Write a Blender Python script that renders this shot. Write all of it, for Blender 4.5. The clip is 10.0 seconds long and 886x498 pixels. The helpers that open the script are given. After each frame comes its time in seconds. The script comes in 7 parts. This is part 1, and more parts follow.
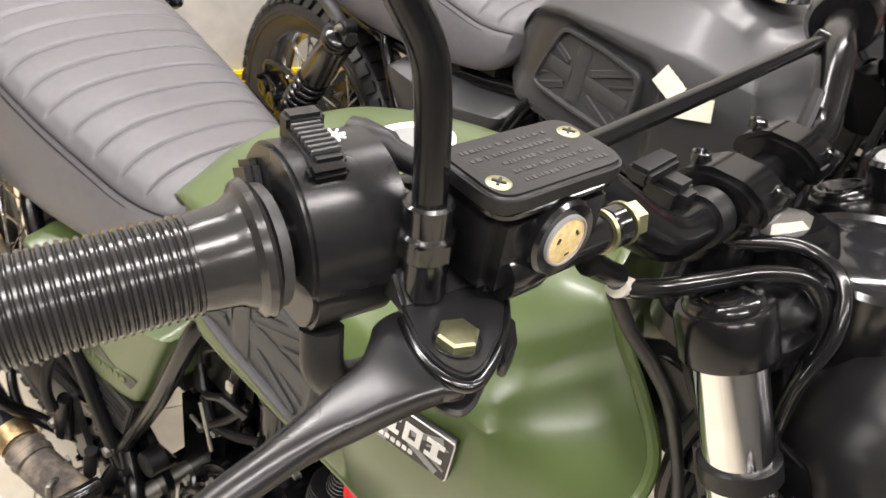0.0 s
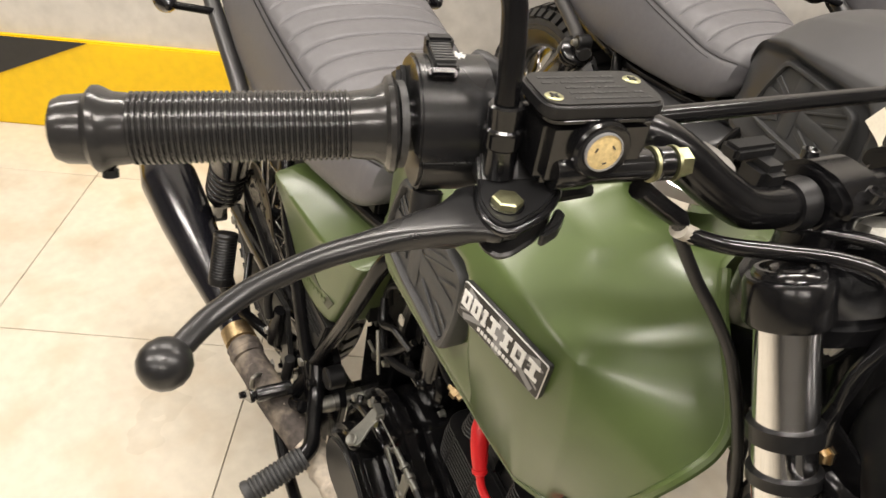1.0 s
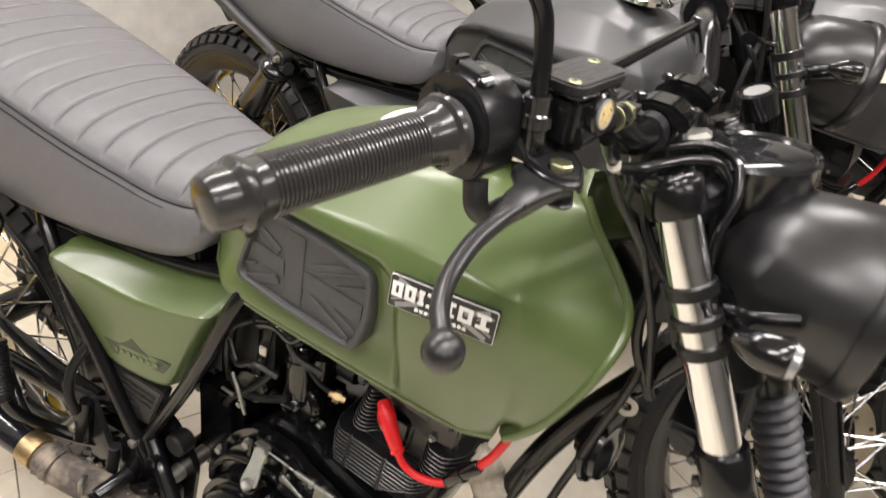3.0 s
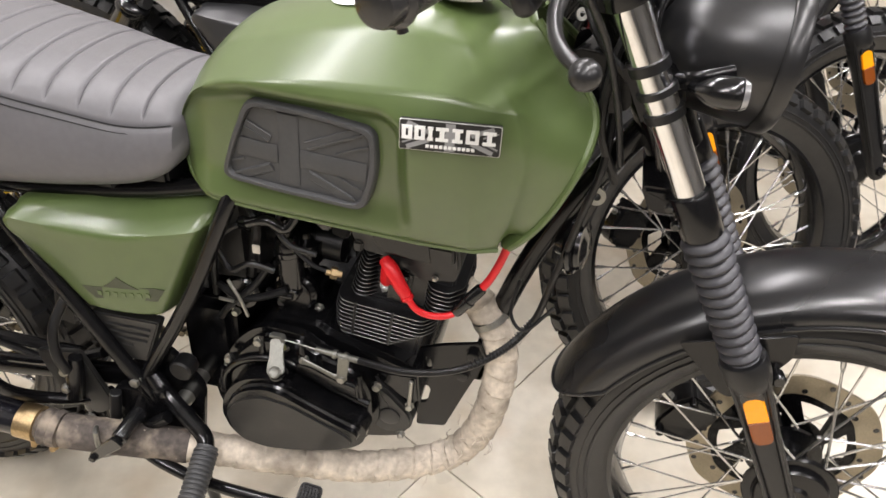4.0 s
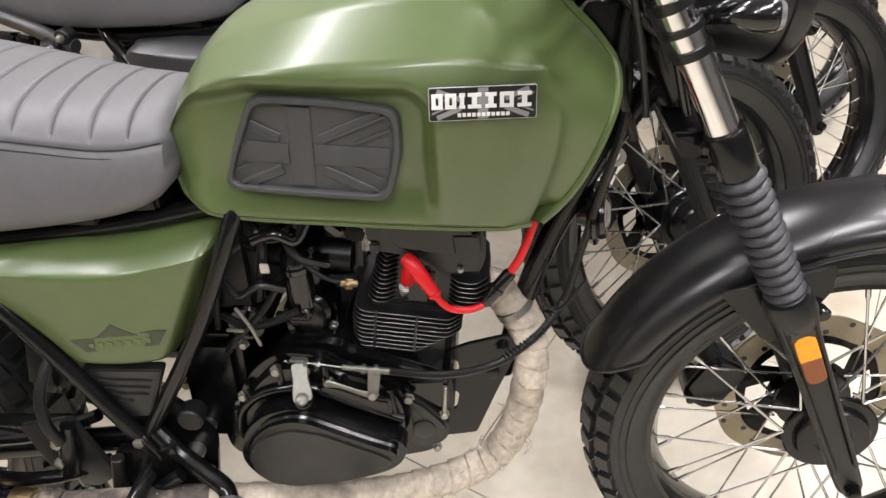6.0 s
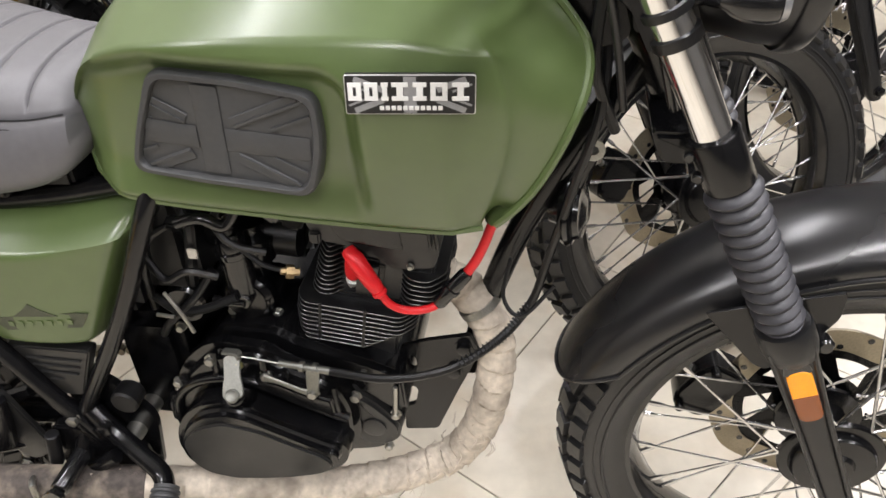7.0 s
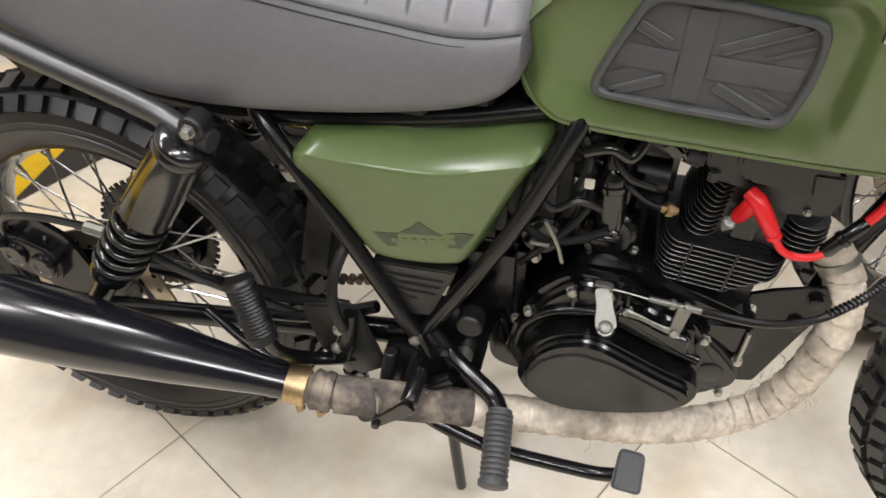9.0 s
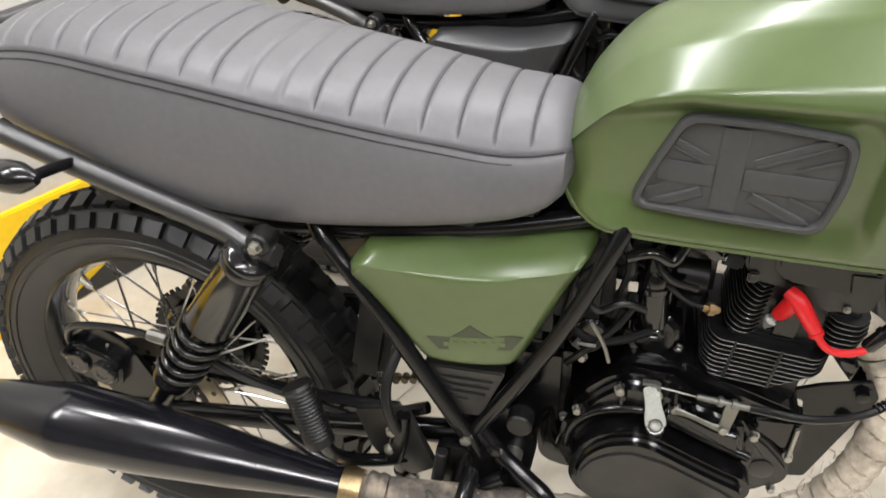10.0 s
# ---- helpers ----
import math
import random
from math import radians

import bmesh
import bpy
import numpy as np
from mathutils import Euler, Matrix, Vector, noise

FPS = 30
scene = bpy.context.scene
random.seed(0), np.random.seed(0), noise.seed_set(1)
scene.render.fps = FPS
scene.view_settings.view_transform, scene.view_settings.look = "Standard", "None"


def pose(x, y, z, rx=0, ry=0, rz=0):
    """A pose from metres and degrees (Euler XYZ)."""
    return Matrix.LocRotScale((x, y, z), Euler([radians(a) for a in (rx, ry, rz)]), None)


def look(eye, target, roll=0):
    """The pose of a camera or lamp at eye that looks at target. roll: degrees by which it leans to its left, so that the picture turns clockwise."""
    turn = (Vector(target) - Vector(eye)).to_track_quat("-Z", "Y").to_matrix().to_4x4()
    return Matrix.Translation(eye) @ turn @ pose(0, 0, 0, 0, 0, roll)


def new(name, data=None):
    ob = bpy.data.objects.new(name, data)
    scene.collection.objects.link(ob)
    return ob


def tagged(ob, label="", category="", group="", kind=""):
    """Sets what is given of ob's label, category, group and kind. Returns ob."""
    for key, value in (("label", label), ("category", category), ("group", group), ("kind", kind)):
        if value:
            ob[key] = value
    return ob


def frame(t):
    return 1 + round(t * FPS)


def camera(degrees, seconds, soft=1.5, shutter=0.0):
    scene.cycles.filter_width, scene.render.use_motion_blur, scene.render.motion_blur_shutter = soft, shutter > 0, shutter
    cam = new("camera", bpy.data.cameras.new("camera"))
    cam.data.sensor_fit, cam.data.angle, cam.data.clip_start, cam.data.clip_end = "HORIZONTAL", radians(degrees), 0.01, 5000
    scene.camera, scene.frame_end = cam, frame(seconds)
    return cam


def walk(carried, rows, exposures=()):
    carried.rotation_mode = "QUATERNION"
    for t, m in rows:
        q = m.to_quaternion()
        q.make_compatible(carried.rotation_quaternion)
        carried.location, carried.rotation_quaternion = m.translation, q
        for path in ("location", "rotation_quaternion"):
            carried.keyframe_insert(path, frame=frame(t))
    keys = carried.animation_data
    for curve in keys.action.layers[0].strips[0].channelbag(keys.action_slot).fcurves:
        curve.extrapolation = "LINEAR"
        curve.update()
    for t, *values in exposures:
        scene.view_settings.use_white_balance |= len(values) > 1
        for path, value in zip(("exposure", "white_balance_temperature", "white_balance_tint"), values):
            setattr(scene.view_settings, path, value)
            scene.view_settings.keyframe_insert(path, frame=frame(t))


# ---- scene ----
import functools

cam = camera(62.0, 10.0, shutter=0.2)
PATH = [
    (0, (0.342, -0.374, 1.202), (-0.37, 1.016, -0.047), 8.0),
    (0.3, (0.372, -0.374, 1.21), (-0.509, 0.902, -0.053), 7.2),
    (0.5, (0.4, -0.38, 1.212), (-0.597, 0.807, -0.052), 6.7),
    (1, (0.445, -0.414, 1.22), (-0.737, 0.605, -0.031), 5.8),
    (1.2, (0.444, -0.422, 1.225), (-0.749, 0.585, -0.024), 5.1),
    (1.5, (0.426, -0.424, 1.226), (-0.72, 0.648, -0.014), 4.3),
    (1.8, (0.384, -0.433, 1.223), (-0.66, 0.744, -0.011), 4.1),
    (2, (0.354, -0.443, 1.217), (-0.61, 0.822, 0.004), 5.1),
    (2.2, (0.333, -0.453, 1.212), (-0.52, 0.901, 0.013), 5.9),
    (2.5, (0.32, -0.465, 1.219), (-0.347, 1.015, 0.051), 7.4),
    (2.7, (0.317, -0.483, 1.228), (-0.251, 1.037, 0.059), 7.3),
    (3, (0.33, -0.579, 1.232), (-0.149, 0.991, 0.089), 7.4),
    (3.2, (0.347, -0.648, 1.219), (-0.093, 0.922, 0.061), 5.5),
    (4.3, (0.127, -0.736, 1.197), (0.237, 0.797, -0.083), 1.4),
    (4.5, (0.085, -0.741, 1.181), (0.243, 0.807, -0.075), 0.1),
    (5, (0.069, -0.733, 1.148), (0.291, 0.881, -0.012), -1.1),
    (5.2, (0.073, -0.735, 1.148), (0.311, 0.891, 0.008), -1.0),
    (5.5, (0.077, -0.739, 1.146), (0.304, 0.882, -0.003), -1.2),
    (5.7, (0.081, -0.737, 1.141), (0.3, 0.876, -0.02), -1.4),
    (6.8, (0.182, -0.633, 1.128), (0.255, 0.892, -0.163), -1.9),
    (7, (0.21, -0.61, 1.13), (0.252, 0.875, -0.209), -1.8),
    (7.3, (0.221, -0.593, 1.125), (0.225, 0.841, -0.269), -1.2),
    (7.5, (0.2, -0.588, 1.116), (0.179, 0.809, -0.315), -0.6),
    (7.8, (0.083, -0.614, 1.102), (0.11, 0.769, -0.342), 1.3),
    (8, (0.033, -0.606, 1.104), (0.005, 0.737, -0.378), 0.2),
    (8.5, (-0.069, -0.619, 1.106), (-0.117, 0.753, -0.348), -0.5),
    (8.8, (-0.112, -0.637, 1.111), (-0.185, 0.773, -0.305), -1.1),
    (9, (-0.126, -0.644, 1.116), (-0.236, 0.787, -0.276), -1.5),
    (9.5, (-0.172, -0.665, 1.142), (-0.349, 0.799, -0.209), -2.4),
    (10, (-0.152, -0.662, 1.157), (-0.329, 0.919, -0.055), -4.1),
]
# seconds, stops, kelvin, tint: the clip's camera keeps adjusting itself
LIGHT_ROWS = [(0.0, 0.19, 6450, 14), (0.5, 0.11, 6700, 13), (1.0, -0.22, 6850, 13), (1.5, -0.40, 6600, 12), (2.0, -0.45, 6400, 12), (2.2, -0.32, 6350, 13), (2.5, -0.03, 6300, 14), (3.0, 0.05, 6500, 14), (4.5, -0.01, 6200, 15),
              (5.5, 0.02, 6200, 15), (7.0, -0.04, 6150, 14), (7.5, 0.03, 6150, 14), (8.0, 0.02, 6150, 13), (8.5, 0.01, 6150, 13), (10.0, 0.06, 6150, 11)]
walk(cam, [(t, look(eye, target, roll)) for t, eye, target, roll in PATH], exposures=LIGHT_ROWS)

# ---- world, lamps, exposure ----
world = bpy.data.worlds.new("world")
scene.world = world
world.use_nodes = True
world.node_tree.nodes["Background"].inputs[0].default_value = (0.9, 0.93, 1.0, 1)
world.node_tree.nodes["Background"].inputs[1].default_value = 0.03

CEILING = 2.75
TILE_O = Vector((-0.642, 0.021, 0.0))
TILE_U = Vector((0.774, -0.633, 0.0))
TILE_V = Vector((-0.633, -0.774, 0.0))


def room(u, v, z=0.0):
    """A place in the room's own grid, which runs along the floor tiles."""
    return TILE_U * u + TILE_V * v + Vector((0, 0, z))


# the first lamp is unseen, added to brighten the floor ahead of the bikes
LAMP_PLACES = [(0.95, -3.0), (-0.75, -1.4), (-0.75, 0.2), (-0.75, 1.8), (0.95, -1.4), (0.95, 0.2), (0.95, 1.8), (2.6, -0.6), (2.6, 1.2)]


# ---- helpers of this scene ----
def part(name, bm, material, parent, label="", smooth=38):
    mesh = bpy.data.meshes.new(name)
    bmesh.ops.recalc_face_normals(bm, faces=bm.faces[:])
    bm.to_mesh(mesh)
    bm.free()
    if smooth:
        mesh.polygons.foreach_set("use_smooth", [True] * len(mesh.polygons))
        mesh.set_sharp_from_angle(angle=radians(smooth))
    mesh.materials.append(material)
    ob = new(name, mesh)
    ob.parent = parent
    if label:
        tagged(ob, label)
    return ob


def spline(points, steps=6, closed=False):
    """Catmull-Rom through the points."""
    pts = [np.array(p, float) for p in points]
    n = len(pts)
    out = []
    for i in range(n if closed else n - 1):
        if closed:
            a, b, c, d = (pts[(i + k) % n] for k in (-1, 0, 1, 2))
        else:
            b, c = pts[i], pts[i + 1]
            a = pts[i - 1] if i else 2 * b - c
            d = pts[i + 2] if i + 2 < n else 2 * c - b
        for s in range(steps):
            t = s / steps
            out.append(0.5 * (2 * b + (c - a) * t + (2 * a - 5 * b + 4 * c - d) * t * t + (3 * b - a - 3 * c + d) * t ** 3))
    if not closed:
        out.append(pts[-1])
    return out


def add_tube(bm, points, radius, sides=10, steps=5, caps=True, flat=None):
    """A tube along a smooth line; radius is a number or one for each point. flat: (a, b) scales the section."""
    pts = spline(points, steps) if steps > 1 else [np.array(p, float) for p in points]
    if not isinstance(radius, (int, float)):
        at = np.linspace(0, 1, len(radius))
        radii = np.interp(np.linspace(0, 1, len(pts)), at, radius)
    else:
        radii = [radius] * len(pts)
    rings, side = [], None
    for i, p in enumerate(pts):
        d = Vector(pts[min(i + 1, len(pts) - 1)] - pts[max(i - 1, 0)]).normalized()
        if side is None:
            side = d.orthogonal().normalized() if flat is None else Vector((0, 1, 0))
        side = (side - d * side.dot(d)).normalized()
        up = d.cross(side)
        fa, fb = flat or (1, 1)
        rings.append([bm.verts.new(Vector(p) + float(radii[i]) * (math.cos(a) * side * fa + math.sin(a) * up * fb))
                      for a in (2 * math.pi * k / sides for k in range(sides))])
    for r0, r1 in zip(rings, rings[1:]):
        for k in range(sides):
            bm.faces.new((r0[k], r0[(k + 1) % sides], r1[(k + 1) % sides], r1[k]))
    if caps:
        bm.faces.new(rings[0][::-1])
        bm.faces.new(rings[-1])
    return bm


def tube(points, radius, sides=10, steps=5, flat=None):
    return add_tube(bmesh.new(), points, radius, sides, steps, True, flat)


def add_lathe(bm, profile, origin, axis, sides=28, closed=False):
    """Turns a profile of (distance along the axis, radius) round an axis."""
    d = Vector(axis).normalized()
    side = d.orthogonal().normalized()
    up = d.cross(side)
    rings = []
    for h, r in profile:
        h, r = float(h), float(r)
        c = Vector(origin) + d * h
        if r < 1e-5:
            rings.append([bm.verts.new(c)])
        else:
            rings.append([bm.verts.new(c + r * (math.cos(a) * side + math.sin(a) * up)) for a in (2 * math.pi * k / sides for k in range(sides))])
    pairs = list(zip(rings, rings[1:]))
    if closed:
        pairs.append((rings[-1], rings[0]))
    for r0, r1 in pairs:
        for k in range(sides):
            q = [r0[k % len(r0)], r0[(k + 1) % len(r0)], r1[(k + 1) % len(r1)], r1[k % len(r1)]]
            q = list(dict.fromkeys(q))
            if len(q) > 2:
                bm.faces.new(q)
    if not closed:
        for r in (rings[0], rings[-1]):
            if len(r) > 2:
                bm.faces.new(r)
    return bm


def lathe(profile, origin, axis, sides=28, closed=False):
    return add_lathe(bmesh.new(), profile, origin, axis, sides, closed)


def rod(p0, p1, radius, sides=16, chamfer=0.15):
    d = Vector(p1) - Vector(p0)
    c = radius * chamfer
    return lathe([(0, radius - c), (c, radius), (d.length - c, radius), (d.length, radius - c)], p0, d, sides)


def box(size, at=(0, 0, 0), bevel=0.0, turn=None, segments=2):
    bm = bmesh.new()
    bmesh.ops.create_cube(bm, size=1.0)
    bmesh.ops.scale(bm, vec=size, verts=bm.verts)
    if bevel:
        bmesh.ops.bevel(bm, geom=bm.edges[:], offset=bevel, segments=segments, affect="EDGES")
    m = Matrix.Translation(at) @ (turn.to_4x4() if turn else Matrix())
    bmesh.ops.transform(bm, matrix=m, verts=bm.verts)
    return bm


def join(*many):
    """All these bmeshes in one."""
    out = many[0]
    for bm in many[1:]:
        mesh = bpy.data.meshes.new("joined")
        bm.to_mesh(mesh)
        bm.free()
        out.from_mesh(mesh)
        bpy.data.meshes.remove(mesh)
    return out


def prism(outline, y0, y1, bevel=0.0, segments=2, place=None):
    """An outline in x and z, given depth along y; place: a matrix applied after."""
    bm = bmesh.new()
    face = bm.faces.new([bm.verts.new((x, y0, z)) for x, z in outline])
    made = bmesh.ops.extrude_face_region(bm, geom=[face])
    bmesh.ops.translate(bm, vec=(0, y1 - y0, 0), verts=[v for v in made["geom"] if isinstance(v, bmesh.types.BMVert)])
    if bevel:
        edges = [e for e in bm.edges if abs(e.verts[0].co.y - e.verts[1].co.y) < 1e-6]
        bmesh.ops.bevel(bm, geom=edges, offset=bevel, segments=segments, affect="EDGES")
    if place is not None:
        bmesh.ops.transform(bm, matrix=place, verts=bm.verts)
    return bm


def rounded(outline, radius, steps=5):
    """Rounds the corners of a 2D outline."""
    out = []
    n = len(outline)
    for i in range(n):
        a, b, c = (Vector(outline[(i + k) % n]) for k in (-1, 0, 1))
        ra = min(radius, (a - b).length * 0.45)
        rc = min(radius, (c - b).length * 0.45)
        p, q = b + (a - b).normalized() * ra, b + (c - b).normalized() * rc
        for s in range(steps + 1):
            t = s / steps
            out.append(tuple(p * (1 - t) ** 2 + b * 2 * t * (1 - t) + q * t * t))
    return out


def curve1(table):
    """A smooth function through a table of (x, value)."""
    xs, vs = [r[0] for r in table], [r[1] for r in table]

    def at(x):
        x = float(x)
        if x <= xs[0]:
            return vs[0]
        if x >= xs[-1]:
            return vs[-1]
        i = max(k for k in range(len(xs) - 1) if xs[k] <= x)
        t = (x - xs[i]) / (xs[i + 1] - xs[i])

        def slope(k):
            if k in (0, len(xs) - 1):
                j = min(k, len(xs) - 2)
                return (vs[j + 1] - vs[j]) / (xs[j + 1] - xs[j])
            return (vs[k + 1] - vs[k - 1]) / (xs[k + 1] - xs[k - 1])
        h = xs[i + 1] - xs[i]
        return ((2 * t ** 3 - 3 * t * t + 1) * vs[i] + (t ** 3 - 2 * t * t + t) * h * slope(i)
                + (3 * t * t - 2 * t ** 3) * vs[i + 1] + (t ** 3 - t * t) * h * slope(i + 1))
    return at


def hexbolt(at, axis, radius=0.006, height=0.005, washer=True):
    prof = [(0, radius * 1.35), (0.0015, radius * 1.35), (0.0015, radius), (height, radius), (height + 0.0008, radius * 0.8)]
    if not washer:
        prof = prof[2:]
    return lathe(prof, at, axis, 6)


# ---- materials ----
def material(name, colour, rough=0.5, metal=0.0, vary=0.12, scale=40.0, bump=0.0, bump_scale=300.0, rough_vary=0.08, coat=0.0, spec=0.5,
             dust=0.0, dust_colour=(0.13, 0.12, 0.105)):
    mat = bpy.data.materials.new(name)
    mat.use_nodes = True
    nt = mat.node_tree
    bsdf = nt.nodes["Principled BSDF"]
    tc = nt.nodes.new("ShaderNodeTexCoord")
    big, fine = nt.nodes.new("ShaderNodeTexNoise"), nt.nodes.new("ShaderNodeTexNoise")
    big.inputs["Scale"].default_value, fine.inputs["Scale"].default_value = scale * 0.25, scale * 4
    big.inputs["Detail"].default_value, fine.inputs["Detail"].default_value = 4, 3
    for n in (big, fine):
        nt.links.new(tc.outputs["Object"], n.inputs["Vector"])
    mix = nt.nodes.new("ShaderNodeMath")
    mix.operation = "ADD"
    nt.links.new(big.outputs["Fac"], mix.inputs[0])
    nt.links.new(fine.outputs["Fac"], mix.inputs[1])
    ramp = nt.nodes.new("ShaderNodeMapRange")
    ramp.inputs["From Min"].default_value, ramp.inputs["From Max"].default_value = 0.7, 1.3
    ramp.inputs["To Min"].default_value, ramp.inputs["To Max"].default_value = 1 - vary, 1 + vary
    nt.links.new(mix.outputs[0], ramp.inputs["Value"])
    mul = nt.nodes.new("ShaderNodeVectorMath")
    mul.operation = "SCALE"
    mul.inputs[0].default_value = colour
    nt.links.new(ramp.outputs["Result"], mul.inputs["Scale"])
    tint = mul.outputs["Vector"]
    if dust:
        grime = nt.nodes.new("ShaderNodeTexNoise")
        grime.inputs["Scale"].default_value, grime.inputs["Detail"].default_value = scale * 0.8, 6
        nt.links.new(tc.outputs["Object"], grime.inputs["Vector"])
        amount = nt.nodes.new("ShaderNodeMapRange")
        amount.inputs["From Min"].default_value, amount.inputs["From Max"].default_value = 0.48, 0.75
        amount.inputs["To Max"].default_value = dust
        nt.links.new(grime.outputs["Fac"], amount.inputs["Value"])
        lay = nt.nodes.new("ShaderNodeMix")
        lay.data_type = "RGBA"
        lay.inputs["B"].default_value = (*dust_colour, 1)
        nt.links.new(amount.outputs["Result"], lay.inputs["Factor"])
        nt.links.new(tint, lay.inputs["A"])
        tint = lay.outputs["Result"]
    nt.links.new(tint, bsdf.inputs["Base Color"])
    rr = nt.nodes.new("ShaderNodeMapRange")
    rr.inputs["To Min"].default_value, rr.inputs["To Max"].default_value = max(0.02, rough - rough_vary), min(1, rough + rough_vary)
    nt.links.new(big.outputs["Fac"], rr.inputs["Value"])
    nt.links.new(rr.outputs["Result"], bsdf.inputs["Roughness"])
    bsdf.inputs["Metallic"].default_value = metal
    bsdf.inputs["Specular IOR Level"].default_value = spec
    bsdf.inputs["Coat Weight"].default_value = coat
    bsdf.inputs["Coat Roughness"].default_value = 0.16
    if bump:
        grain = nt.nodes.new("ShaderNodeTexNoise")
        grain.inputs["Scale"].default_value, grain.inputs["Detail"].default_value = bump_scale, 4
        nt.links.new(tc.outputs["Object"], grain.inputs["Vector"])
        bn = nt.nodes.new("ShaderNodeBump")
        bn.inputs["Strength"].default_value, bn.inputs["Distance"].default_value = bump, 0.001
        nt.links.new(grain.outputs["Fac"], bn.inputs["Height"])
        nt.links.new(bn.outputs["Normal"], bsdf.inputs["Normal"])
    return mat


GREEN = material("olive green paint", (0.070, 0.101, 0.033), 0.31, vary=0.05, scale=12, bump=0.02, bump_scale=900, coat=0.2)
BLACK_TANK = material("satin black paint", (0.034, 0.0345, 0.0365), 0.42, spec=0.6, vary=0.1, scale=12, dust=0.05, coat=0.1)
RED_PAINT = material("red paint", (0.55, 0.02, 0.025), 0.3, vary=0.05, scale=12, coat=0.3)
GLOSS = material("black gloss enamel", (0.005, 0.005, 0.0055), 0.16, vary=0.2, scale=60, dust=0.05, coat=0.2)
SATIN = material("satin black metal", (0.004, 0.004, 0.0045), 0.2, spec=0.35, vary=0.2, scale=60, dust=0.03)
CASTING = material("satin black painted casting", (0.011, 0.011, 0.0115), 0.3, vary=0.12, scale=60, dust=0.04)
PLASTIC = material("black moulded plastic", (0.0075, 0.0075, 0.008), 0.4, spec=0.4, vary=0.15, scale=80, bump=0.12, bump_scale=1500)
HOUSING = material("black switch housing plastic", (0.009, 0.009, 0.0095), 0.27, spec=0.5, vary=0.12, scale=80, bump=0.05, bump_scale=1500)
ENGINE = material("black engine enamel", (0.003, 0.003, 0.0034), 0.16, vary=0.25, scale=60, dust=0.025, bump=0.16, bump_scale=150, coat=0.12, spec=0.4)
COVER = material("dusty matt black casting", (0.011, 0.011, 0.0108), 0.38, vary=0.15, scale=40, dust=0.1, bump=0.08, bump_scale=1200)
FINNED = material("black cooling fins", (0.005, 0.005, 0.0055), 0.34, vary=0.2, scale=90, dust=0.05)
FIN_EDGE = material("worn fin edges", (0.085, 0.084, 0.082), 0.3, 0.7, vary=0.4, scale=150)
RUBBER = material("black rubber", (0.005, 0.005, 0.0054), 0.38, spec=0.4, vary=0.2, scale=60, dust=0.03, bump=0.1, bump_scale=700)
GRIP_RUBBER = material("glossy ribbed rubber", (0.021, 0.0205, 0.02), 0.2, vary=0.1, scale=60, bump=0.05, bump_scale=900)
GAITER = material("grey-black gaiter rubber", (0.03, 0.03, 0.035), 0.42, vary=0.15, scale=60, bump=0.08, bump_scale=700)
TYRE = material("tyre rubber", (0.011, 0.011, 0.0112), 0.38, vary=0.2, scale=50, dust=0.07, dust_colour=(0.11, 0.1, 0.085), bump=0.2, bump_scale=500)
PAD_RUBBER = material("knee pad rubber", (0.04, 0.041, 0.042), 0.55, vary=0.1, scale=60, dust=0.1, bump=0.1, bump_scale=900)
LEATHER = material("dark grey seat vinyl", (0.1, 0.098, 0.104), 0.42, vary=0.08, scale=30, bump=0.25, bump_scale=1100, dust=0.06)
CHROME = material("polished fork tube", (0.72, 0.72, 0.73), 0.1, 1.0, vary=0.04, scale=20, rough_vary=0.03)
GRAB = material("semi-gloss black rail paint", (0.02, 0.02, 0.0205), 0.36, spec=0.7, vary=0.12, scale=40, dust=0.05)
STEEL = material("zinc plated steel", (0.34, 0.335, 0.305), 0.46, 1.0, vary=0.15, scale=120)
DULL_ZINC = material("dull greenish zinc", (0.2, 0.2, 0.18), 0.5, 0.9, vary=0.2, scale=120)
YELLOW_ZINC = material("yellow passivated bolt", (0.4, 0.4, 0.24), 0.4, 1.0, vary=0.12, scale=150)
SPOKE_STEEL = material("bright spoke steel", (0.65, 0.65, 0.65), 0.24, 1.0, vary=0.12, scale=60)
DISC_STEEL = material("brake disc steel", (0.34, 0.3, 0.225), 0.42, 1.0, vary=0.15, scale=80)
BRASS = material("tarnished brass", (0.42, 0.31, 0.17), 0.42, 1.0, vary=0.25, scale=80)
WRAP = material("frayed beige exhaust wrap", (0.55, 0.485, 0.395), 0.9, vary=0.28, scale=26, bump=0.9, bump_scale=700, dust=0.7, dust_colour=(0.12, 0.095, 0.075))
WRAP_DARK = material("scorched exhaust wrap", (0.07, 0.058, 0.05), 0.85, vary=0.4, scale=34, bump=0.9, bump_scale=500, dust=0.95, dust_colour=(0.36, 0.3, 0.23))
MUFFLER = material("black ceramic muffler coat", (0.006, 0.006, 0.0085), 0.17, vary=0.15, scale=20, dust=0.03, coat=0.2)
RED_RUBBER = material("red silicone", (0.62, 0.012, 0.016), 0.38, vary=0.06, scale=60)
AMBER = material("amber reflector", (0.92, 0.33, 0.0005), 0.22, vary=0.08, scale=200, bump=0.4, bump_scale=1500)
# same amber plastic, with shade put into a darker colour
AMBER_SHADED = material("amber reflector half with painted shade", (0.2, 0.05, 0.005), 0.25, vary=0.1, scale=200, bump=0.4, bump_scale=1500)
SILVER = material("silver lettering", (0.62, 0.62, 0.6), 0.35, 0.6, vary=0.08, scale=150)
MARK = material("raised off-white marks", (0.7, 0.7, 0.68), 0.4, vary=0.06, scale=150)
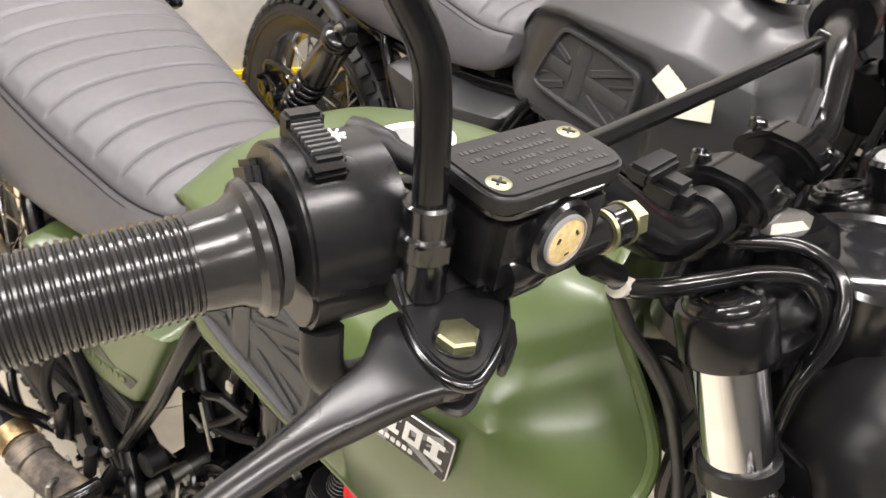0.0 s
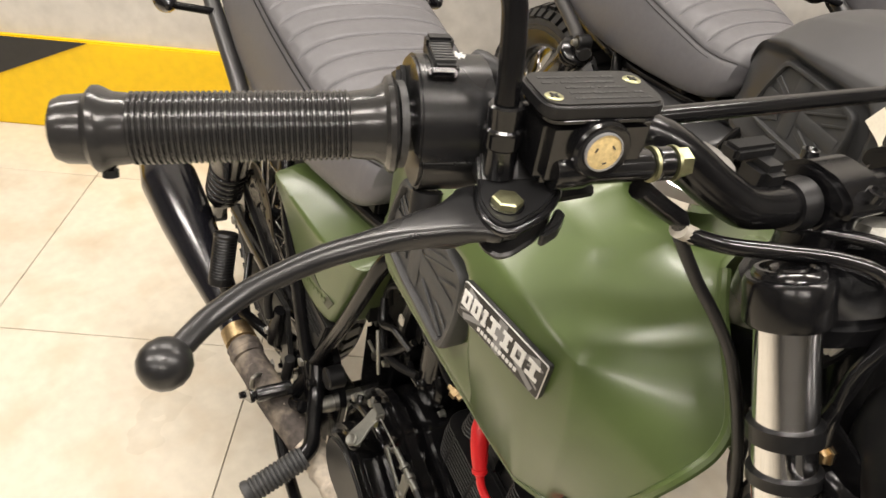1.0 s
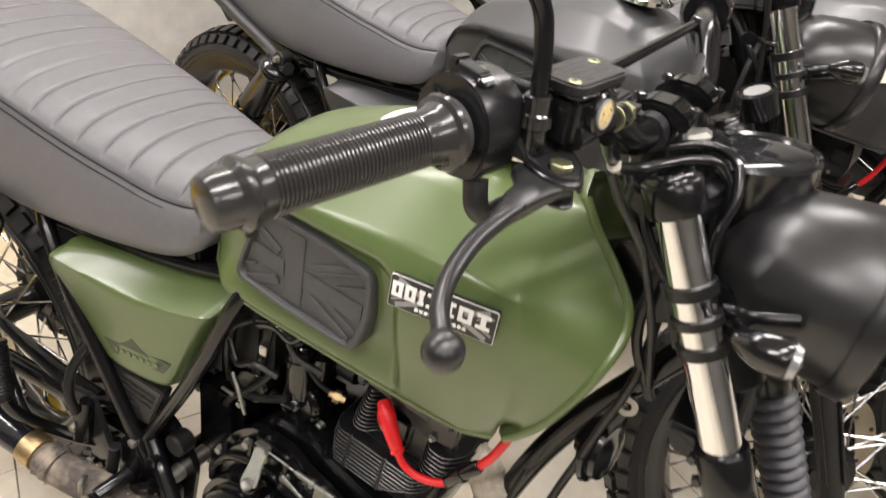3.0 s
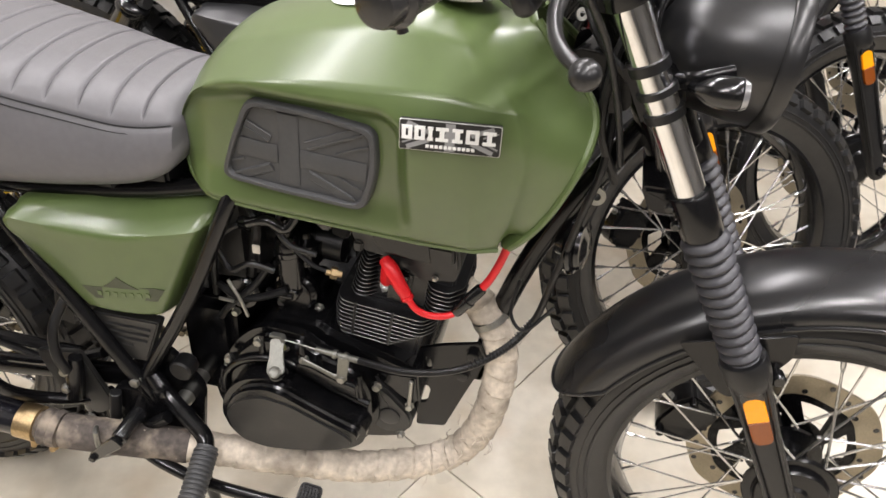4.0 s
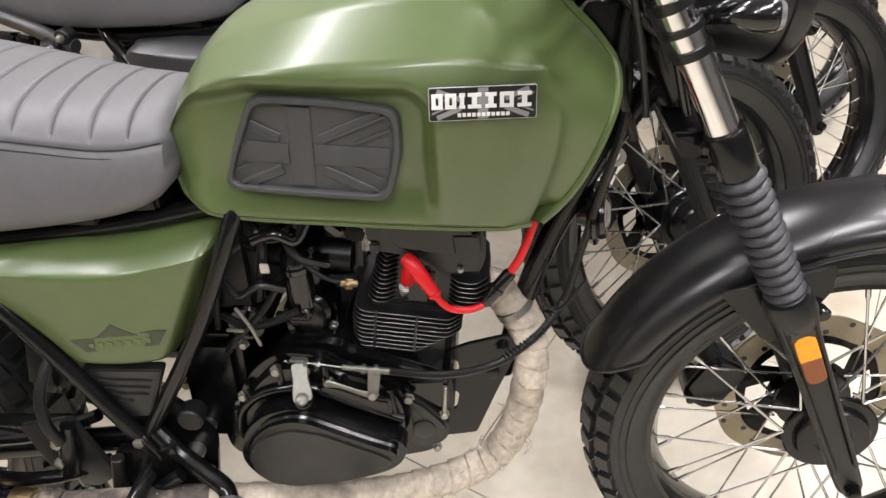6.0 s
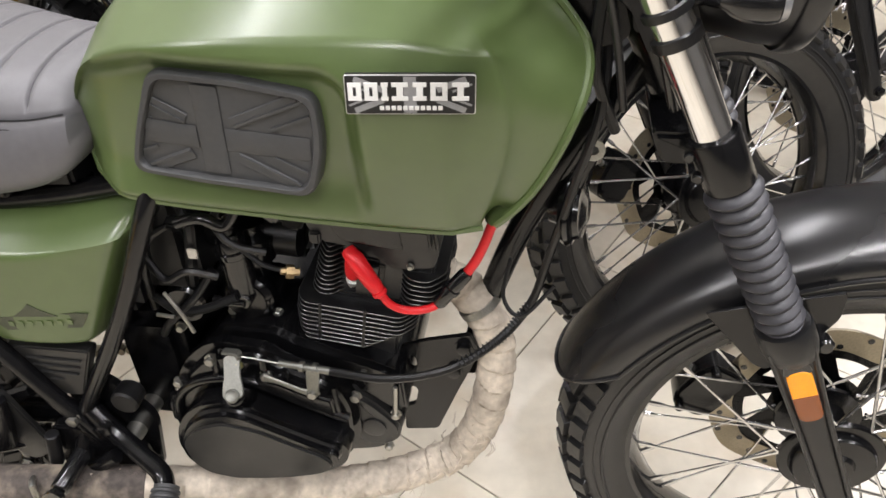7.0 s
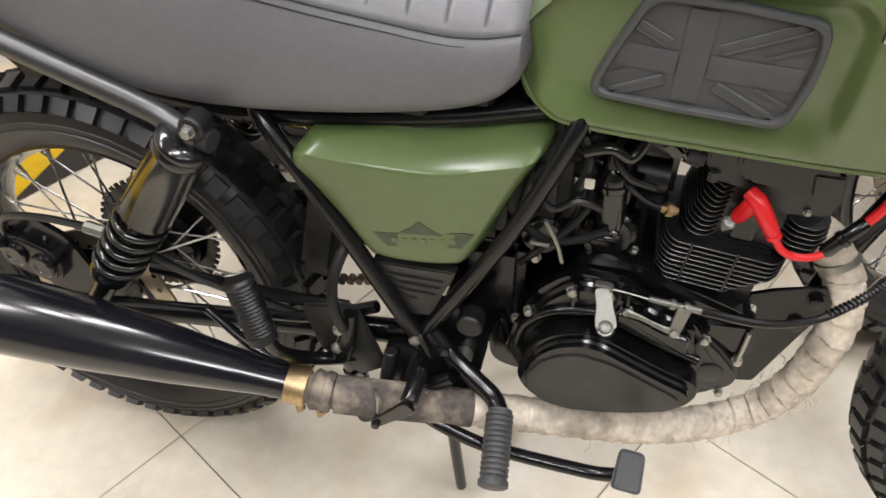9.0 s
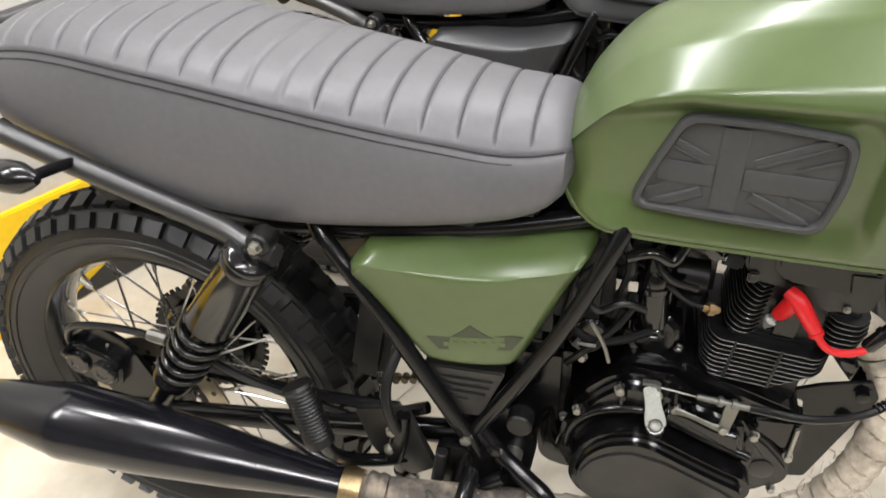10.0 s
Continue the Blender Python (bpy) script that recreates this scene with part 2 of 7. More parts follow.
LETTERING = material("worn raised lettering", (0.04, 0.04, 0.04), 0.45, vary=0.3, scale=150)
GREY_PRINT = material("grey print", (0.22, 0.22, 0.22), 0.5, vary=0.1, scale=150)
BADGE = material("black badge", (0.012, 0.012, 0.012), 0.3, vary=0.1, scale=150)
DECAL = material("dark green decal", (0.035, 0.042, 0.022), 0.42, vary=0.15, scale=150)
WHITE = material("white print", (0.75, 0.75, 0.73), 0.45, vary=0.05, scale=100)
SIGHT = material("aged brake fluid behind glass", (0.55, 0.42, 0.2), 0.12, vary=0.3, scale=120)
SLIDER_RIB = material("worn black switch ribs", (0.06, 0.06, 0.06), 0.4, vary=0.15, scale=150)
CHAIN = material("oily chain steel", (0.1, 0.085, 0.06), 0.4, 0.8, vary=0.3, scale=150)
PALE = material("pale connector plastic", (0.45, 0.42, 0.36), 0.5, vary=0.08, scale=80)
CLEAR_LENS = material("smoked clear lens", (0.3, 0.3, 0.31), 0.12, 0.6, vary=0.1, scale=60, bump=0.2, bump_scale=900)
LENS_GLASS = material("dark glass lens", (0.012, 0.012, 0.013), 0.08, vary=0.1, scale=30, spec=0.35)
TAPE = material("cream masking tape", (0.72, 0.66, 0.54), 0.7, vary=0.08, scale=60)
WALL = material("mottled pale stone wall", (0.52, 0.5, 0.46), 0.6, vary=0.14, scale=6, bump=0.2, bump_scale=120, dust=0.3, dust_colour=(0.4, 0.39, 0.37))
CEIL = material("grey garage ceiling paint", (0.34, 0.335, 0.32), 0.8, vary=0.03, scale=8)
YELLOW = material("yellow kerb paint", (0.84, 0.54, 0.005), 0.4, vary=0.07, scale=10, bump=0.1, bump_scale=200)
KERB_BLACK = material("black kerb paint", (0.025, 0.025, 0.025), 0.42, vary=0.15, scale=10)
GROUT = material("dark grout", (0.15, 0.125, 0.095), 0.85, vary=0.3, scale=60)


def tile_material():
    mat = material("beige polished floor tile", (0.62, 0.568, 0.465), 0.3, vary=0.08, scale=9, rough_vary=0.1, dust=0.8, dust_colour=(0.5, 0.41, 0.29))
    nt = mat.node_tree
    bsdf = nt.nodes["Principled BSDF"]
    # one pattern runs over all tiles, so that no two are alike
    place, tc = nt.nodes.new("ShaderNodeNewGeometry"), next(n for n in nt.nodes if n.type == "TEX_COORD")
    for target in [k.to_socket for k in tc.outputs["Object"].links]:
        nt.links.new(place.outputs["Position"], target)
    info, link = nt.nodes.new("ShaderNodeObjectInfo"), bsdf.inputs["Base Color"].links[0]
    shift = nt.nodes.new("ShaderNodeMapRange")
    shift.inputs["To Min"].default_value, shift.inputs["To Max"].default_value = 0.95, 1.05
    nt.links.new(info.outputs["Random"], shift.inputs["Value"])
    scale = nt.nodes.new("ShaderNodeVectorMath")
    scale.operation = "SCALE"
    nt.links.new(link.from_socket, scale.inputs[0])
    nt.links.new(shift.outputs["Result"], scale.inputs["Scale"])
    nt.links.new(scale.outputs["Vector"], bsdf.inputs["Base Color"])
    return mat


TILE = tile_material()


def light_material():
    mat = bpy.data.materials.new("lamp diffuser")
    mat.use_nodes = True
    bsdf = mat.node_tree.nodes["Principled BSDF"]
    bsdf.inputs["Base Color"].default_value = (0.9, 0.9, 0.88, 1)
    bsdf.inputs["Emission Color"].default_value = (1.0, 0.96, 0.9, 1)
    bsdf.inputs["Emission Strength"].default_value = 6.0
    return mat


DIFFUSER = light_material()
FAR_WALL = material("grey painted garage wall", (0.16, 0.157, 0.15), 0.7, vary=0.1, scale=6, bump=0.2, bump_scale=120)
LAMP_BODY = material("white enamelled lamp housing", (0.75, 0.75, 0.72), 0.4, vary=0.03, scale=20)

# ---- the room ----
ROT = Matrix((TILE_U, TILE_V, Vector((0, 0, 1)))).transposed()   # room grid to world; a mirrored pair would flip, so z stays up
if ROT.determinant() < 0:
    ROT = Matrix((TILE_U, -TILE_V, Vector((0, 0, 1)))).transposed()


def room_box(u0, u1, v0, v1, z0, z1, bevel=0.0):
    """A block that lies along the room's grid."""
    c = room((u0 + u1) / 2, (v0 + v1) / 2, (z0 + z1) / 2)
    return box((abs(u1 - u0), abs(v1 - v0), abs(z1 - z0)), c, bevel, ROT)


U0, U1, V0, V1 = -1.37, 5.2, -4.2, 4.4


def structure(name, bm, mat, label, category):
    ob = part(name, bm, mat, None, label, smooth=30)
    return tagged(ob, category=category, kind="structure")


structure("ceiling", room_box(U0 - 0.2, U1 + 0.2, V0 - 0.2, V1 + 0.2, CEILING, CEILING + 0.15), CEIL, "plain grey painted garage ceiling slab", "ceiling")
structure("wall_west", room_box(U0 - 0.2, U0, V0 - 0.2, V1 + 0.2, 0, CEILING), WALL, "pale mottled wall above a painted kerb band", "wall")
structure("wall_east", room_box(U1, U1 + 0.2, V0 - 0.2, V1 + 0.2, 0, CEILING), FAR_WALL, "plain grey painted wall of the garage", "wall")
structure("wall_north", room_box(U0, U1, V0 - 0.2, V0, 0, CEILING), FAR_WALL, "plain grey painted wall of the garage", "wall")
structure("wall_south", room_box(U0, U1, V1, V1 + 0.2, 0, CEILING), FAR_WALL, "plain grey painted wall of the garage", "wall")
floor = structure("floor", room_box(U0 - 0.2, U1 + 0.2, V0 - 0.2, V1 + 0.2, -0.12, -0.004), GROUT, "polished beige floor tiles with thin dark joints", "floor")

kerb = structure("kerb", room_box(U0, U0 + 0.02, V0, V1, 0, 0.29, 0.004), YELLOW, "yellow kerb band with slanted black hazard stripes", "kerb")
for k in range(-4, 5):
    v = 1.19 + 1.74 * k
    if not V0 + 0.4 < v < V1 - 0.9:
        continue
    bm = bmesh.new()
    face = bm.faces.new([bm.verts.new(room(U0 + 0.0215, v + dv, z)) for dv, z in ((-0.14, 0.287), (0.18, 0.287), (0.86, 0.004), (0.54, 0.004))])
    made = bmesh.ops.extrude_face_region(bm, geom=[face])
    bmesh.ops.translate(bm, vec=TILE_U * 0.002, verts=[q for q in made["geom"] if isinstance(q, bmesh.types.BMVert)])
    part("stripe", bm, KERB_BLACK, kerb, "black painted stripe", smooth=0)


def ceiling_lights():
    for u, v in LAMP_PLACES:
        root = tagged(new("ceiling_light"), "long white fluorescent ceiling light with glowing diffuser", "ceiling light", "ceiling lights of the garage")
        root.matrix_world = Matrix.Translation(room(u, v, CEILING)) @ ROT.to_4x4()
        part("frame", box((0.2, 1.24, 0.05), (0, 0, -0.026), 0.006), LAMP_BODY, root, smooth=30)
        part("diffuser", box((0.14, 1.18, 0.012), (0, 0, -0.058), 0.004), DIFFUSER, root, "glowing white diffuser", smooth=30)
        data = bpy.data.lights.new("tube_lamp", "AREA")
        data.shape, data.size, data.size_y, data.energy, data.color = "RECTANGLE", 0.14, 1.18, LAMP_POWER, (1.0, 0.965, 0.92)
        lamp = new("lamp", data)
        lamp.parent = root
        lamp.location = (0, 0, -0.07)


LAMP_POWER = 34.0
ceiling_lights()

# ---- the motorcycle, in its own axes: x ahead from the rear axle, y to its left, z up ----
REAR_R, FRONT_R, FRONT_X, FRONT_Y = 0.315, 0.325, 1.374, 0.032
RAISED = 0.0065    # the tyres reach this far below the bike's own zero
RAKE = 0.53        # how far the fork runs ahead for each metre down
FORK_Y = 0.085


def fork_at(z, y=-FORK_Y):
    return Vector((1.123 + (0.805 - z) * RAKE, y, z))


FORK_DOWN = Vector((RAKE, 0, -1)).normalized()


def wheel(name, parent, centre, radius, section, knobs, disc_side, label):
    """A spoked wheel with a block-tread tyre; the hub carries the rest."""
    bead = radius - section * 1.66
    profile = [(-0.058, 0.018), (-0.054, 0.026), (-0.05, 0.042), (-0.042, 0.043), (-0.038, 0.028), (0.038, 0.028), (0.042, 0.043), (0.05, 0.044), (0.056, 0.03), (0.06, 0.022)]
    rivet_r, rivet_y = 0.040, 0.046
    if disc_side > 0:      # the front hub has broad flat flanges
        profile = [(-0.052, 0.012), (-0.052, 0.02), (-0.047, 0.024), (-0.046, 0.046), (-0.042, 0.049), (-0.036, 0.050), (-0.035, 0.060), (-0.033, 0.062), (-0.028, 0.062), (-0.026, 0.032),
                   (0.028, 0.032), (0.03, 0.052), (0.036, 0.052), (0.04, 0.03), (0.06, 0.022)]
        rivet_r, rivet_y = 0.056, 0.0325
    hub = part(name, lathe(profile, (0, 0, 0), (0, 1, 0), 36), SATIN, parent, label)
    hub.location = centre
    # tyre: one moulded skin whose tread stands up in blocks
    rows = [(-0.86, 0.5, 0.34), (-0.31, 0.0, 0.42), (0.31, 0.5, 0.42), (0.86, 0.0, 0.34)]
    across = [-1.62, -1.45, -1.25]
    for row, phase, wide in rows:
        across += [row - wide / 2 - 0.04, row - wide / 2, row + wide / 2, row + wide / 2 + 0.04]
    across += [1.25, 1.45, 1.62]
    steps = []
    for k in range(knobs):
        for base in (0.0, 0.5):
            steps += [k + base - 0.345, k + base - 0.30, k + base + 0.30, k + base + 0.345] if base == 0 else []
            steps += [k + base - 0.34, k + base - 0.305, k + base + 0.305, k + base + 0.34] if base else []
    steps = sorted((q % knobs) for q in steps)

    def lift(t, a):
        for row, phase, wide in rows:
            if abs(t - row) < wide / 2 + 0.005:
                f = (a - phase + 0.5) % 1.0 - 0.5
                return 0.0085 if abs(f) < 0.32 else 0.0
        return 0.0
    bm = bmesh.new()
    rings = []
    for a in steps:
        ang0 = 2 * math.pi * a / knobs
        ring = [bm.verts.new(((bead - 0.006) * math.cos(ang0), -section * 0.5, (bead - 0.006) * math.sin(ang0))), bm.verts.new(((bead + 0.006) * math.cos(ang0), -section * 0.72, (bead + 0.006) * math.sin(ang0)))]
        for t in across:
            ang = t * 1.12
            h = lift(t, a)
            y = section * 0.98 * math.sin(ang) + h * math.sin(ang)
            r = radius - 0.009 - section * 0.78 * (1 - math.cos(ang)) + h * math.cos(ang)
            ring.append(bm.verts.new((r * math.cos(ang0), y, r * math.sin(ang0))))
        ring += [bm.verts.new(((bead + 0.006) * math.cos(ang0), section * 0.72, (bead + 0.006) * math.sin(ang0))), bm.verts.new(((bead - 0.006) * math.cos(ang0), section * 0.5, (bead - 0.006) * math.sin(ang0)))]
        rings.append(ring)
    for n, r0 in enumerate(rings):
        r1 = rings[(n + 1) % len(rings)]
        for k in range(len(r0)):
            m = (k + 1) % len(r0)
            bm.faces.new((r0[k], r1[k], r1[m], r0[m]))
    part("tyre", bm, TYRE, hub, "black block-tread tyre with dusty sidewalls", smooth=32)
    part("rim", lathe([(-0.034, bead + 0.008), (-0.036, bead - 0.004), (-0.026, bead - 0.010), (-0.012, bead - 0.017), (0.012, bead - 0.017), (0.026, bead - 0.010),
                       (0.036, bead - 0.004), (0.034, bead + 0.008)], (0, 0, 0), (0, 1, 0), 64, closed=True), GLOSS, hub, "black wheel rim")
    for side in (1, -1):
        for t, r in ((1.33, 0.0014), (1.55, 0.0022)):
            ang = t * 1.12
            y, rr = side * (section * 0.98 * math.sin(ang) + 0.0003), radius - 0.009 - section * 0.78 * (1 - math.cos(ang))
            part("sidewall_ring", tube([(rr * math.cos(q), y, rr * math.sin(q)) for q in np.linspace(0, 2 * math.pi, 65)], r, 6, 1), TYRE, hub)
    mesh = bpy.data.meshes.new("spoke")
    bm = bmesh.new()
    add_lathe(bm, [(0, 0.0022), (0.86, 0.0017), (0.9, 0.0034), (1.0, 0.0034)], (0, 0, 0), (0, 0, 1), 6)
    bm.to_mesh(mesh)
    bm.free()
    mesh.materials.append(SPOKE_STEEL)
    for k in range(36):
        side = -1 if k % 2 else 1
        a = 2 * math.pi * k / 36
        b = a + radians(34) * (1 if (k // 2) % 2 else -1)
        p = Vector((rivet_r * math.cos(b), side * rivet_y, rivet_r * math.sin(b)))
        q = Vector(((bead - 0.014) * math.cos(a), side * 0.008, (bead - 0.014) * math.sin(a)))
        ob = new("spoke", mesh)
        ob.parent = hub
        d = q - p
        ob.matrix_basis = Matrix.Translation(p) @ d.to_track_quat("Z", "Y").to_matrix().to_4x4() @ Matrix.Diagonal((1, 1, d.length, 1))
    # brake disc with holes
    y = 0.052 if disc_side > 0 else -0.068
    bm = bmesh.new()
    n = 72
    inner, outer = (0.100, 0.133) if disc_side > 0 else (0.08, 0.112)
    mid = (inner + outer) / 2
    rings = []
    for yy in (y - 0.002, y + 0.002):
        for r in (inner, outer):
            rings.append([bm.verts.new(((r + 0.002 * math.cos(8 * t)) * math.cos(t), yy, (r + 0.002 * math.cos(8 * t)) * math.sin(t)))
                          for t in (2 * math.pi * i / n for i in range(n))])
    for i in range(n):
        j = (i + 1) % n
        for a, b in ((0, 1), (1, 3), (3, 2), (2, 0)):
            bm.faces.new((rings[a][i], rings[a][j], rings[b][j], rings[b][i]))
    disc = part("brake_disc", bm, DISC_STEEL, hub, "drilled steel brake disc")
    bm = lathe([(0, 0.0042), (0.0052, 0.0042)], (0, -0.0026, 0), (0, 1, 0), 8)
    hole = bpy.data.meshes.new("vent_hole")
    bm.to_mesh(hole)
    bm.free()
    hole.materials.append(GLOSS)
    for k in range(24):
        t = 2 * math.pi * k / 24
        r = mid + 0.0085 * ((k % 3) - 1)
        ob = new("vent_hole", hole)
        ob.parent = hub
        ob.location = (r * math.cos(t), y, r * math.sin(t))
    bm = bmesh.new()
    radii, sectors = (0.028, 0.058, inner - 0.013, inner + 0.003), 48
    grid = [[bm.verts.new((r * math.cos(q + 0.25 * i), y * (0.9 if i == 0 else 1.0), r * math.sin(q + 0.25 * i))) for q in (2 * math.pi * k / sectors for k in range(sectors))] for i, r in enumerate(radii)]
    for i in range(3):
        for k in range(sectors):
            if i != 1 or k % 8 < 4:
                j = (k + 1) % sectors
                bm.faces.new((grid[i][k], grid[i][j], grid[i + 1][j], grid[i + 1][k]))
    bmesh.ops.solidify(bm, geom=bm.faces[:], thickness=0.006)
    part("disc_carrier", bm, SATIN, hub)
    return hub


# tank: how its outline runs along its length
TANK_TOP = curve1([(0.574, 0.775), (0.585, 0.805), (0.604, 0.842), (0.646, 0.887), (0.69, 0.906), (0.756, 0.926), (0.82, 0.937), (0.85, 0.9375), (0.875, 0.9335), (0.90, 0.925), (0.925, 0.915), (0.95, 0.907)])
TANK_LOW = curve1([(0.574, 0.765), (0.585, 0.737), (0.604, 0.718), (0.64, 0.708), (0.752, 0.702), (0.86, 0.698), (0.95, 0.698)])
TANK_CREASE = curve1([(0.574, 0.77), (0.604, 0.812), (0.63, 0.84), (0.668, 0.859), (0.705, 0.866), (0.757, 0.872), (0.81, 0.8755), (0.86, 0.878), (0.90, 0.8765), (0.95, 0.869)])
TANK_SIDE = curve1([(0.574, 0.03), (0.582, 0.066), (0.604, 0.09), (0.64, 0.107), (0.70, 0.117), (0.77, 0.122), (0.812, 0.125), (0.86, 0.127)])   # the floor of the knee recess
TANK_FLANK = curve1([(0.574, 0.03), (0.582, 0.067), (0.604, 0.096), (0.64, 0.119), (0.70, 0.137), (0.77, 0.1445), (0.812, 0.146), (0.85, 0.146), (0.885, 0.1445), (0.915, 0.141), (0.95, 0.1345)])
TANK_WIDE = curve1([(0.574, 0.03), (0.582, 0.068), (0.604, 0.097), (0.64, 0.119), (0.70, 0.131), (0.77, 0.134), (0.83, 0.135), (0.88, 0.134), (0.92, 0.132), (0.95, 0.130)])
NOSE = 0.925       # where the flanks stop running straight; the crown turns down a little sooner
CROWN_END = 0.90
# the corner where the flanks turn in, and the flange that ends the tank, by height
CORNER_X = curve1([(0.69, 0.949), (0.706, 0.952), (0.75, 0.963), (0.787, 0.969), (0.82, 0.9705), (0.85, 0.965), (0.868, 0.959), (0.90, 0.951), (0.94, 0.945)])
CORNER_Y = curve1([(0.69, 0.09), (0.706, 0.099), (0.75, 0.114), (0.787, 0.124), (0.82, 0.1285), (0.85, 0.1295), (0.868, 0.1265), (0.885, 0.113), (0.905, 0.086), (0.925, 0.05), (0.94, 0.0)])
FLANGE_X = curve1([(0.69, 0.953), (0.70, 0.962), (0.725, 0.983), (0.75, 0.9985), (0.775, 1.01), (0.805, 1.0215), (0.83, 1.0285), (0.845, 1.028), (0.8586, 1.0225), (0.872, 1.012), (0.887, 0.998), (0.905, 0.978), (0.925, 0.958), (0.94, 0.95)])
FLANGE_Y = curve1([(0.69, 0.088), (0.706, 0.094), (0.75, 0.095), (0.80, 0.089), (0.822, 0.08), (0.837, 0.066), (0.858, 0.053), (0.887, 0.046), (0.905, 0.041), (0.925, 0.03), (0.94, 0.0)])


def ease(v):
    v = min(1.0, max(0.0, v))
    return v * v * (3 - 2 * v)


def recess(x, z):
    """How far (0 to 1) the knee recess is sunk at a place on the flank; its upper front corner is round and it runs out below."""
    x1, z1, r = 0.859, 0.8565 - 0.25 * max(0.0, 0.69 - x), 0.034
    dx, dz = x - (x1 - r), z - (z1 - r)
    out = math.hypot(dx, dz) - r if dx > 0 and dz > 0 else max(dx, dz) - r
    return ease((0.004 - out) / 0.019)


@functools.lru_cache(maxsize=None)
def tank_section(x):
    zt, zb, zc, deep, ws, wc = TANK_TOP(x), TANK_LOW(x), TANK_CREASE(x), TANK_SIDE(x), TANK_FLANK(x), TANK_WIDE(x)
    h, k = zc - zb, zt - zc
    side = [(0, zb), (0.06, zb)]
    rows = 40
    for i in range(rows + 1):
        f = i / rows
        z = zb + h * f
        low = min(ws, 0.112 + 0.08 * max(0.0, ws - 0.112))
        y = low + (ws - low) * math.sin(min(1.0, f / 0.8) * math.pi / 2) ** 1.15 if f < 0.8 else ws + (wc - ws) * (0.6 * (f - 0.8) / 0.2 + 0.4 * ((f - 0.8) / 0.2) ** 2)
        y -= (ws - deep) * recess(x, z) * ease(f / 0.35) if ws > deep else 0.0
        y *= 1.0 - 0.1 * max(0.0, 1 - f / 0.06) ** 2
        side.append((y, z))
    side[-1] = (wc, zc)
    upper = [(wc + (0.63 * wc - wc) * n / 12, zc + 0.675 * k * n / 12) for n in range(13)]
    crown = [(0.63 * wc, zc + 0.675 * k), (0.40 * wc, zc + 0.875 * k), (0.18 * wc, zc + 0.975 * k), (0, zt)]
    return [(-float(y), float(z)) for y, z in side + upper[1:] + spline(crown, 4)[1:]]


RIDGE_ROW, SHOULDER_ROW, TOP_ROW = 42, 54, 66      # rows of the half section: the crease, the upper ridge, the middle of the top


def row_end(i):
    if i <= RIDGE_ROW:
        return NOSE
    f = min(1.0, (i - RIDGE_ROW) / (SHOULDER_ROW - RIDGE_ROW))
    return NOSE + (CROWN_END - NOSE) * f


@functools.lru_cache(maxsize=None)
def nose_corner(i):
    """The corner that row i passes, and its place on the flange."""
    peak, ridge, top = np.array((0.9575, 0.1275, 0.868)), np.array((0.912, 0.077, 0.9025)), np.array((0.917, 0.0, 0.919))
    if i <= RIDGE_ROW:
        f = max(0, i - 2) / (RIDGE_ROW - 2)
        zb, zc, inner = 0.69 + 0.178 * f, 0.69 + 0.16 * f, (0.0, 0.6)[i] if i < 2 else 1.0
        b = np.array((CORNER_X(zb), CORNER_Y(zb) * inner, zb))
        fade = ease((f - 0.8) / 0.2)
        b = b * (1 - fade) + peak * fade if inner == 1.0 else b
    elif i <= SHOULDER_ROW:
        f = (i - RIDGE_ROW) / (SHOULDER_ROW - RIDGE_ROW)
        zc, inner = 0.85 + 0.053 * f, 1.0
        b = peak + (ridge - peak) * f
    else:
        f = (i - SHOULDER_ROW) / (TOP_ROW - SHOULDER_ROW)
        zc, inner = 0.903 + 0.035 * f, 1.0
        b = ridge + (top - ridge) * f + np.array((0, 0, 0.006 * f * (1 - f)))
    ze = zc + (0.006 if zc < 0.72 else 0.0)
    return b, np.array((FLANGE_X(ze), FLANGE_Y(ze) * inner, ze))


@functools.lru_cache(maxsize=None)
def soft_corner(i):
    """The same, evened out between neighbouring rows, for the sheet ahead of the corner."""
    if i < 12:
        return nose_corner(i)[0]
    near = [(k, math.exp(-((k - i) / 5.0) ** 2)) for k in range(max(3, i - 12), min(TOP_ROW, i + 12) + 1)]
    return sum(nose_corner(k)[0] * g for k, g in near) / sum(g for _, g in near)


def nose_point(i, u):
    """Row i of the half section, from where it leaves the straight part (u = 0) over the corner to the flange (u = 1)."""
    x = row_end(i)
    y, z = tank_section(x)[i]
    a = np.array((x, -y, z))
    b, c = nose_corner(i)
    fade = ease((u - 0.55) / 0.35)
    if i < TOP_ROW:
        b = b * (1 - fade) + soft_corner(i) * fade
    w = 14.0
    d = (1 - u) ** 2 + 2 * w * u * (1 - u) + u * u
    p = ((1 - u) ** 2 * a + 2 * w * u * (1 - u) * b + u * u * c) / d
    # the sheet ahead of the corner is slightly hollow
    v = u * u / max(1e-6, 2 * w * u * (1 - u) + u * u)
    hollow = 0.006 * math.sin(math.pi * v) * ease(i / 12) * ease((TOP_ROW - i) / 20)
    return p + np.array((-0.6, -0.8, 0.0)) * hollow


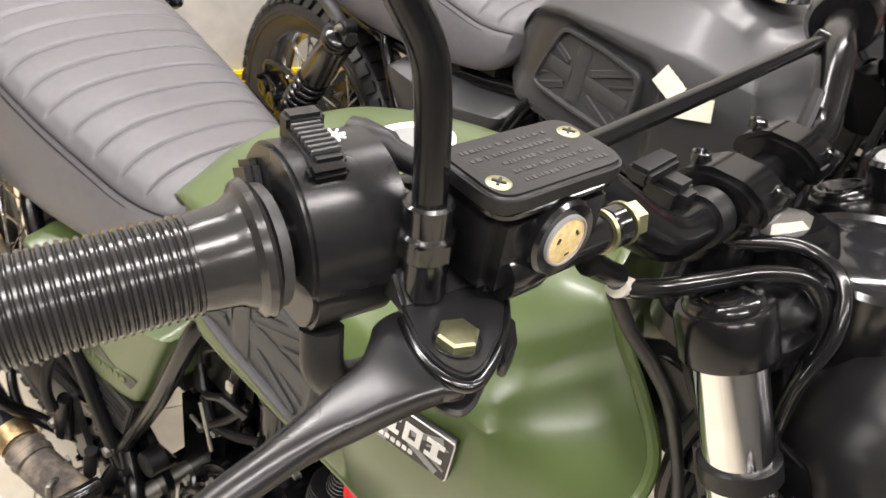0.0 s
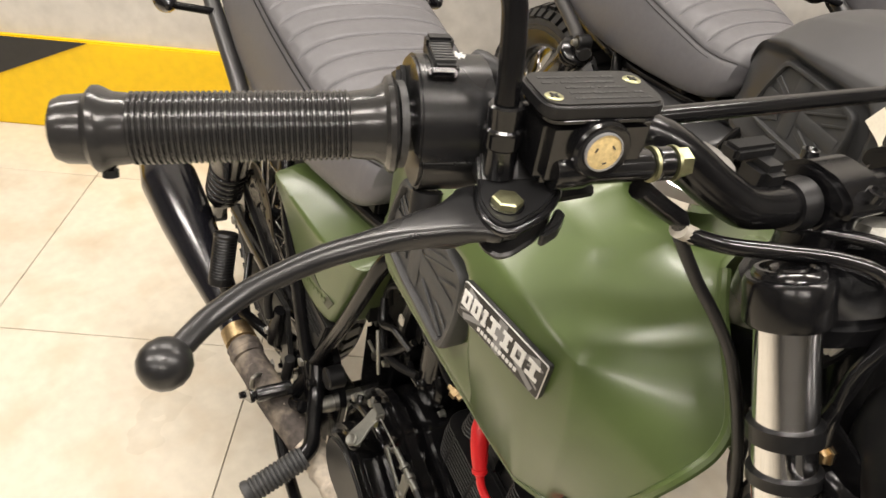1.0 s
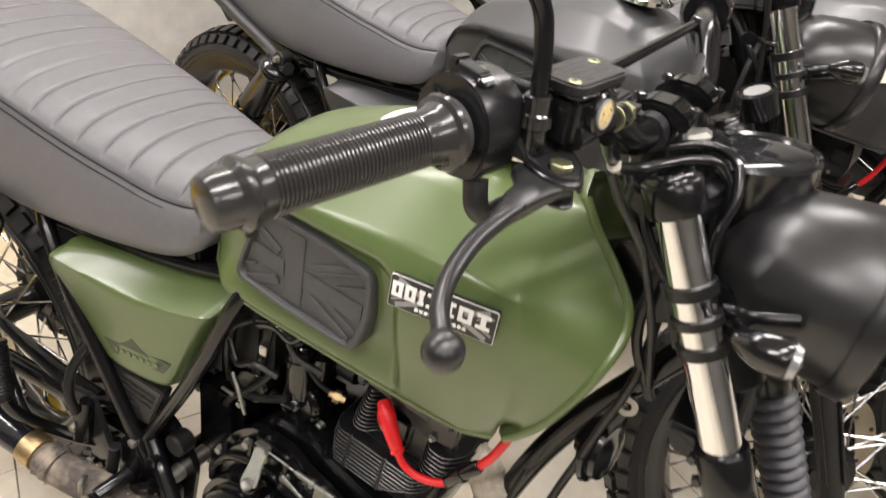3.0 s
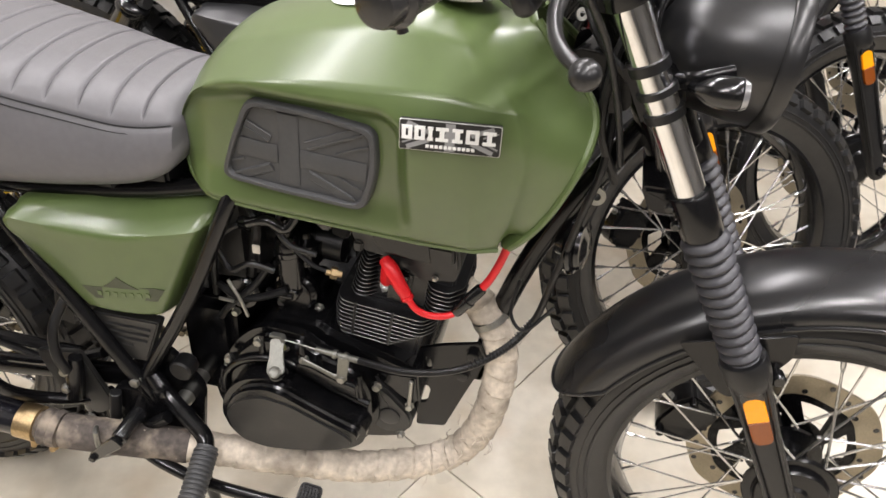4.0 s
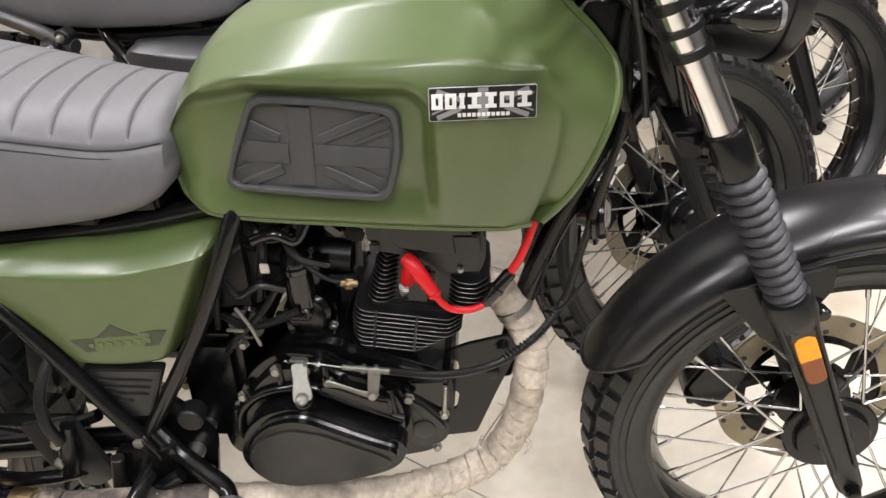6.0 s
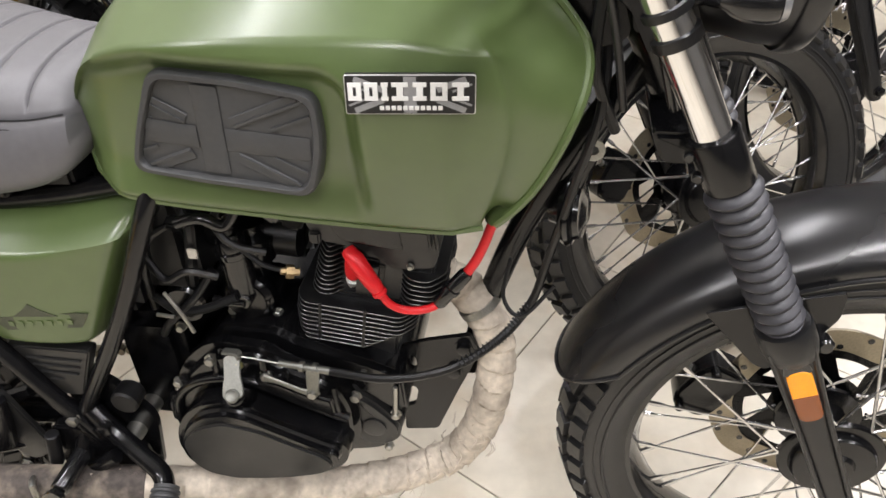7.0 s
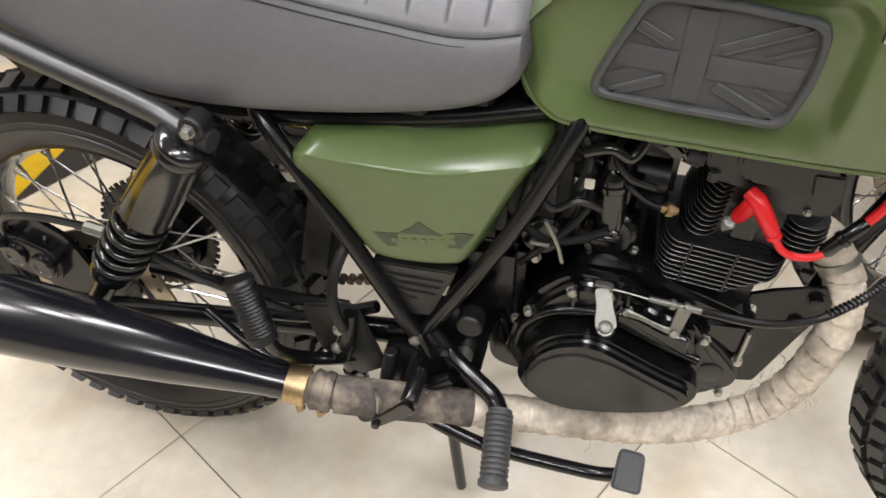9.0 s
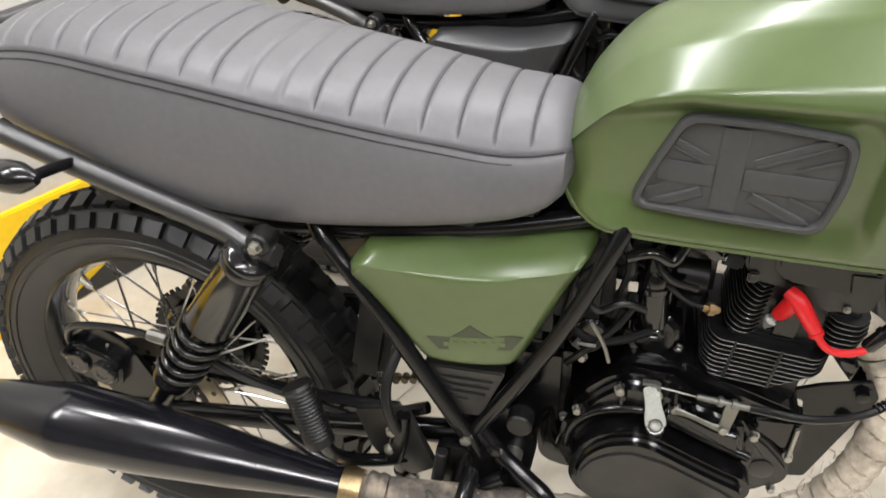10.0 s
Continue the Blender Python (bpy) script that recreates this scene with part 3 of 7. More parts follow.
def tank(parent, paint, sticker):
    bm = bmesh.new()
    steps = sorted({0.574, 0.5765, 0.582, 0.59, *np.linspace(0.6, 0.80, 36), *np.linspace(0.806, 0.87, 26), *np.linspace(0.876, NOSE, 12)})
    rings = []

    def ring(points):
        rings.append([bm.verts.new((x, -y, z)) for x, y, z in points] + [bm.verts.new((x, y, z)) for x, y, z in points[-2:0:-1]])
    for s in steps:
        line = []
        for i in range(TOP_ROW + 1):
            x = round(0.574 + (s - 0.574) * (row_end(i) - 0.574) / (NOSE - 0.574), 5)
            y, z = tank_section(x)[i]
            line.append((x, -y, z))
        ring(line)
    for u in (0.01, 0.02, 0.035, 0.055, 0.09, 0.14, 0.24, 0.37, 0.5, 0.62, 0.74, 0.82, 0.88, 0.92, 0.945, 0.965, 0.98, 0.99, 1.0):
        ring([tuple(float(v) for v in nose_point(i, u)) for i in range(TOP_ROW + 1)])
    # the hollow behind the flange, which clears the steering head
    rings.append([bm.verts.new((v.co.x - 0.006, v.co.y * 0.93, v.co.z)) for v in rings[-1]])
    rings.append([bm.verts.new((v.co.x * 0.3 + 0.66, v.co.y * 0.8, 0.1 * 0.82 + 0.9 * v.co.z)) for v in rings[-1]])
    for r0, r1 in zip(rings, rings[1:]):
        for k in range(len(r0)):
            j = (k + 1) % len(r0)
            bm.faces.new((r0[k], r0[j], r1[j], r1[k]))
    bm.faces.new(rings[0])
    bm.faces.new(rings[-1])
    bmesh.ops.recalc_face_normals(bm, faces=bm.faces)
    # even out the sheets between the ridges, which stay crisp
    first = len(steps)
    front = [v for r in rings[first + 8:first + 18] for v in r]
    above = [v for n, r in enumerate(rings[first - 9:first + 18]) for k, v in enumerate(r) if min(k, 2 * TOP_ROW - k) > RIDGE_ROW + (0 if n < 9 else 3) and (n > 10 or min(k, 2 * TOP_ROW - k) != SHOULDER_ROW)]
    for n in range(110):
        bmesh.ops.smooth_vert(bm, verts=front, factor=0.5, use_axis_x=True, use_axis_y=True, use_axis_z=True)
        if n < 40:
            bmesh.ops.smooth_vert(bm, verts=above, factor=0.5, use_axis_x=True, use_axis_y=True, use_axis_z=True)
    body = part("fuel_tank", bm, paint, parent, "painted fuel tank with knee recesses", smooth=75)
    # welded lip along the lower edge, turning up along the nose as a rolled flange
    for side in (1, -1):
        path = []
        for x in np.linspace(0.578, NOSE, 40):
            w = [p for p in tank_section(round(float(x), 5)) if p[1] < TANK_LOW(x) + 0.03]
            y, z = min(w, key=lambda p: abs(p[1] - TANK_LOW(x) - 0.0035))
            path.append((x, side * y * 0.985, TANK_LOW(x) + 0.0025))
        path += [(CORNER_X(0.697) + 0.0, -side * 0.0965, 0.6985)]
        part("lip", tube(path, 0.0035, 6, 1), paint, body, "rolled seam lip")
        edge = [(FLANGE_X(z), -side * FLANGE_Y(z), z) for z in (0.7, 0.712, 0.73, 0.75, 0.77, 0.79, 0.81, 0.825, 0.837, 0.848, 0.8586, 0.872, 0.887, 0.905, 0.925)]
        part("front_flange", tube(edge, 0.0042, 8, 4), paint, body, "rolled front flange of the tank")
    # filler cap
    part("filler_cap", lathe([(0, 0.044), (0.006, 0.044), (0.009, 0.038), (0.012, 0.034), (0.018, 0.032), (0.021, 0.026), (0.021, 0)], (0.875, 0, 0.938), (0.02, 0, 1), 32), CHROME, body, "bright round filler cap")
    if sticker == "round":
        part("sticker", lathe([(0, 0.0), (0.0015, 0.034), (0.002, 0.034), (0.003, 0)], (0.778, -0.02, 0.9285), (-0.19, -0.14, 1), 32), WHITE, body, "round white sticker")
        part("sticker_print", lathe([(0, 0.0), (0.0005, 0.019), (0.0012, 0.019), (0.0015, 0)], (0.7775, -0.0205, 0.9317), (-0.19, -0.14, 1), 24), GREY_PRINT, body)
    if sticker == "tape":
        # two strips of masking tape stuck over the badge's place
        for x0, z0, turn, w in ((0.872, 0.846, 24, 0.036), (0.908, 0.832, -18, 0.05)):
            m = Matrix.Translation((x0, -TANK_FLANK(x0) - 0.0035, z0)) @ Euler((radians(-12), radians(turn), 0)).to_matrix().to_4x4()
            bm = bmesh.new()
            top, low = [], []
            for i in range(9):
                u = i / 8 - 0.5
                bend = -0.0035 * (2 * abs(u)) ** 2.5 * (1 if u > 0 else -0.2)
                top.append([bm.verts.new(m @ Vector((w * u, bend - 0.0008, 0.012 + 0.0012 * (-1) ** i))), bm.verts.new(m @ Vector((w * u, bend, 0.012)))])
                low.append([bm.verts.new(m @ Vector((w * u, bend - 0.0008, -0.012))), bm.verts.new(m @ Vector((w * u, bend, -0.012)))])
            for i in range(8):
                bm.faces.new((top[i][0], top[i + 1][0], low[i + 1][0], low[i][0]))
                bm.faces.new((top[i][1], low[i][1], low[i + 1][1], top[i + 1][1]))
            part("masking_tape", bm, TAPE, body, "torn strip of cream masking tape")
    return body


PAD = [(0.648, 0.746), (0.664, 0.79), (0.688, 0.8435), (0.755, 0.8425), (0.827, 0.8345), (0.8275, 0.79), (0.815, 0.7405), (0.73, 0.743)]


def knee_pad(body, side):
    outline = rounded(PAD, 0.015, 5)
    cx = sum(p[0] for p in outline) / len(outline)
    cz = sum(p[1] for p in outline) / len(outline)

    def scaled(k):
        return [(cx + (x - cx) * k, cz + (z - cz) * (1 - (1 - k) * 1.5)) for x, z in outline]
    bm = bmesh.new()
    loops = [(scaled(1.0), -0.012), (scaled(1.0), 0.004), (scaled(0.99), 0.0075), (scaled(0.975), 0.009), (scaled(0.925), 0.0092), (scaled(0.912), 0.0078), (scaled(0.905), 0.003)]
    rings = [[bm.verts.new((x, -side * (TANK_SIDE(x) + d), z)) for x, z in lp] for lp, d in loops]
    n = len(outline)
    for r0, r1 in zip(rings, rings[1:]):
        for k in range(n):
            bm.faces.new((r0[k], r0[(k + 1) % n], r1[(k + 1) % n], r1[k]))
    # inner face as a strip grid that follows the tank
    mid = [bm.verts.new((cx + (v.co.x - cx) * 0.5, -side * (TANK_SIDE(cx + (v.co.x - cx) * 0.5) + 0.003), cz + (v.co.z - cz) * 0.5)) for v in rings[-1]]
    core = bm.verts.new((cx, -side * (TANK_SIDE(cx) + 0.003), cz))
    for k in range(n):
        j = (k + 1) % n
        bm.faces.new((rings[-1][k], rings[-1][j], mid[j], mid[k]))
        bm.faces.new((mid[k], mid[j], core))
    pad = part("knee_pad", bm, PAD_RUBBER, body, "dark grey rubber knee pad with raised crossed bars")
    inner = [Vector(p) for p in scaled(0.9)]

    def inside(p):
        hit = False
        for a, b in zip(inner, inner[1:] + inner[:1]):
            if (a.y > p.y) != (b.y > p.y) and p.x < (b.x - a.x) * (p.y - a.y) / (b.y - a.y) + a.x:
                hit = not hit
        return hit

    def bar(p, q, w, lift):
        bm = bmesh.new()
        p, q = Vector(p), Vector(q)
        steps = 40
        spans = [p.lerp(q, i / steps) for i in range(steps + 1)]
        ok = [s for s in spans if inside(s)]
        if len(ok) < 2:
            bm.free()
            return
        p, q = ok[0], ok[-1]
        d = (q - p).normalized()
        nrm = Vector((-d.y, d.x))
        cols = []
        for i in range(7):
            c = p.lerp(q, i / 6)
            for s, l in ((-1, 0.001), (-0.82, lift), (0.82, lift), (1, 0.001)):
                e = c + nrm * (w / 2 * s)
                cols.append(bm.verts.new((e.x, -side * (TANK_SIDE(e.x) + 0.003 + l), e.y)))
        for i in range(6):
            for k in range(3):
                bm.faces.new((cols[i * 4 + k], cols[i * 4 + k + 1], cols[i * 4 + k + 5], cols[i * 4 + k + 4]))
        bm.faces.new(cols[:4])
        bm.faces.new(cols[-4:])
        part("raised_bar", bm, PAD_RUBBER, pad)
    bx, bz = 0.7315, 0.786
    bar((bx - 0.002, 0.72), (bx + 0.002, 0.87), 0.0225, 0.0018)
    bar((0.62, bz + 0.003), (bx - 0.0125, bz), 0.0205, 0.0017)
    bar((bx + 0.0125, bz), (0.85, bz - 0.003), 0.0205, 0.0017)
    for sx, sz, lift in ((1, 1, 0), (1, -1, 0.0), (-1, 1, 0.0), (-1, -1, 0)):
        bar((bx + sx * 0.02, bz + sz * 0.0155), (bx + sx * 0.105, bz + sz * 0.054), 0.0105, 0.0018)
        bar((bx + sx * 0.022, bz + sz * 0.0135), (bx + sx * 0.105, bz + sz * 0.0505), 0.0028, 0.0030)
        bar((bx + sx * 0.052, bz + sz * 0.0125), (bx + sx * 0.115, bz + sz * 0.0395), 0.003, 0.0022)
    return pad


def tank_badge(body, side):
    """A black plate with seven silver blocks above a row of small ones, in place of its lettering."""
    m = Matrix.Translation((0.901, -side * 0.1445, 0.845)) @ Euler((radians(-4 * side), 0, radians(7 * side))).to_matrix().to_4x4()
    outline = rounded([(-0.0468, -0.0148), (0.0468, -0.0148), (0.0468, 0.0148), (-0.0468, 0.0148)], 0.002, 3)
    plate = part("tank_badge", prism(outline, -0.0012 * side, 0.003 * side, 0.0003, 1, m), BADGE, body, "black tank badge with a thin silver edge")
    part("silver_edge", prism(outline, -0.0022 * side, -0.0012 * side, 0.0003, 1, m), SILVER, plate, "thin silver edge")
    inner = rounded([(-0.0461, -0.0141), (0.0461, -0.0141), (0.0461, 0.0141), (-0.0461, 0.0141)], 0.0018, 3)
    part("panel", prism(inner, -0.0025 * side, -0.002 * side, 0, 1, m), BADGE, plate, "black panel")
    for sx in (1, -1):
        for sz in (1, -1):
            for x, z, w, long in ((0.0295, 0.0078, 0.0044, 0.022), (0.037, 0.0052, 0.0016, 0.015)):
                turn = (m @ Euler((0, radians(-22 * sx * sz), 0)).to_matrix().to_4x4()).to_3x3()
                part("grey_bar", box((long, 0.0003, w), m @ Vector((sx * x, -0.0026 * side, sz * z)), 0, turn), GREY_PRINT, plate)
    part("grey_bar", box((0.009, 0.0003, 0.027), m @ Vector((0, -0.0026 * side, 0)), 0, m.to_3x3()), GREY_PRINT, plate)
    # in place of the lettering: slotted silver blocks over a row of small ones
    blocks = ((-0.0395, 0.0098, 1), (-0.0278, 0.0098, 1), (-0.018, 0.0052, 0), (-0.0073, 0.0118, 2), (0.0068, 0.0098, 2), (0.0205, 0.0122, 1), (0.0358, 0.0122, 2))
    for x, w, slots in blocks:
        bits = [box((w, 0.0008, 0.0034), m @ Vector((x, -0.0029 * side, 0.0026 + dz)), 0.0003, m.to_3x3(), 1) for dz in (-0.0051, 0.0051)]
        if slots == 1:
            bits += [box((0.0037, 0.0008, 0.0085), m @ Vector((x + dx * (w / 2 - 0.0019), -0.00285 * side, 0.0026)), 0.0003, m.to_3x3(), 1) for dx in (-1, 1)]
        else:
            bits += [box((0.0036 if slots == 0 else 0.0046, 0.0008, 0.0085), m @ Vector((x, -0.00285 * side, 0.0026)), 0.0003, m.to_3x3(), 1)]
        part("silver_mark", join(*bits), MARK, plate)
    for i in range(11):
        part("small_mark", box((0.0032, 0.0007, 0.0034), m @ Vector((-0.0205 + i * 0.0042, -0.0028 * side, -0.0097)), 0.0003, m.to_3x3(), 1), MARK, plate)


# seat
SEAT_LOW = curve1([(-0.09, 0.82), (-0.078, 0.80), (-0.05, 0.782), (0.05, 0.752), (0.14, 0.717), (0.22, 0.697), (0.31, 0.693), (0.40, 0.697), (0.51, 0.707), (0.56, 0.72), (0.588, 0.742), (0.598, 0.765)])
SEAT_SEAM = curve1([(-0.09, 0.825), (-0.078, 0.838), (-0.04, 0.858), (0.037, 0.866), (0.17, 0.848), (0.25, 0.834), (0.32, 0.8205), (0.39, 0.807), (0.46, 0.794), (0.52, 0.783), (0.555, 0.7825), (0.588, 0.786), (0.598, 0.778)])
SEAT_TOP = curve1([(-0.09, 0.83), (-0.078, 0.86), (-0.03, 0.889), (0.05, 0.899), (0.135, 0.889), (0.251, 0.867), (0.383, 0.844), (0.509, 0.823), (0.572, 0.815), (0.59, 0.804), (0.598, 0.785)])
SEAT_HALF = curve1([(-0.09, 0.055), (-0.078, 0.092), (-0.03, 0.119), (0.1, 0.132), (0.25, 0.133), (0.33, 0.13), (0.42, 0.123), (0.5, 0.111), (0.55, 0.103), (0.578, 0.097), (0.592, 0.086), (0.598, 0.058)])
SEAT_Y = -0.012
RIB0, RIB_STEP, RIBS = 0.5535, 0.0352, 18


def seat(parent):
    bm = bmesh.new()
    xs = set(np.linspace(-0.09, 0.598, 60))
    for k in range(RIBS):
        g = RIB0 - k * RIB_STEP
        xs |= {g - 0.007, g - 0.003, g - 0.0012, g, g + 0.0012, g + 0.003, g + 0.007, g + RIB_STEP / 2}
    xs = sorted(xs)
    xs = [x for i, x in enumerate(xs) if i == 0 or x - xs[i - 1] > 0.0008]
    rings = []
    for x in xs:
        zl, zs, zt, w = SEAT_LOW(x), SEAT_SEAM(x), SEAT_TOP(x), SEAT_HALF(x)
        h, k = zs - zl, zt - zs
        near = min(abs(x - (RIB0 - i * RIB_STEP)) for i in range(RIBS))
        puff = 0.0 if x > RIB0 + 0.018 or x < RIB0 - RIBS * RIB_STEP else -0.0042 * math.exp(-(near / 0.0013) ** 2) + 0.0002 * min(1, near / 0.018)
        side = [(0, zl), (0.8 * w, zl), (0.95 * w, zl + 0.06 * h), (1.0 * w, zl + 0.3 * h), (0.99 * w, zl + 0.6 * h), (0.945 * w, zl + 0.86 * h), (0.905 * w, zs - 0.002)]
        top = [(0.89 * w, zs + 0.002), (0.80 * w, zs + 0.42 * k), (0.62 * w, zs + 0.75 * k), (0.32 * w, zs + 0.95 * k), (0, zt)]
        pts = spline(side, 3) + [np.array(p) for p in ((0.893 * w, zs - 0.0032),)] + spline(top, 4)
        half = []
        for i, (y, z) in enumerate(pts):
            inside = i > len(side) * 3 - 1
            fade = min(1.0, max(0.0, (0.87 * w - y) / 0.004)) if inside else 0
            half.append((-y, z + puff * fade))
        rings.append([bm.verts.new((x, SEAT_Y + y, z)) for y, z in half] + [bm.verts.new((x, SEAT_Y - y, z)) for y, z in half[-2:0:-1]])
    for r0, r1 in zip(rings, rings[1:]):
        for k in range(len(r0)):
            j = (k + 1) % len(r0)
            bm.faces.new((r0[k], r0[j], r1[j], r1[k]))
    bm.faces.new(rings[0])
    bm.faces.new(rings[-1])
    body = part("seat", bm, LEATHER, parent, "long dark grey vinyl seat with cross ribs", smooth=50)
    for side in (1, -1):
        for off in (0.001, 0.0085):
            line = [(x, SEAT_Y - side * (SEAT_HALF(x) * (0.906 if off < 0.005 else 0.93) + 0.0002), SEAT_SEAM(x) - off) for x in np.linspace(-0.07, 0.585, 46)]
            part("stitching", tube(line, 0.0009, 5, 1), PLASTIC, body, "dark seam thread")
    part("seat_base", prism([(-0.09, 0.80), (0.14, 0.725), (0.3, 0.702), (0.56, 0.722), (0.56, 0.700), (0.3, 0.683), (0.14, 0.7), (-0.09, 0.775)], -0.085, 0.085, 0.004), PLASTIC, body, "black plastic seat pan")
    for x in (0.30, 0.47):
        part("rubber_stop", box((0.055, 0.012, 0.016), (x, -0.094, SEAT_LOW(x) - 0.003), 0.003), RUBBER, body)
    return body


COVER_TOP, COVER_LOW = 0.716, 0.522
COVER_CREASE = curve1([(0.0, 0.955), (0.3, 0.86), (0.6, 0.80), (0.85, 0.835), (1.0, 0.87)])
COVER_REAR = curve1([(0.522, 0.45), (0.53, 0.436), (0.55, 0.424), (0.60, 0.401), (0.65, 0.376), (0.67, 0.364), (0.685, 0.366), (0.70, 0.38)])
COVER_FRONT = curve1([(0.522, 0.535), (0.53, 0.549), (0.55, 0.560), (0.60, 0.581), (0.65, 0.602), (0.685, 0.619), (0.70, 0.625), (0.712, 0.622)])


def side_cover(parent, side, paint):
    """A three-cornered side panel, domed, with a crease under its top edge."""
    bm = bmesh.new()
    rows, cols = 44, 40
    grid = []
    for i in range(rows + 1):
        row = []
        for j in range(cols + 1):
            u = j / cols
            crease = COVER_CREASE(u)
            v = crease * i / 32 if i <= 32 else crease + (1 - crease) * (i - 32) / (rows - 32)
            top_z = 0.67 + 0.02 * u
            z = COVER_LOW + (top_z - COVER_LOW) * v
            zz = COVER_LOW + (0.705 - COVER_LOW) * v
            x = COVER_REAR(zz) + (COVER_FRONT(zz) - COVER_REAR(zz)) * u
            flank = 0.13 - 0.008 * u + (0.02 - 0.022 * u) * (v / 0.86) ** 1.3
            shelf = 0.13 - 0.008 * u + (0.02 - 0.022 * u) * (crease / 0.86) ** 1.3 - 0.30 * (v - crease)
            soft = 0.0010 + 0.0024 * math.sin(math.pi * u) ** 2
            out = 0.5 * (flank + shelf - math.sqrt((flank - shelf) ** 2 + soft * soft))
            out += 0.004 * math.sin(math.pi * u)
            e = min(u, 1 - u) * (COVER_FRONT(zz) - COVER_REAR(zz))
            out -= 0.018 * max(0, 1 - e / 0.012) ** 2 + 0.004 * max(0, 1 - e / 0.04) ** 2
            e = v * 0.18
            out -= 0.014 * max(0, 1 - e / 0.01) ** 2
            row.append(bm.verts.new((x, -side * out, z)))
        grid.append(row)
    for i in range(rows):
        for j in range(cols):
            bm.faces.new((grid[i][j], grid[i][j + 1], grid[i + 1][j + 1], grid[i + 1][j]))
    rim = [*grid[0], *[r[-1] for r in grid[1:]], *grid[-1][-2::-1], *[r[0] for r in grid[-2:0:-1]]]
    back = [bm.verts.new((v.co.x * 0.985 + 0.0075, v.co.y * 0.55, v.co.z)) for v in rim]
    for k in range(len(rim)):
        j = (k + 1) % len(rim)
        bm.faces.new((rim[k], rim[j], back[j], back[k]))
    cover = part("side_cover", bm, paint, parent, "painted three-cornered side cover", smooth=48)
    # dark printed emblem: a peak over a ribbon
    y = -side * 0.1405
    if paint is BLACK_TANK:
        ring = []
        for k in range(37):
            a = 2 * math.pi * k / 36
            x, z = 0.492 + 0.038 * math.cos(a), 0.602 + 0.028 * math.sin(a)
            ring.append((x, -side * 0.1535, z))
        part("ring_emblem", tube(ring, 0.0013, 6, 1), WHITE, cover, "white oval ring emblem")
        for i in range(7):
            part("emblem_mark", box((0.006, 0.0012, 0.009), (0.466 + i * 0.0088, -side * 0.1535, 0.602), 0), WHITE, cover, "white emblem mark")
        return cover

    def on(x, z):
        v = (z - COVER_LOW) / (0.68 - COVER_LOW)
        zz = COVER_LOW + (0.705 - COVER_LOW) * v
        u = (x - COVER_REAR(zz)) / (COVER_FRONT(zz) - COVER_REAR(zz))
        return -side * (0.13 - 0.008 * u + (0.02 - 0.022 * u) * (v / 0.86) ** 1.3 + 0.004 * math.sin(math.pi * u) + 0.0008)

    def flat(points, mat, name):
        b = bmesh.new()
        b.faces.new([b.verts.new((x, on(x, z), z)) for x, z in points])
        f = bmesh.ops.extrude_face_region(b, geom=b.faces[:])
        bmesh.ops.translate(b, vec=(0, side * 0.0016, 0), verts=[q for q in f["geom"] if isinstance(q, bmesh.types.BMVert)])
        return part(name, b, mat, cover, "dark printed ribbon emblem", smooth=0)
    flat([(0.448, 0.566), (0.462, 0.548), (0.543, 0.555), (0.555, 0.574), (0.543, 0.576), (0.462, 0.567)], DECAL, "printed_ribbon")
    flat([(0.476, 0.569), (0.488, 0.578), (0.498, 0.588), (0.509, 0.579), (0.523, 0.571)], DECAL, "printed_peak")
    for i in range(7):
        x = 0.4705 + i * 0.0105
        z = 0.5585 + (x - 0.47) * 0.075
        part("emblem_mark", box((0.0058, 0.0005, 0.0062), (x, on(x, z) - side * 0.0003, z), 0), paint, cover)
    return cover


def flap(parent, side):
    outline = rounded([(0.436, 0.513), (0.536, 0.515), (0.506, 0.442), (0.476, 0.44)], 0.006, 3)
    ob = part("lower_flap", prism(outline, -side * 0.123, -side * 0.105, 0.002), COVER, parent, "grey plastic flap with ribs")
    for z, x0, x1 in ((0.4995, 0.458, 0.522), (0.489, 0.462, 0.518), (0.4785, 0.468, 0.513), (0.468, 0.475, 0.492)):
        part("rib", box((x1 - x0, 0.003, 0.003), ((x0 + x1) / 2, -side * 0.1242, z), 0.001), COVER, ob)
    return ob


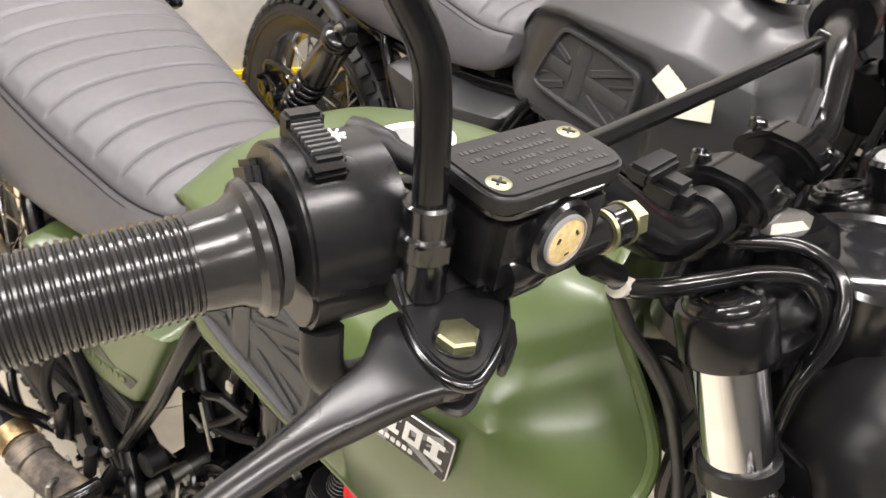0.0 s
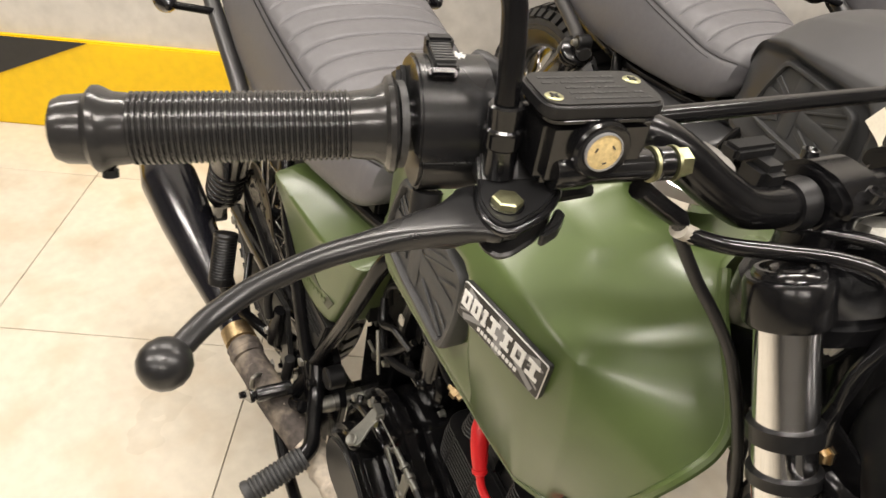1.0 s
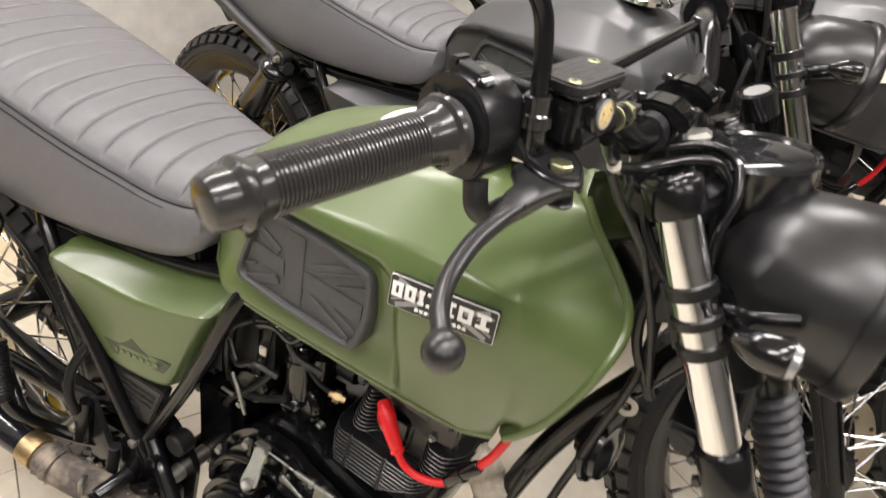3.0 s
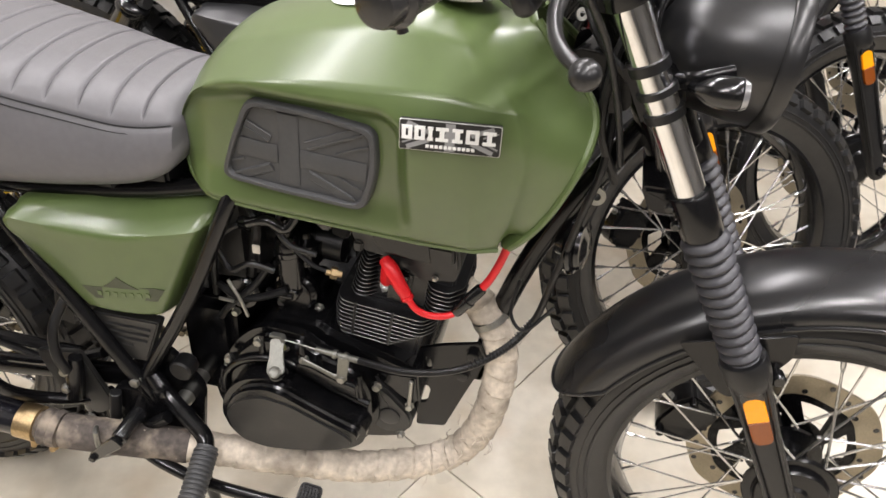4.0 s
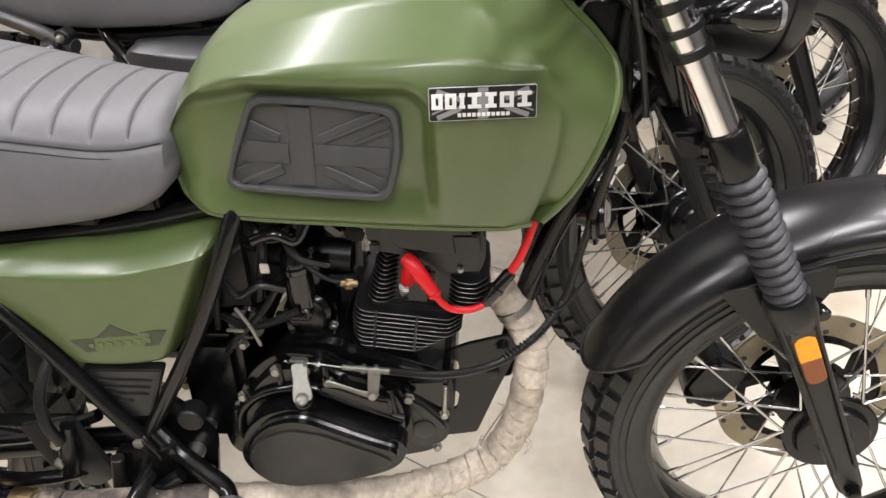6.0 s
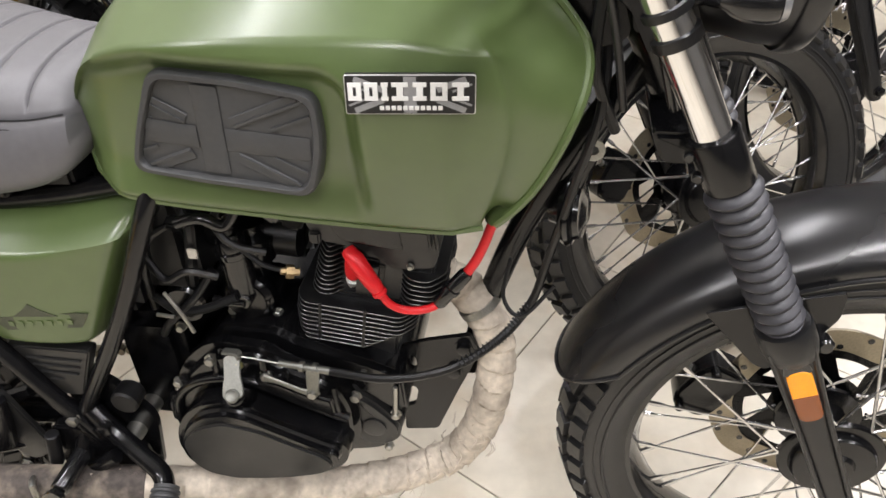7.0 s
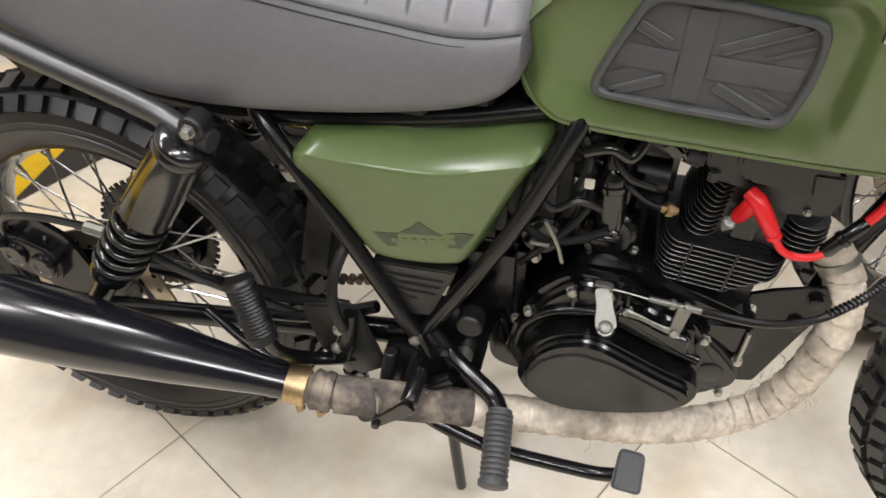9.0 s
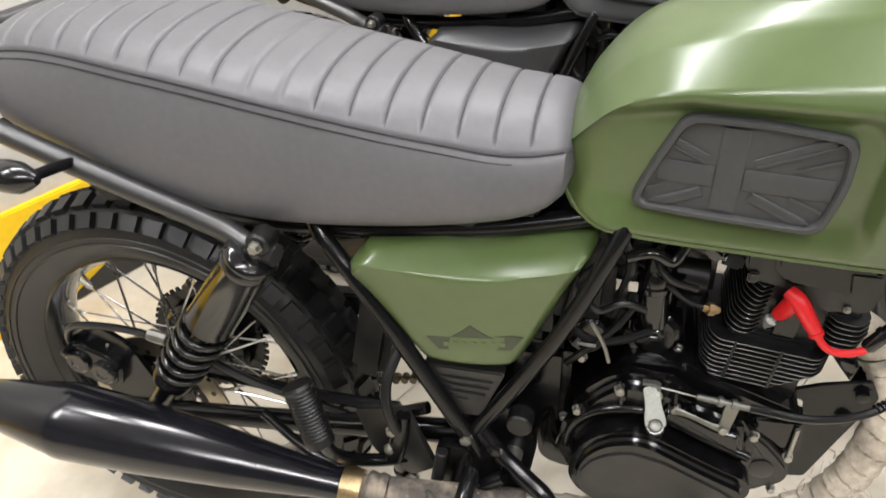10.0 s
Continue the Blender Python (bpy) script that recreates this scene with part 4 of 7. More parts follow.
def frame_tubes(parent):
    frame = part("frame", tube([(1.03, 0, 0.90), (0.98, 0, 0.86), (0.8, 0, 0.78), (0.62, 0, 0.72), (0.3, 0, 0.71)], 0.019, 12), SATIN, parent, "black tubular steel frame")
    part("head_tube", rod((1.015, 0, 0.99), (1.115, 0, 0.80), 0.03, 20), SATIN, frame)
    part("down_tube", tube([(1.085, 0, 0.83), (1.0, 0, 0.675), (0.955, 0.004, 0.545), (0.93, 0.004, 0.42)], 0.0135, 14), SATIN, frame)
    for s in (1, -1):
        part("head_gusset", prism(rounded([(0.99, 0.855), (1.035, 0.84), (1.062, 0.85), (1.045, 0.9), (0.995, 0.905)], 0.012), -0.034 * s, -0.03 * s, 0.001), SATIN, frame, "black steering head gusset")
        part("rear_down_tube", tube([(0.652, -0.1 * s, 0.722), (0.64, -0.112 * s, 0.69), (0.589, -0.121 * s, 0.573), (0.491, -0.122 * s, 0.401)], 0.0095, 14, 3), SATIN, frame)
        part("seat_stay", tube([(0.305, -0.08 * s, 0.70), (0.322, -0.112 * s, 0.68), (0.381, -0.13 * s, 0.608), (0.433, -0.13 * s, 0.518), (0.494, -0.128 * s, 0.407), (0.534, -0.12 * s, 0.328)], 0.0102, 14, 4), SATIN, frame)
        part("seat_rail", tube([(0.64, -0.07 * s, 0.71), (0.5, -0.085 * s, 0.685), (0.3, -0.1 * s, 0.672), (0.1, -0.1 * s, 0.70), (-0.06, -0.095 * s, 0.762)], 0.011, 10), SATIN, frame)
        part("pivot_bolt", hexbolt((0.491, -0.133 * s, 0.413), (0, -s, 0), 0.007, 0.008), STEEL, frame, "zinc frame bolt")
        part("pivot_plate", prism(rounded([(0.47, 0.45), (0.53, 0.46), (0.575, 0.40), (0.56, 0.30), (0.515, 0.285), (0.478, 0.31)], 0.015), -0.108 * s, -0.098 * s, 0.002), SATIN, frame)
        part("grab_rail", tube([(0.298, -0.166 * s, 0.672), (0.262, -0.16 * s, 0.679), (0.223, -0.152 * s, 0.692), (0.12, -0.15 * s, 0.727), (0.02, -0.15 * s, 0.764), (-0.06, -0.148 * s, 0.797), (-0.1, -0.132 * s, 0.83), (-0.125, -0.09 * s, 0.85), (-0.13, 0, 0.853)], 0.0125, 14), GRAB, frame, "semi-gloss black tubular grab rail")
        part("rear_bracket", prism(rounded([(0.0, 0.735), (0.04, 0.77), (0.085, 0.745), (0.09, 0.70), (0.07, 0.69), (0.045, 0.715)], 0.008), -0.128 * s, -0.122 * s, 0.0015), SATIN, frame)
    part("swingarm_bolt", rod((0.545, -0.128, 0.375), (0.545, 0.128, 0.375), 0.012, 16), STEEL, frame, "steel swingarm bolt")
    part("cross_tube", rod((0.50, -0.12, 0.335), (0.50, 0.12, 0.335), 0.013, 12), SATIN, frame)
    return frame


def engine(parent):
    case = [(0.597, 0.37), (0.6, 0.44), (0.63, 0.48), (0.652, 0.505), (0.665, 0.528), (0.735, 0.528), (0.75, 0.515), (0.80, 0.50), (0.862, 0.478), (0.872, 0.44), (0.862, 0.385), (0.845, 0.345), (0.79, 0.33), (0.60, 0.325), (0.572, 0.335), (0.566, 0.40), (0.585, 0.425)]
    body = part("engine", prism(rounded(case, 0.02), -0.076, 0.1, 0.006), ENGINE, parent, "black single-cylinder engine with finned barrel")
    cover = [(0.598, 0.385), (0.603, 0.43), (0.613, 0.465), (0.628, 0.49), (0.65, 0.512), (0.672, 0.522), (0.722, 0.518), (0.745, 0.50), (0.785, 0.488), (0.806, 0.47), (0.818, 0.44), (0.819, 0.395), (0.80, 0.352), (0.76, 0.336), (0.66, 0.332), (0.615, 0.35)]
    part("right_cover", prism(rounded(cover, 0.012), -0.108, -0.07, 0.013, 5), ENGINE, body, "glossy black right crankcase cover")
    egg = [(0.614, 0.39), (0.619, 0.42), (0.632, 0.444), (0.652, 0.462), (0.682, 0.4725), (0.706, 0.470), (0.73, 0.459), (0.756, 0.447), (0.785, 0.4345), (0.808, 0.4265), (0.8165, 0.412), (0.809, 0.391), (0.792, 0.376), (0.755, 0.362), (0.72, 0.353), (0.68, 0.347), (0.645, 0.351), (0.624, 0.368)]
    part("clutch_cover", prism(rounded(egg, 0.012, 4), -0.146, -0.1, 0.010, 5), ENGINE, body, "black oval clutch cover")
    face = [(0.627, 0.405), (0.638, 0.427), (0.656, 0.442), (0.682, 0.4515), (0.72, 0.4455), (0.754, 0.43), (0.787, 0.4155), (0.799, 0.407), (0.798, 0.394), (0.783, 0.383), (0.75, 0.371), (0.715, 0.362), (0.68, 0.356), (0.648, 0.361), (0.632, 0.377)]
    part("cover_face", prism(rounded(face, 0.008, 4), -0.1485, -0.13, 0.002, 2), COVER, body, "matt dark grey cover face")
    part("cover_ridge", tube([(x, -0.11, z) for x, z in ((0.608, 0.41), (0.616, 0.444), (0.644, 0.472), (0.69, 0.4835), (0.724, 0.474), (0.76, 0.457), (0.81, 0.437))], 0.006, 10), ENGINE, body)
    for x0, z0, x1, z1 in ((0.668, 0.515, 0.668, 0.478), (0.722, 0.512, 0.724, 0.48), (0.742, 0.497, 0.75, 0.466), (0.795, 0.478, 0.80, 0.442), (0.622, 0.472, 0.634, 0.458), (0.6, 0.4, 0.608, 0.446)):
        part("cover_rib", tube([(x0, -0.104, z0), ((x0 + x1) / 2, -0.108, (z0 + z1) / 2), (x1, -0.108, z1)], 0.0045, 8, 3), ENGINE, body)
    part("raised_panel", prism(rounded([(0.714, 0.494), (0.738, 0.491), (0.766, 0.478), (0.797, 0.471), (0.80, 0.442), (0.768, 0.452), (0.756, 0.456), (0.736, 0.466), (0.712, 0.474)], 0.005), -0.117, -0.1, 0.004, 3), ENGINE, body)
    part("front_cover", prism(rounded([(0.806, 0.458), (0.832, 0.442), (0.851, 0.421), (0.8635, 0.405), (0.861, 0.384), (0.848, 0.3715), (0.824, 0.3684), (0.806, 0.378)], 0.008), -0.09, -0.05, 0.004), COVER, body, "matt black front cover")
    part("front_cover_boss", lathe([(0, 0.014), (0.002, 0.014), (0.003, 0.011), (0.003, 0)], (0.832, -0.09, 0.402), (0, -1, 0), 24), COVER, body)
    part("cover_bridge", prism(rounded([(0.812, 0.47), (0.866, 0.474), (0.87, 0.43), (0.856, 0.425), (0.84, 0.436), (0.815, 0.452)], 0.005), -0.082, -0.05, 0.003), ENGINE, body)
    part("gear_housing", lathe([(0, 0.029), (0.01, 0.0285), (0.0125, 0.0262), (0.0145, 0.0225), (0.0165, 0.022), (0.0165, 0)], (0.6945, -0.044, 0.549), (0, -1, 0.08), 36), ENGINE, body, "round black housing")
    part("housing_hub", lathe([(0, 0.0085), (0.008, 0.0085), (0.0095, 0.007), (0.0095, 0)], (0.6955, -0.06, 0.556), (0, -1, 0.08), 20), GLOSS, body)
    part("starter_motor", rod((0.62, -0.06, 0.535), (0.62, 0.06, 0.535), 0.026, 20), ENGINE, body)
    for x, y, z, r in ((0.664, -0.106, 0.5056, 0.0055), (0.6187, -0.106, 0.4653, 0.005), (0.7245, -0.108, 0.4928, 0.0055), (0.7767, -0.115, 0.481, 0.0055), (0.8148, -0.09, 0.4531, 0.0055),
                       (0.8574, -0.083, 0.4224, 0.005), (0.848, -0.088, 0.3715, 0.0045), (0.6734, -0.05, 0.5303, 0.005), (0.7225, -0.045, 0.5265, 0.005), (0.602, -0.085, 0.43, 0.0045), (0.617, -0.07, 0.515, 0.005)):
        part("cover_bolt", hexbolt((x, y, z), (0, -1, 0), r, 0.007), STEEL, body, "zinc hexagon bolt")
    # clutch arm, its bracket and cable
    up = Vector((-0.0087, 0.031, 0.027)).normalized()
    across = Vector((1, 0, 0.1)).normalized()
    across = (across - up * across.dot(up)).normalized()
    lean_out = Matrix((across, up.cross(across), up)).transposed().to_4x4()
    arm = part("clutch_arm", prism(rounded([(-0.0112, -0.024), (0.0112, -0.024), (0.0112, -0.012), (0.0085, 0.0), (0.0095, 0.021), (-0.0095, 0.021), (-0.0085, 0.0), (-0.0112, -0.012)], 0.006), -0.0017, 0.0017, 0.0007, 1,
                                   Matrix.Translation((0.6998, -0.133, 0.5135)) @ lean_out), DULL_ZINC, body, "zinc plated clutch release arm")
    part("pivot", lathe([(0, 0.0075), (0.003, 0.0075), (0.0042, 0.006), (0.003, 0.004), (0.003, 0)], (0.7037, -0.149, 0.5005), (0, -0.66, 0.75), 20), DULL_ZINC, arm)
    part("boss", rod((0.7035, -0.12, 0.468), (0.7037, -0.1465, 0.4975), 0.0105, 18), ENGINE, arm)
    part("hook", join(box((0.017, 0.011, 0.003), (0.6945, -0.1165, 0.5305), 0.001, Euler((radians(-12), 0, 0)).to_matrix()), box((0.004, 0.01, 0.010), (0.7035, -0.118, 0.5265), 0.001)), DULL_ZINC, arm)
    part("hook_bolt", hexbolt((0.7035, -0.122, 0.5185), (0, -1, 0.2), 0.0042, 0.004), YELLOW_ZINC, arm)
    part("cable_bracket", tube([(0.7245, -0.114, 0.4935), (0.738, -0.1155, 0.4915), (0.752, -0.1165, 0.487), (0.766, -0.117, 0.482), (0.7767, -0.117, 0.4805)], [0.0055, 0.0036, 0.0034, 0.004, 0.0062], 8, 4, (0.5, 1.0)), DULL_ZINC, body, "bright cable bracket")
    part("bracket_tab", prism(rounded([(0.7705, 0.477), (0.7825, 0.477), (0.7885, 0.517), (0.7735, 0.517)], 0.003, 3), -0.119, -0.116, 0.0006, 1), DULL_ZINC, body)
    part("inner_cable", tube([(0.697, -0.119, 0.5285), (0.72, -0.117, 0.5245), (0.745, -0.115, 0.519)], 0.0009, 6, 3), STEEL, body)
    part("cable_adjuster", lathe([(0, 0.0032), (0.02, 0.0036), (0.022, 0.0036), (0.022, 0.0058), (0.027, 0.0058), (0.027, 0.0036), (0.036, 0.0036), (0.036, 0.0062), (0.041, 0.0062), (0.041, 0.0042), (0.056, 0.0042)], (0.744, -0.115, 0.5195), (1, 0.02, -0.1), 10), DULL_ZINC, body, "zinc cable adjuster")
    cable = [(0.798, -0.114, 0.514), (0.86, -0.112, 0.509), (0.92, -0.085, 0.505), (0.968, -0.055, 0.525), (0.998, -0.033, 0.56), (1.012, -0.03, 0.62), (1.03, -0.032, 0.71), (1.045, -0.035, 0.80), (1.035, -0.01, 0.9), (1.0, 0.05, 0.99), (0.985, 0.1, 1.03)]
    part("clutch_cable", tube(cable, 0.0045, 8, 6), RUBBER, body, "black clutch cable")
    pts = spline(cable[2:5], 12)
    for i in range(2, len(pts) - 1):
        d = pts[min(i + 1, len(pts) - 1)] - pts[i - 1]
        part("spring_coil", lathe([(0, 0.0046), (0.0003, 0.0058), (0.0015, 0.0058), (0.0018, 0.0046)], pts[i], d, 8), RUBBER, body)
    # barrel and head, leaning ahead
    lean = Matrix.Translation((0.807, 0, 0.505)) @ Euler((0, radians(6.5), 0)).to_matrix().to_4x4()

    def block(sx, sy, sz, x, y, z, mat, name, label="", bevel=0.003):
        bm = box((sx, sy, sz), (x, y, z), bevel)
        bmesh.ops.transform(bm, matrix=lean, verts=bm.verts)
        return part(name, bm, mat, body, label)

    def plate(x0, x1, half, h, thick=0.0019):
        bm = prism(rounded([(x0, -half + 0.014), (x0 + 0.010, -half), (x1 - 0.016, -half), (x1, -half + 0.02), (x1, half - 0.02), (x1 - 0.016, half), (x0 + 0.010, half), (x0, half - 0.014)], 0.007, 3), 0, thick, 0.0005, 1,
                   lean @ Matrix.Translation((0, 0, h)) @ Euler((radians(90), 0, 0)).to_matrix().to_4x4())
        fin = part("cooling_fin", bm, FINNED, body, "black cooling fin with a worn bright edge", smooth=30)
        fin.data.materials.append(FIN_EDGE)
        axis = lean.to_3x3() @ Vector((0, 0, 1))
        for f in fin.data.polygons:
            f.material_index = 1 if abs(f.normal.dot(axis)) < 0.8 else 0
    block(0.092, 0.1, 0.12, 0.004, 0, 0.0, FINNED, "barrel", "black engine barrel")
    block(0.112, 0.09, 0.11, 0.024, 0, 0.105, FINNED, "cylinder_head")
    for i in range(9):
        plate(-0.064 + 0.0006 * abs(i - 5), 0.034 + 0.0085 * min(i, 4), 0.0665, 0.001 + i * 0.0063)
    for x in (-0.034, 0.014):
        block(0.003, 0.004, 0.056, x, -0.0655, 0.028, FINNED, "fin_post", "", 0.001)
    for i in range(11):
        plate(-0.048 + 0.001 * i, -0.008, 0.06, 0.0625 + i * 0.0064, 0.0016)
    for i in range(7):
        plate(0.046, 0.096 - 0.0012 * abs(i - 3), 0.06, 0.0625 + i * 0.0064, 0.0016)
    block(0.034, 0.012, 0.05, 0.012, -0.047, 0.085, ENGINE, "plug_recess", "", 0.006)
    top = [(0.772, 0.692), (0.773, 0.654), (0.788, 0.637), (0.812, 0.634), (0.836, 0.628), (0.856, 0.609), (0.90, 0.614), (0.906, 0.635), (0.903, 0.66), (0.896, 0.692)]
    part("cam_cover", prism(rounded(top, 0.006), -0.058, 0.05, 0.003), COVER, body, "matt black cam cover")
    part("rocker_cover", prism(rounded([(0.80, 0.72), (0.80, 0.66), (0.815, 0.645), (0.882, 0.64), (0.895, 0.66), (0.89, 0.72)], 0.008), -0.068, 0.05, 0.004), ENGINE, body, "black rocker cover")
    part("cover_tab", prism(rounded([(0.868, 0.668), (0.898, 0.668), (0.9, 0.645), (0.872, 0.642)], 0.004), -0.07, -0.05, 0.002), COVER, body)
    for x, y, z, d in ((0.9, -0.045, 0.6365, (1, -0.25, 0)), (0.877, -0.06, 0.6185, (0, -1, 0))):
        part("head_bolt", hexbolt((x, y, z), d, 0.003, 0.004), STEEL, body, "zinc hexagon bolt")
    for i in range(4):
        part("top_fin", box((0.004, 0.07, 0.022), (0.835 + i * 0.012, -0.03, 0.703), 0.001), FINNED, body)
    part("fin_tab", box((0.011, 0.006, 0.014), (0.782, -0.06, 0.645), 0.002), FINNED, body, "black lifting tab")
    # spark plug, its red cap and lead
    part("spark_plug", lathe([(0, 0.0065), (0.014, 0.0065), (0.014, 0.0078), (0.019, 0.0078), (0.019, 0.0052), (0.03, 0.0052)], (0.8095, -0.0385, 0.571), (0.0045, -0.012, 0.02), 12), SILVER, body, "bright spark plug")
    part("plug_cap", tube([(0.8162, -0.0565, 0.5995), (0.8178, -0.060, 0.605), (0.8215, -0.068, 0.62), (0.8245, -0.073, 0.631)], [0.0078, 0.0086, 0.0094, 0.0095], 16, 4), RED_RUBBER, body, "red silicone plug cap")
    part("plug_boot", tube([(0.817, -0.068, 0.638), (0.826, -0.075, 0.633), (0.8355, -0.079, 0.62), (0.845, -0.081, 0.606), (0.8515, -0.082, 0.596)], [0.0074, 0.0092, 0.0088, 0.0078, 0.0056], 16, 4), RED_RUBBER, body, "red silicone elbow boot")
    part("boot_collar", lathe([(0, 0.0062), (0.001, 0.0078), (0.005, 0.0078), (0.006, 0.0062)], (0.8475, -0.0815, 0.602), (0.5, -0.1, -0.8), 16), RED_RUBBER, body)
    part("ignition_lead", tube([(0.8505, -0.082, 0.598), (0.858, -0.082, 0.5865), (0.87, -0.079, 0.577), (0.886, -0.074, 0.573), (0.9, -0.068, 0.574), (0.908, -0.063, 0.579)], 0.0042, 12), RED_RUBBER, body, "red ignition lead")
    part("lead_coupling", lathe([(0, 0.006), (0.004, 0.0078), (0.02, 0.0078), (0.021, 0.0095), (0.026, 0.0095), (0.027, 0.0078), (0.047, 0.0078), (0.051, 0.006)], (0.904, -0.064, 0.575), (0.031, 0.006, 0.042), 16), GLOSS, body, "black lead coupling")
    part("ignition_lead", tube([(0.932, -0.058, 0.612), (0.943, -0.056, 0.632), (0.953, -0.052, 0.66), (0.96, -0.044, 0.69), (0.96, -0.02, 0.73)], 0.005, 12), RED_RUBBER, body, "red ignition lead")
    part("temperature_sensor", lathe([(0, 0.0045), (0.006, 0.0045), (0.006, 0.0075), (0.014, 0.0075), (0.014, 0.004), (0.02, 0.004)], (0.757, -0.052, 0.592), (-0.9, -0.35, 0.25), 6), BRASS, body, "small brass sensor")
    part("sensor_wire", tube([(0.742, -0.058, 0.597), (0.72, -0.06, 0.606), (0.69, -0.055, 0.628), (0.665, -0.045, 0.64)], 0.003, 7), RUBBER, body)
    # carburettor and intake
    part("carburettor", lathe([(0, 0.02), (0.03, 0.02), (0.03, 0.026), (0.06, 0.026), (0.06, 0.016), (0.075, 0.016)], (0.692, -0.02, 0.555), (0.05, 0, 1), 20), ENGINE, body, "black carburettor body")
    part("float_bowl", box((0.056, 0.05, 0.04), (0.697, -0.018, 0.54), 0.008), ENGINE, body)
    part("intake", tube([(0.62, 0, 0.615), (0.68, 0, 0.605), (0.745, 0, 0.60)], 0.024, 14), RUBBER, body, "black rubber intake")
    part("carburettor_throat", lathe([(0, 0.0), (0, 0.0175), (0.045, 0.0165), (0.047, 0.0185), (0.053, 0.0185), (0.055, 0.016), (0.068, 0.0155), (0.073, 0.012), (0.074, 0)], (0.6905, -0.05, 0.562), (-0.07, 0.02, 1), 28), GLOSS, body, "glossy black carburettor")
    part("carburettor_cap", rod((0.684, -0.05, 0.632), (0.682, -0.048, 0.66), 0.010, 14), SATIN, body)
    for x, y, z, tx, tz in ((0.645, -0.07, 0.655, 30, 10), (0.668, -0.066, 0.67, -20, 0), (0.74, -0.06, 0.672, 15, 40), (0.76, -0.055, 0.66, -30, 20)):
        part("connector", box((0.022, 0.014, 0.016), (x, y, z), 0.003, Euler((radians(tx), radians(tz), 0)).to_matrix()), GLOSS, body, "black wiring connector")
    part("connector_tag", box((0.010, 0.003, 0.012), (0.664, -0.088, 0.634), 0.001), PALE, body, "pale connector tag")
    part("breather", tube([(0.655, -0.085, 0.668), (0.68, -0.085, 0.676), (0.70, -0.08, 0.665), (0.715, -0.07, 0.69)], 0.0065, 10), GLOSS, body, "black breather hose")
    part("throttle_link", tube([(0.625, -0.095, 0.585), (0.64, -0.098, 0.56), (0.648, -0.098, 0.535)], 0.0022, 8), STEEL, body, "bright throttle link")
    part("spring_clip", tube([(0.612, -0.098, 0.556), (0.632, -0.099, 0.556)], 0.0022, 8), STEEL, body)
    part("throttle_body", box((0.1, 0.07, 0.12), (0.705, 0.03, 0.625), 0.012), ENGINE, body, "black throttle body")
    part("choke_lever", tube([(0.662, -0.066, 0.556), (0.678, -0.069, 0.5555), (0.697, -0.069, 0.5555)], 0.0048, 10), GLOSS, body)
    for pts, r in (([(0.60, -0.07, 0.60), (0.615, -0.08, 0.64), (0.64, -0.07, 0.655), (0.67, -0.05, 0.648)], 0.004),
                   ([(0.60, -0.075, 0.56), (0.63, -0.085, 0.552), (0.66, -0.08, 0.555), (0.69, -0.07, 0.565)], 0.005),
                   ([(0.585, -0.06, 0.53), (0.6, -0.078, 0.6), (0.61, -0.07, 0.65), (0.64, -0.04, 0.69)], 0.0045),
                   ([(0.64, -0.06, 0.69), (0.66, -0.075, 0.66), (0.655, -0.078, 0.62), (0.645, -0.07, 0.58)], 0.006),
                   ([(0.70, -0.05, 0.69), (0.685, -0.07, 0.665), (0.70, -0.075, 0.64), (0.73, -0.065, 0.625)], 0.004),
                   ([(0.60, -0.08, 0.51), (0.62, -0.09, 0.54), (0.65, -0.08, 0.57), (0.67, -0.07, 0.60)], 0.0045),
                   ([(0.61, -0.085, 0.62), (0.63, -0.092, 0.60), (0.655, -0.09, 0.612), (0.68, -0.08, 0.60)], 0.0042)):
        part("hose", tube(pts, r, 8), RUBBER, body, "black rubber hose")
    part("skid_plate", prism(rounded([(0.855, 0.478), (0.885, 0.492), (0.935, 0.507), (0.947, 0.483), (0.922, 0.415), (0.897, 0.342), (0.856, 0.334), (0.856, 0.378), (0.870, 0.384), (0.874, 0.41), (0.858, 0.42), (0.862, 0.44), (0.874, 0.447), (0.872, 0.464), (0.857, 0.468)], 0.005), -0.034, -0.028, 0.001), SATIN, body, "flat black engine mounting plate")
    for x, z in ((0.928, 0.488), (0.917, 0.45)):
        part("mount_bolt", hexbolt((x, -0.034, z), (0, -1, 0), 0.008, 0.008), SATIN, body)
    part("chrome_stud", rod((0.857, -0.087, 0.424), (0.859, -0.086, 0.468), 0.0028, 10), STEEL, body)
    return body


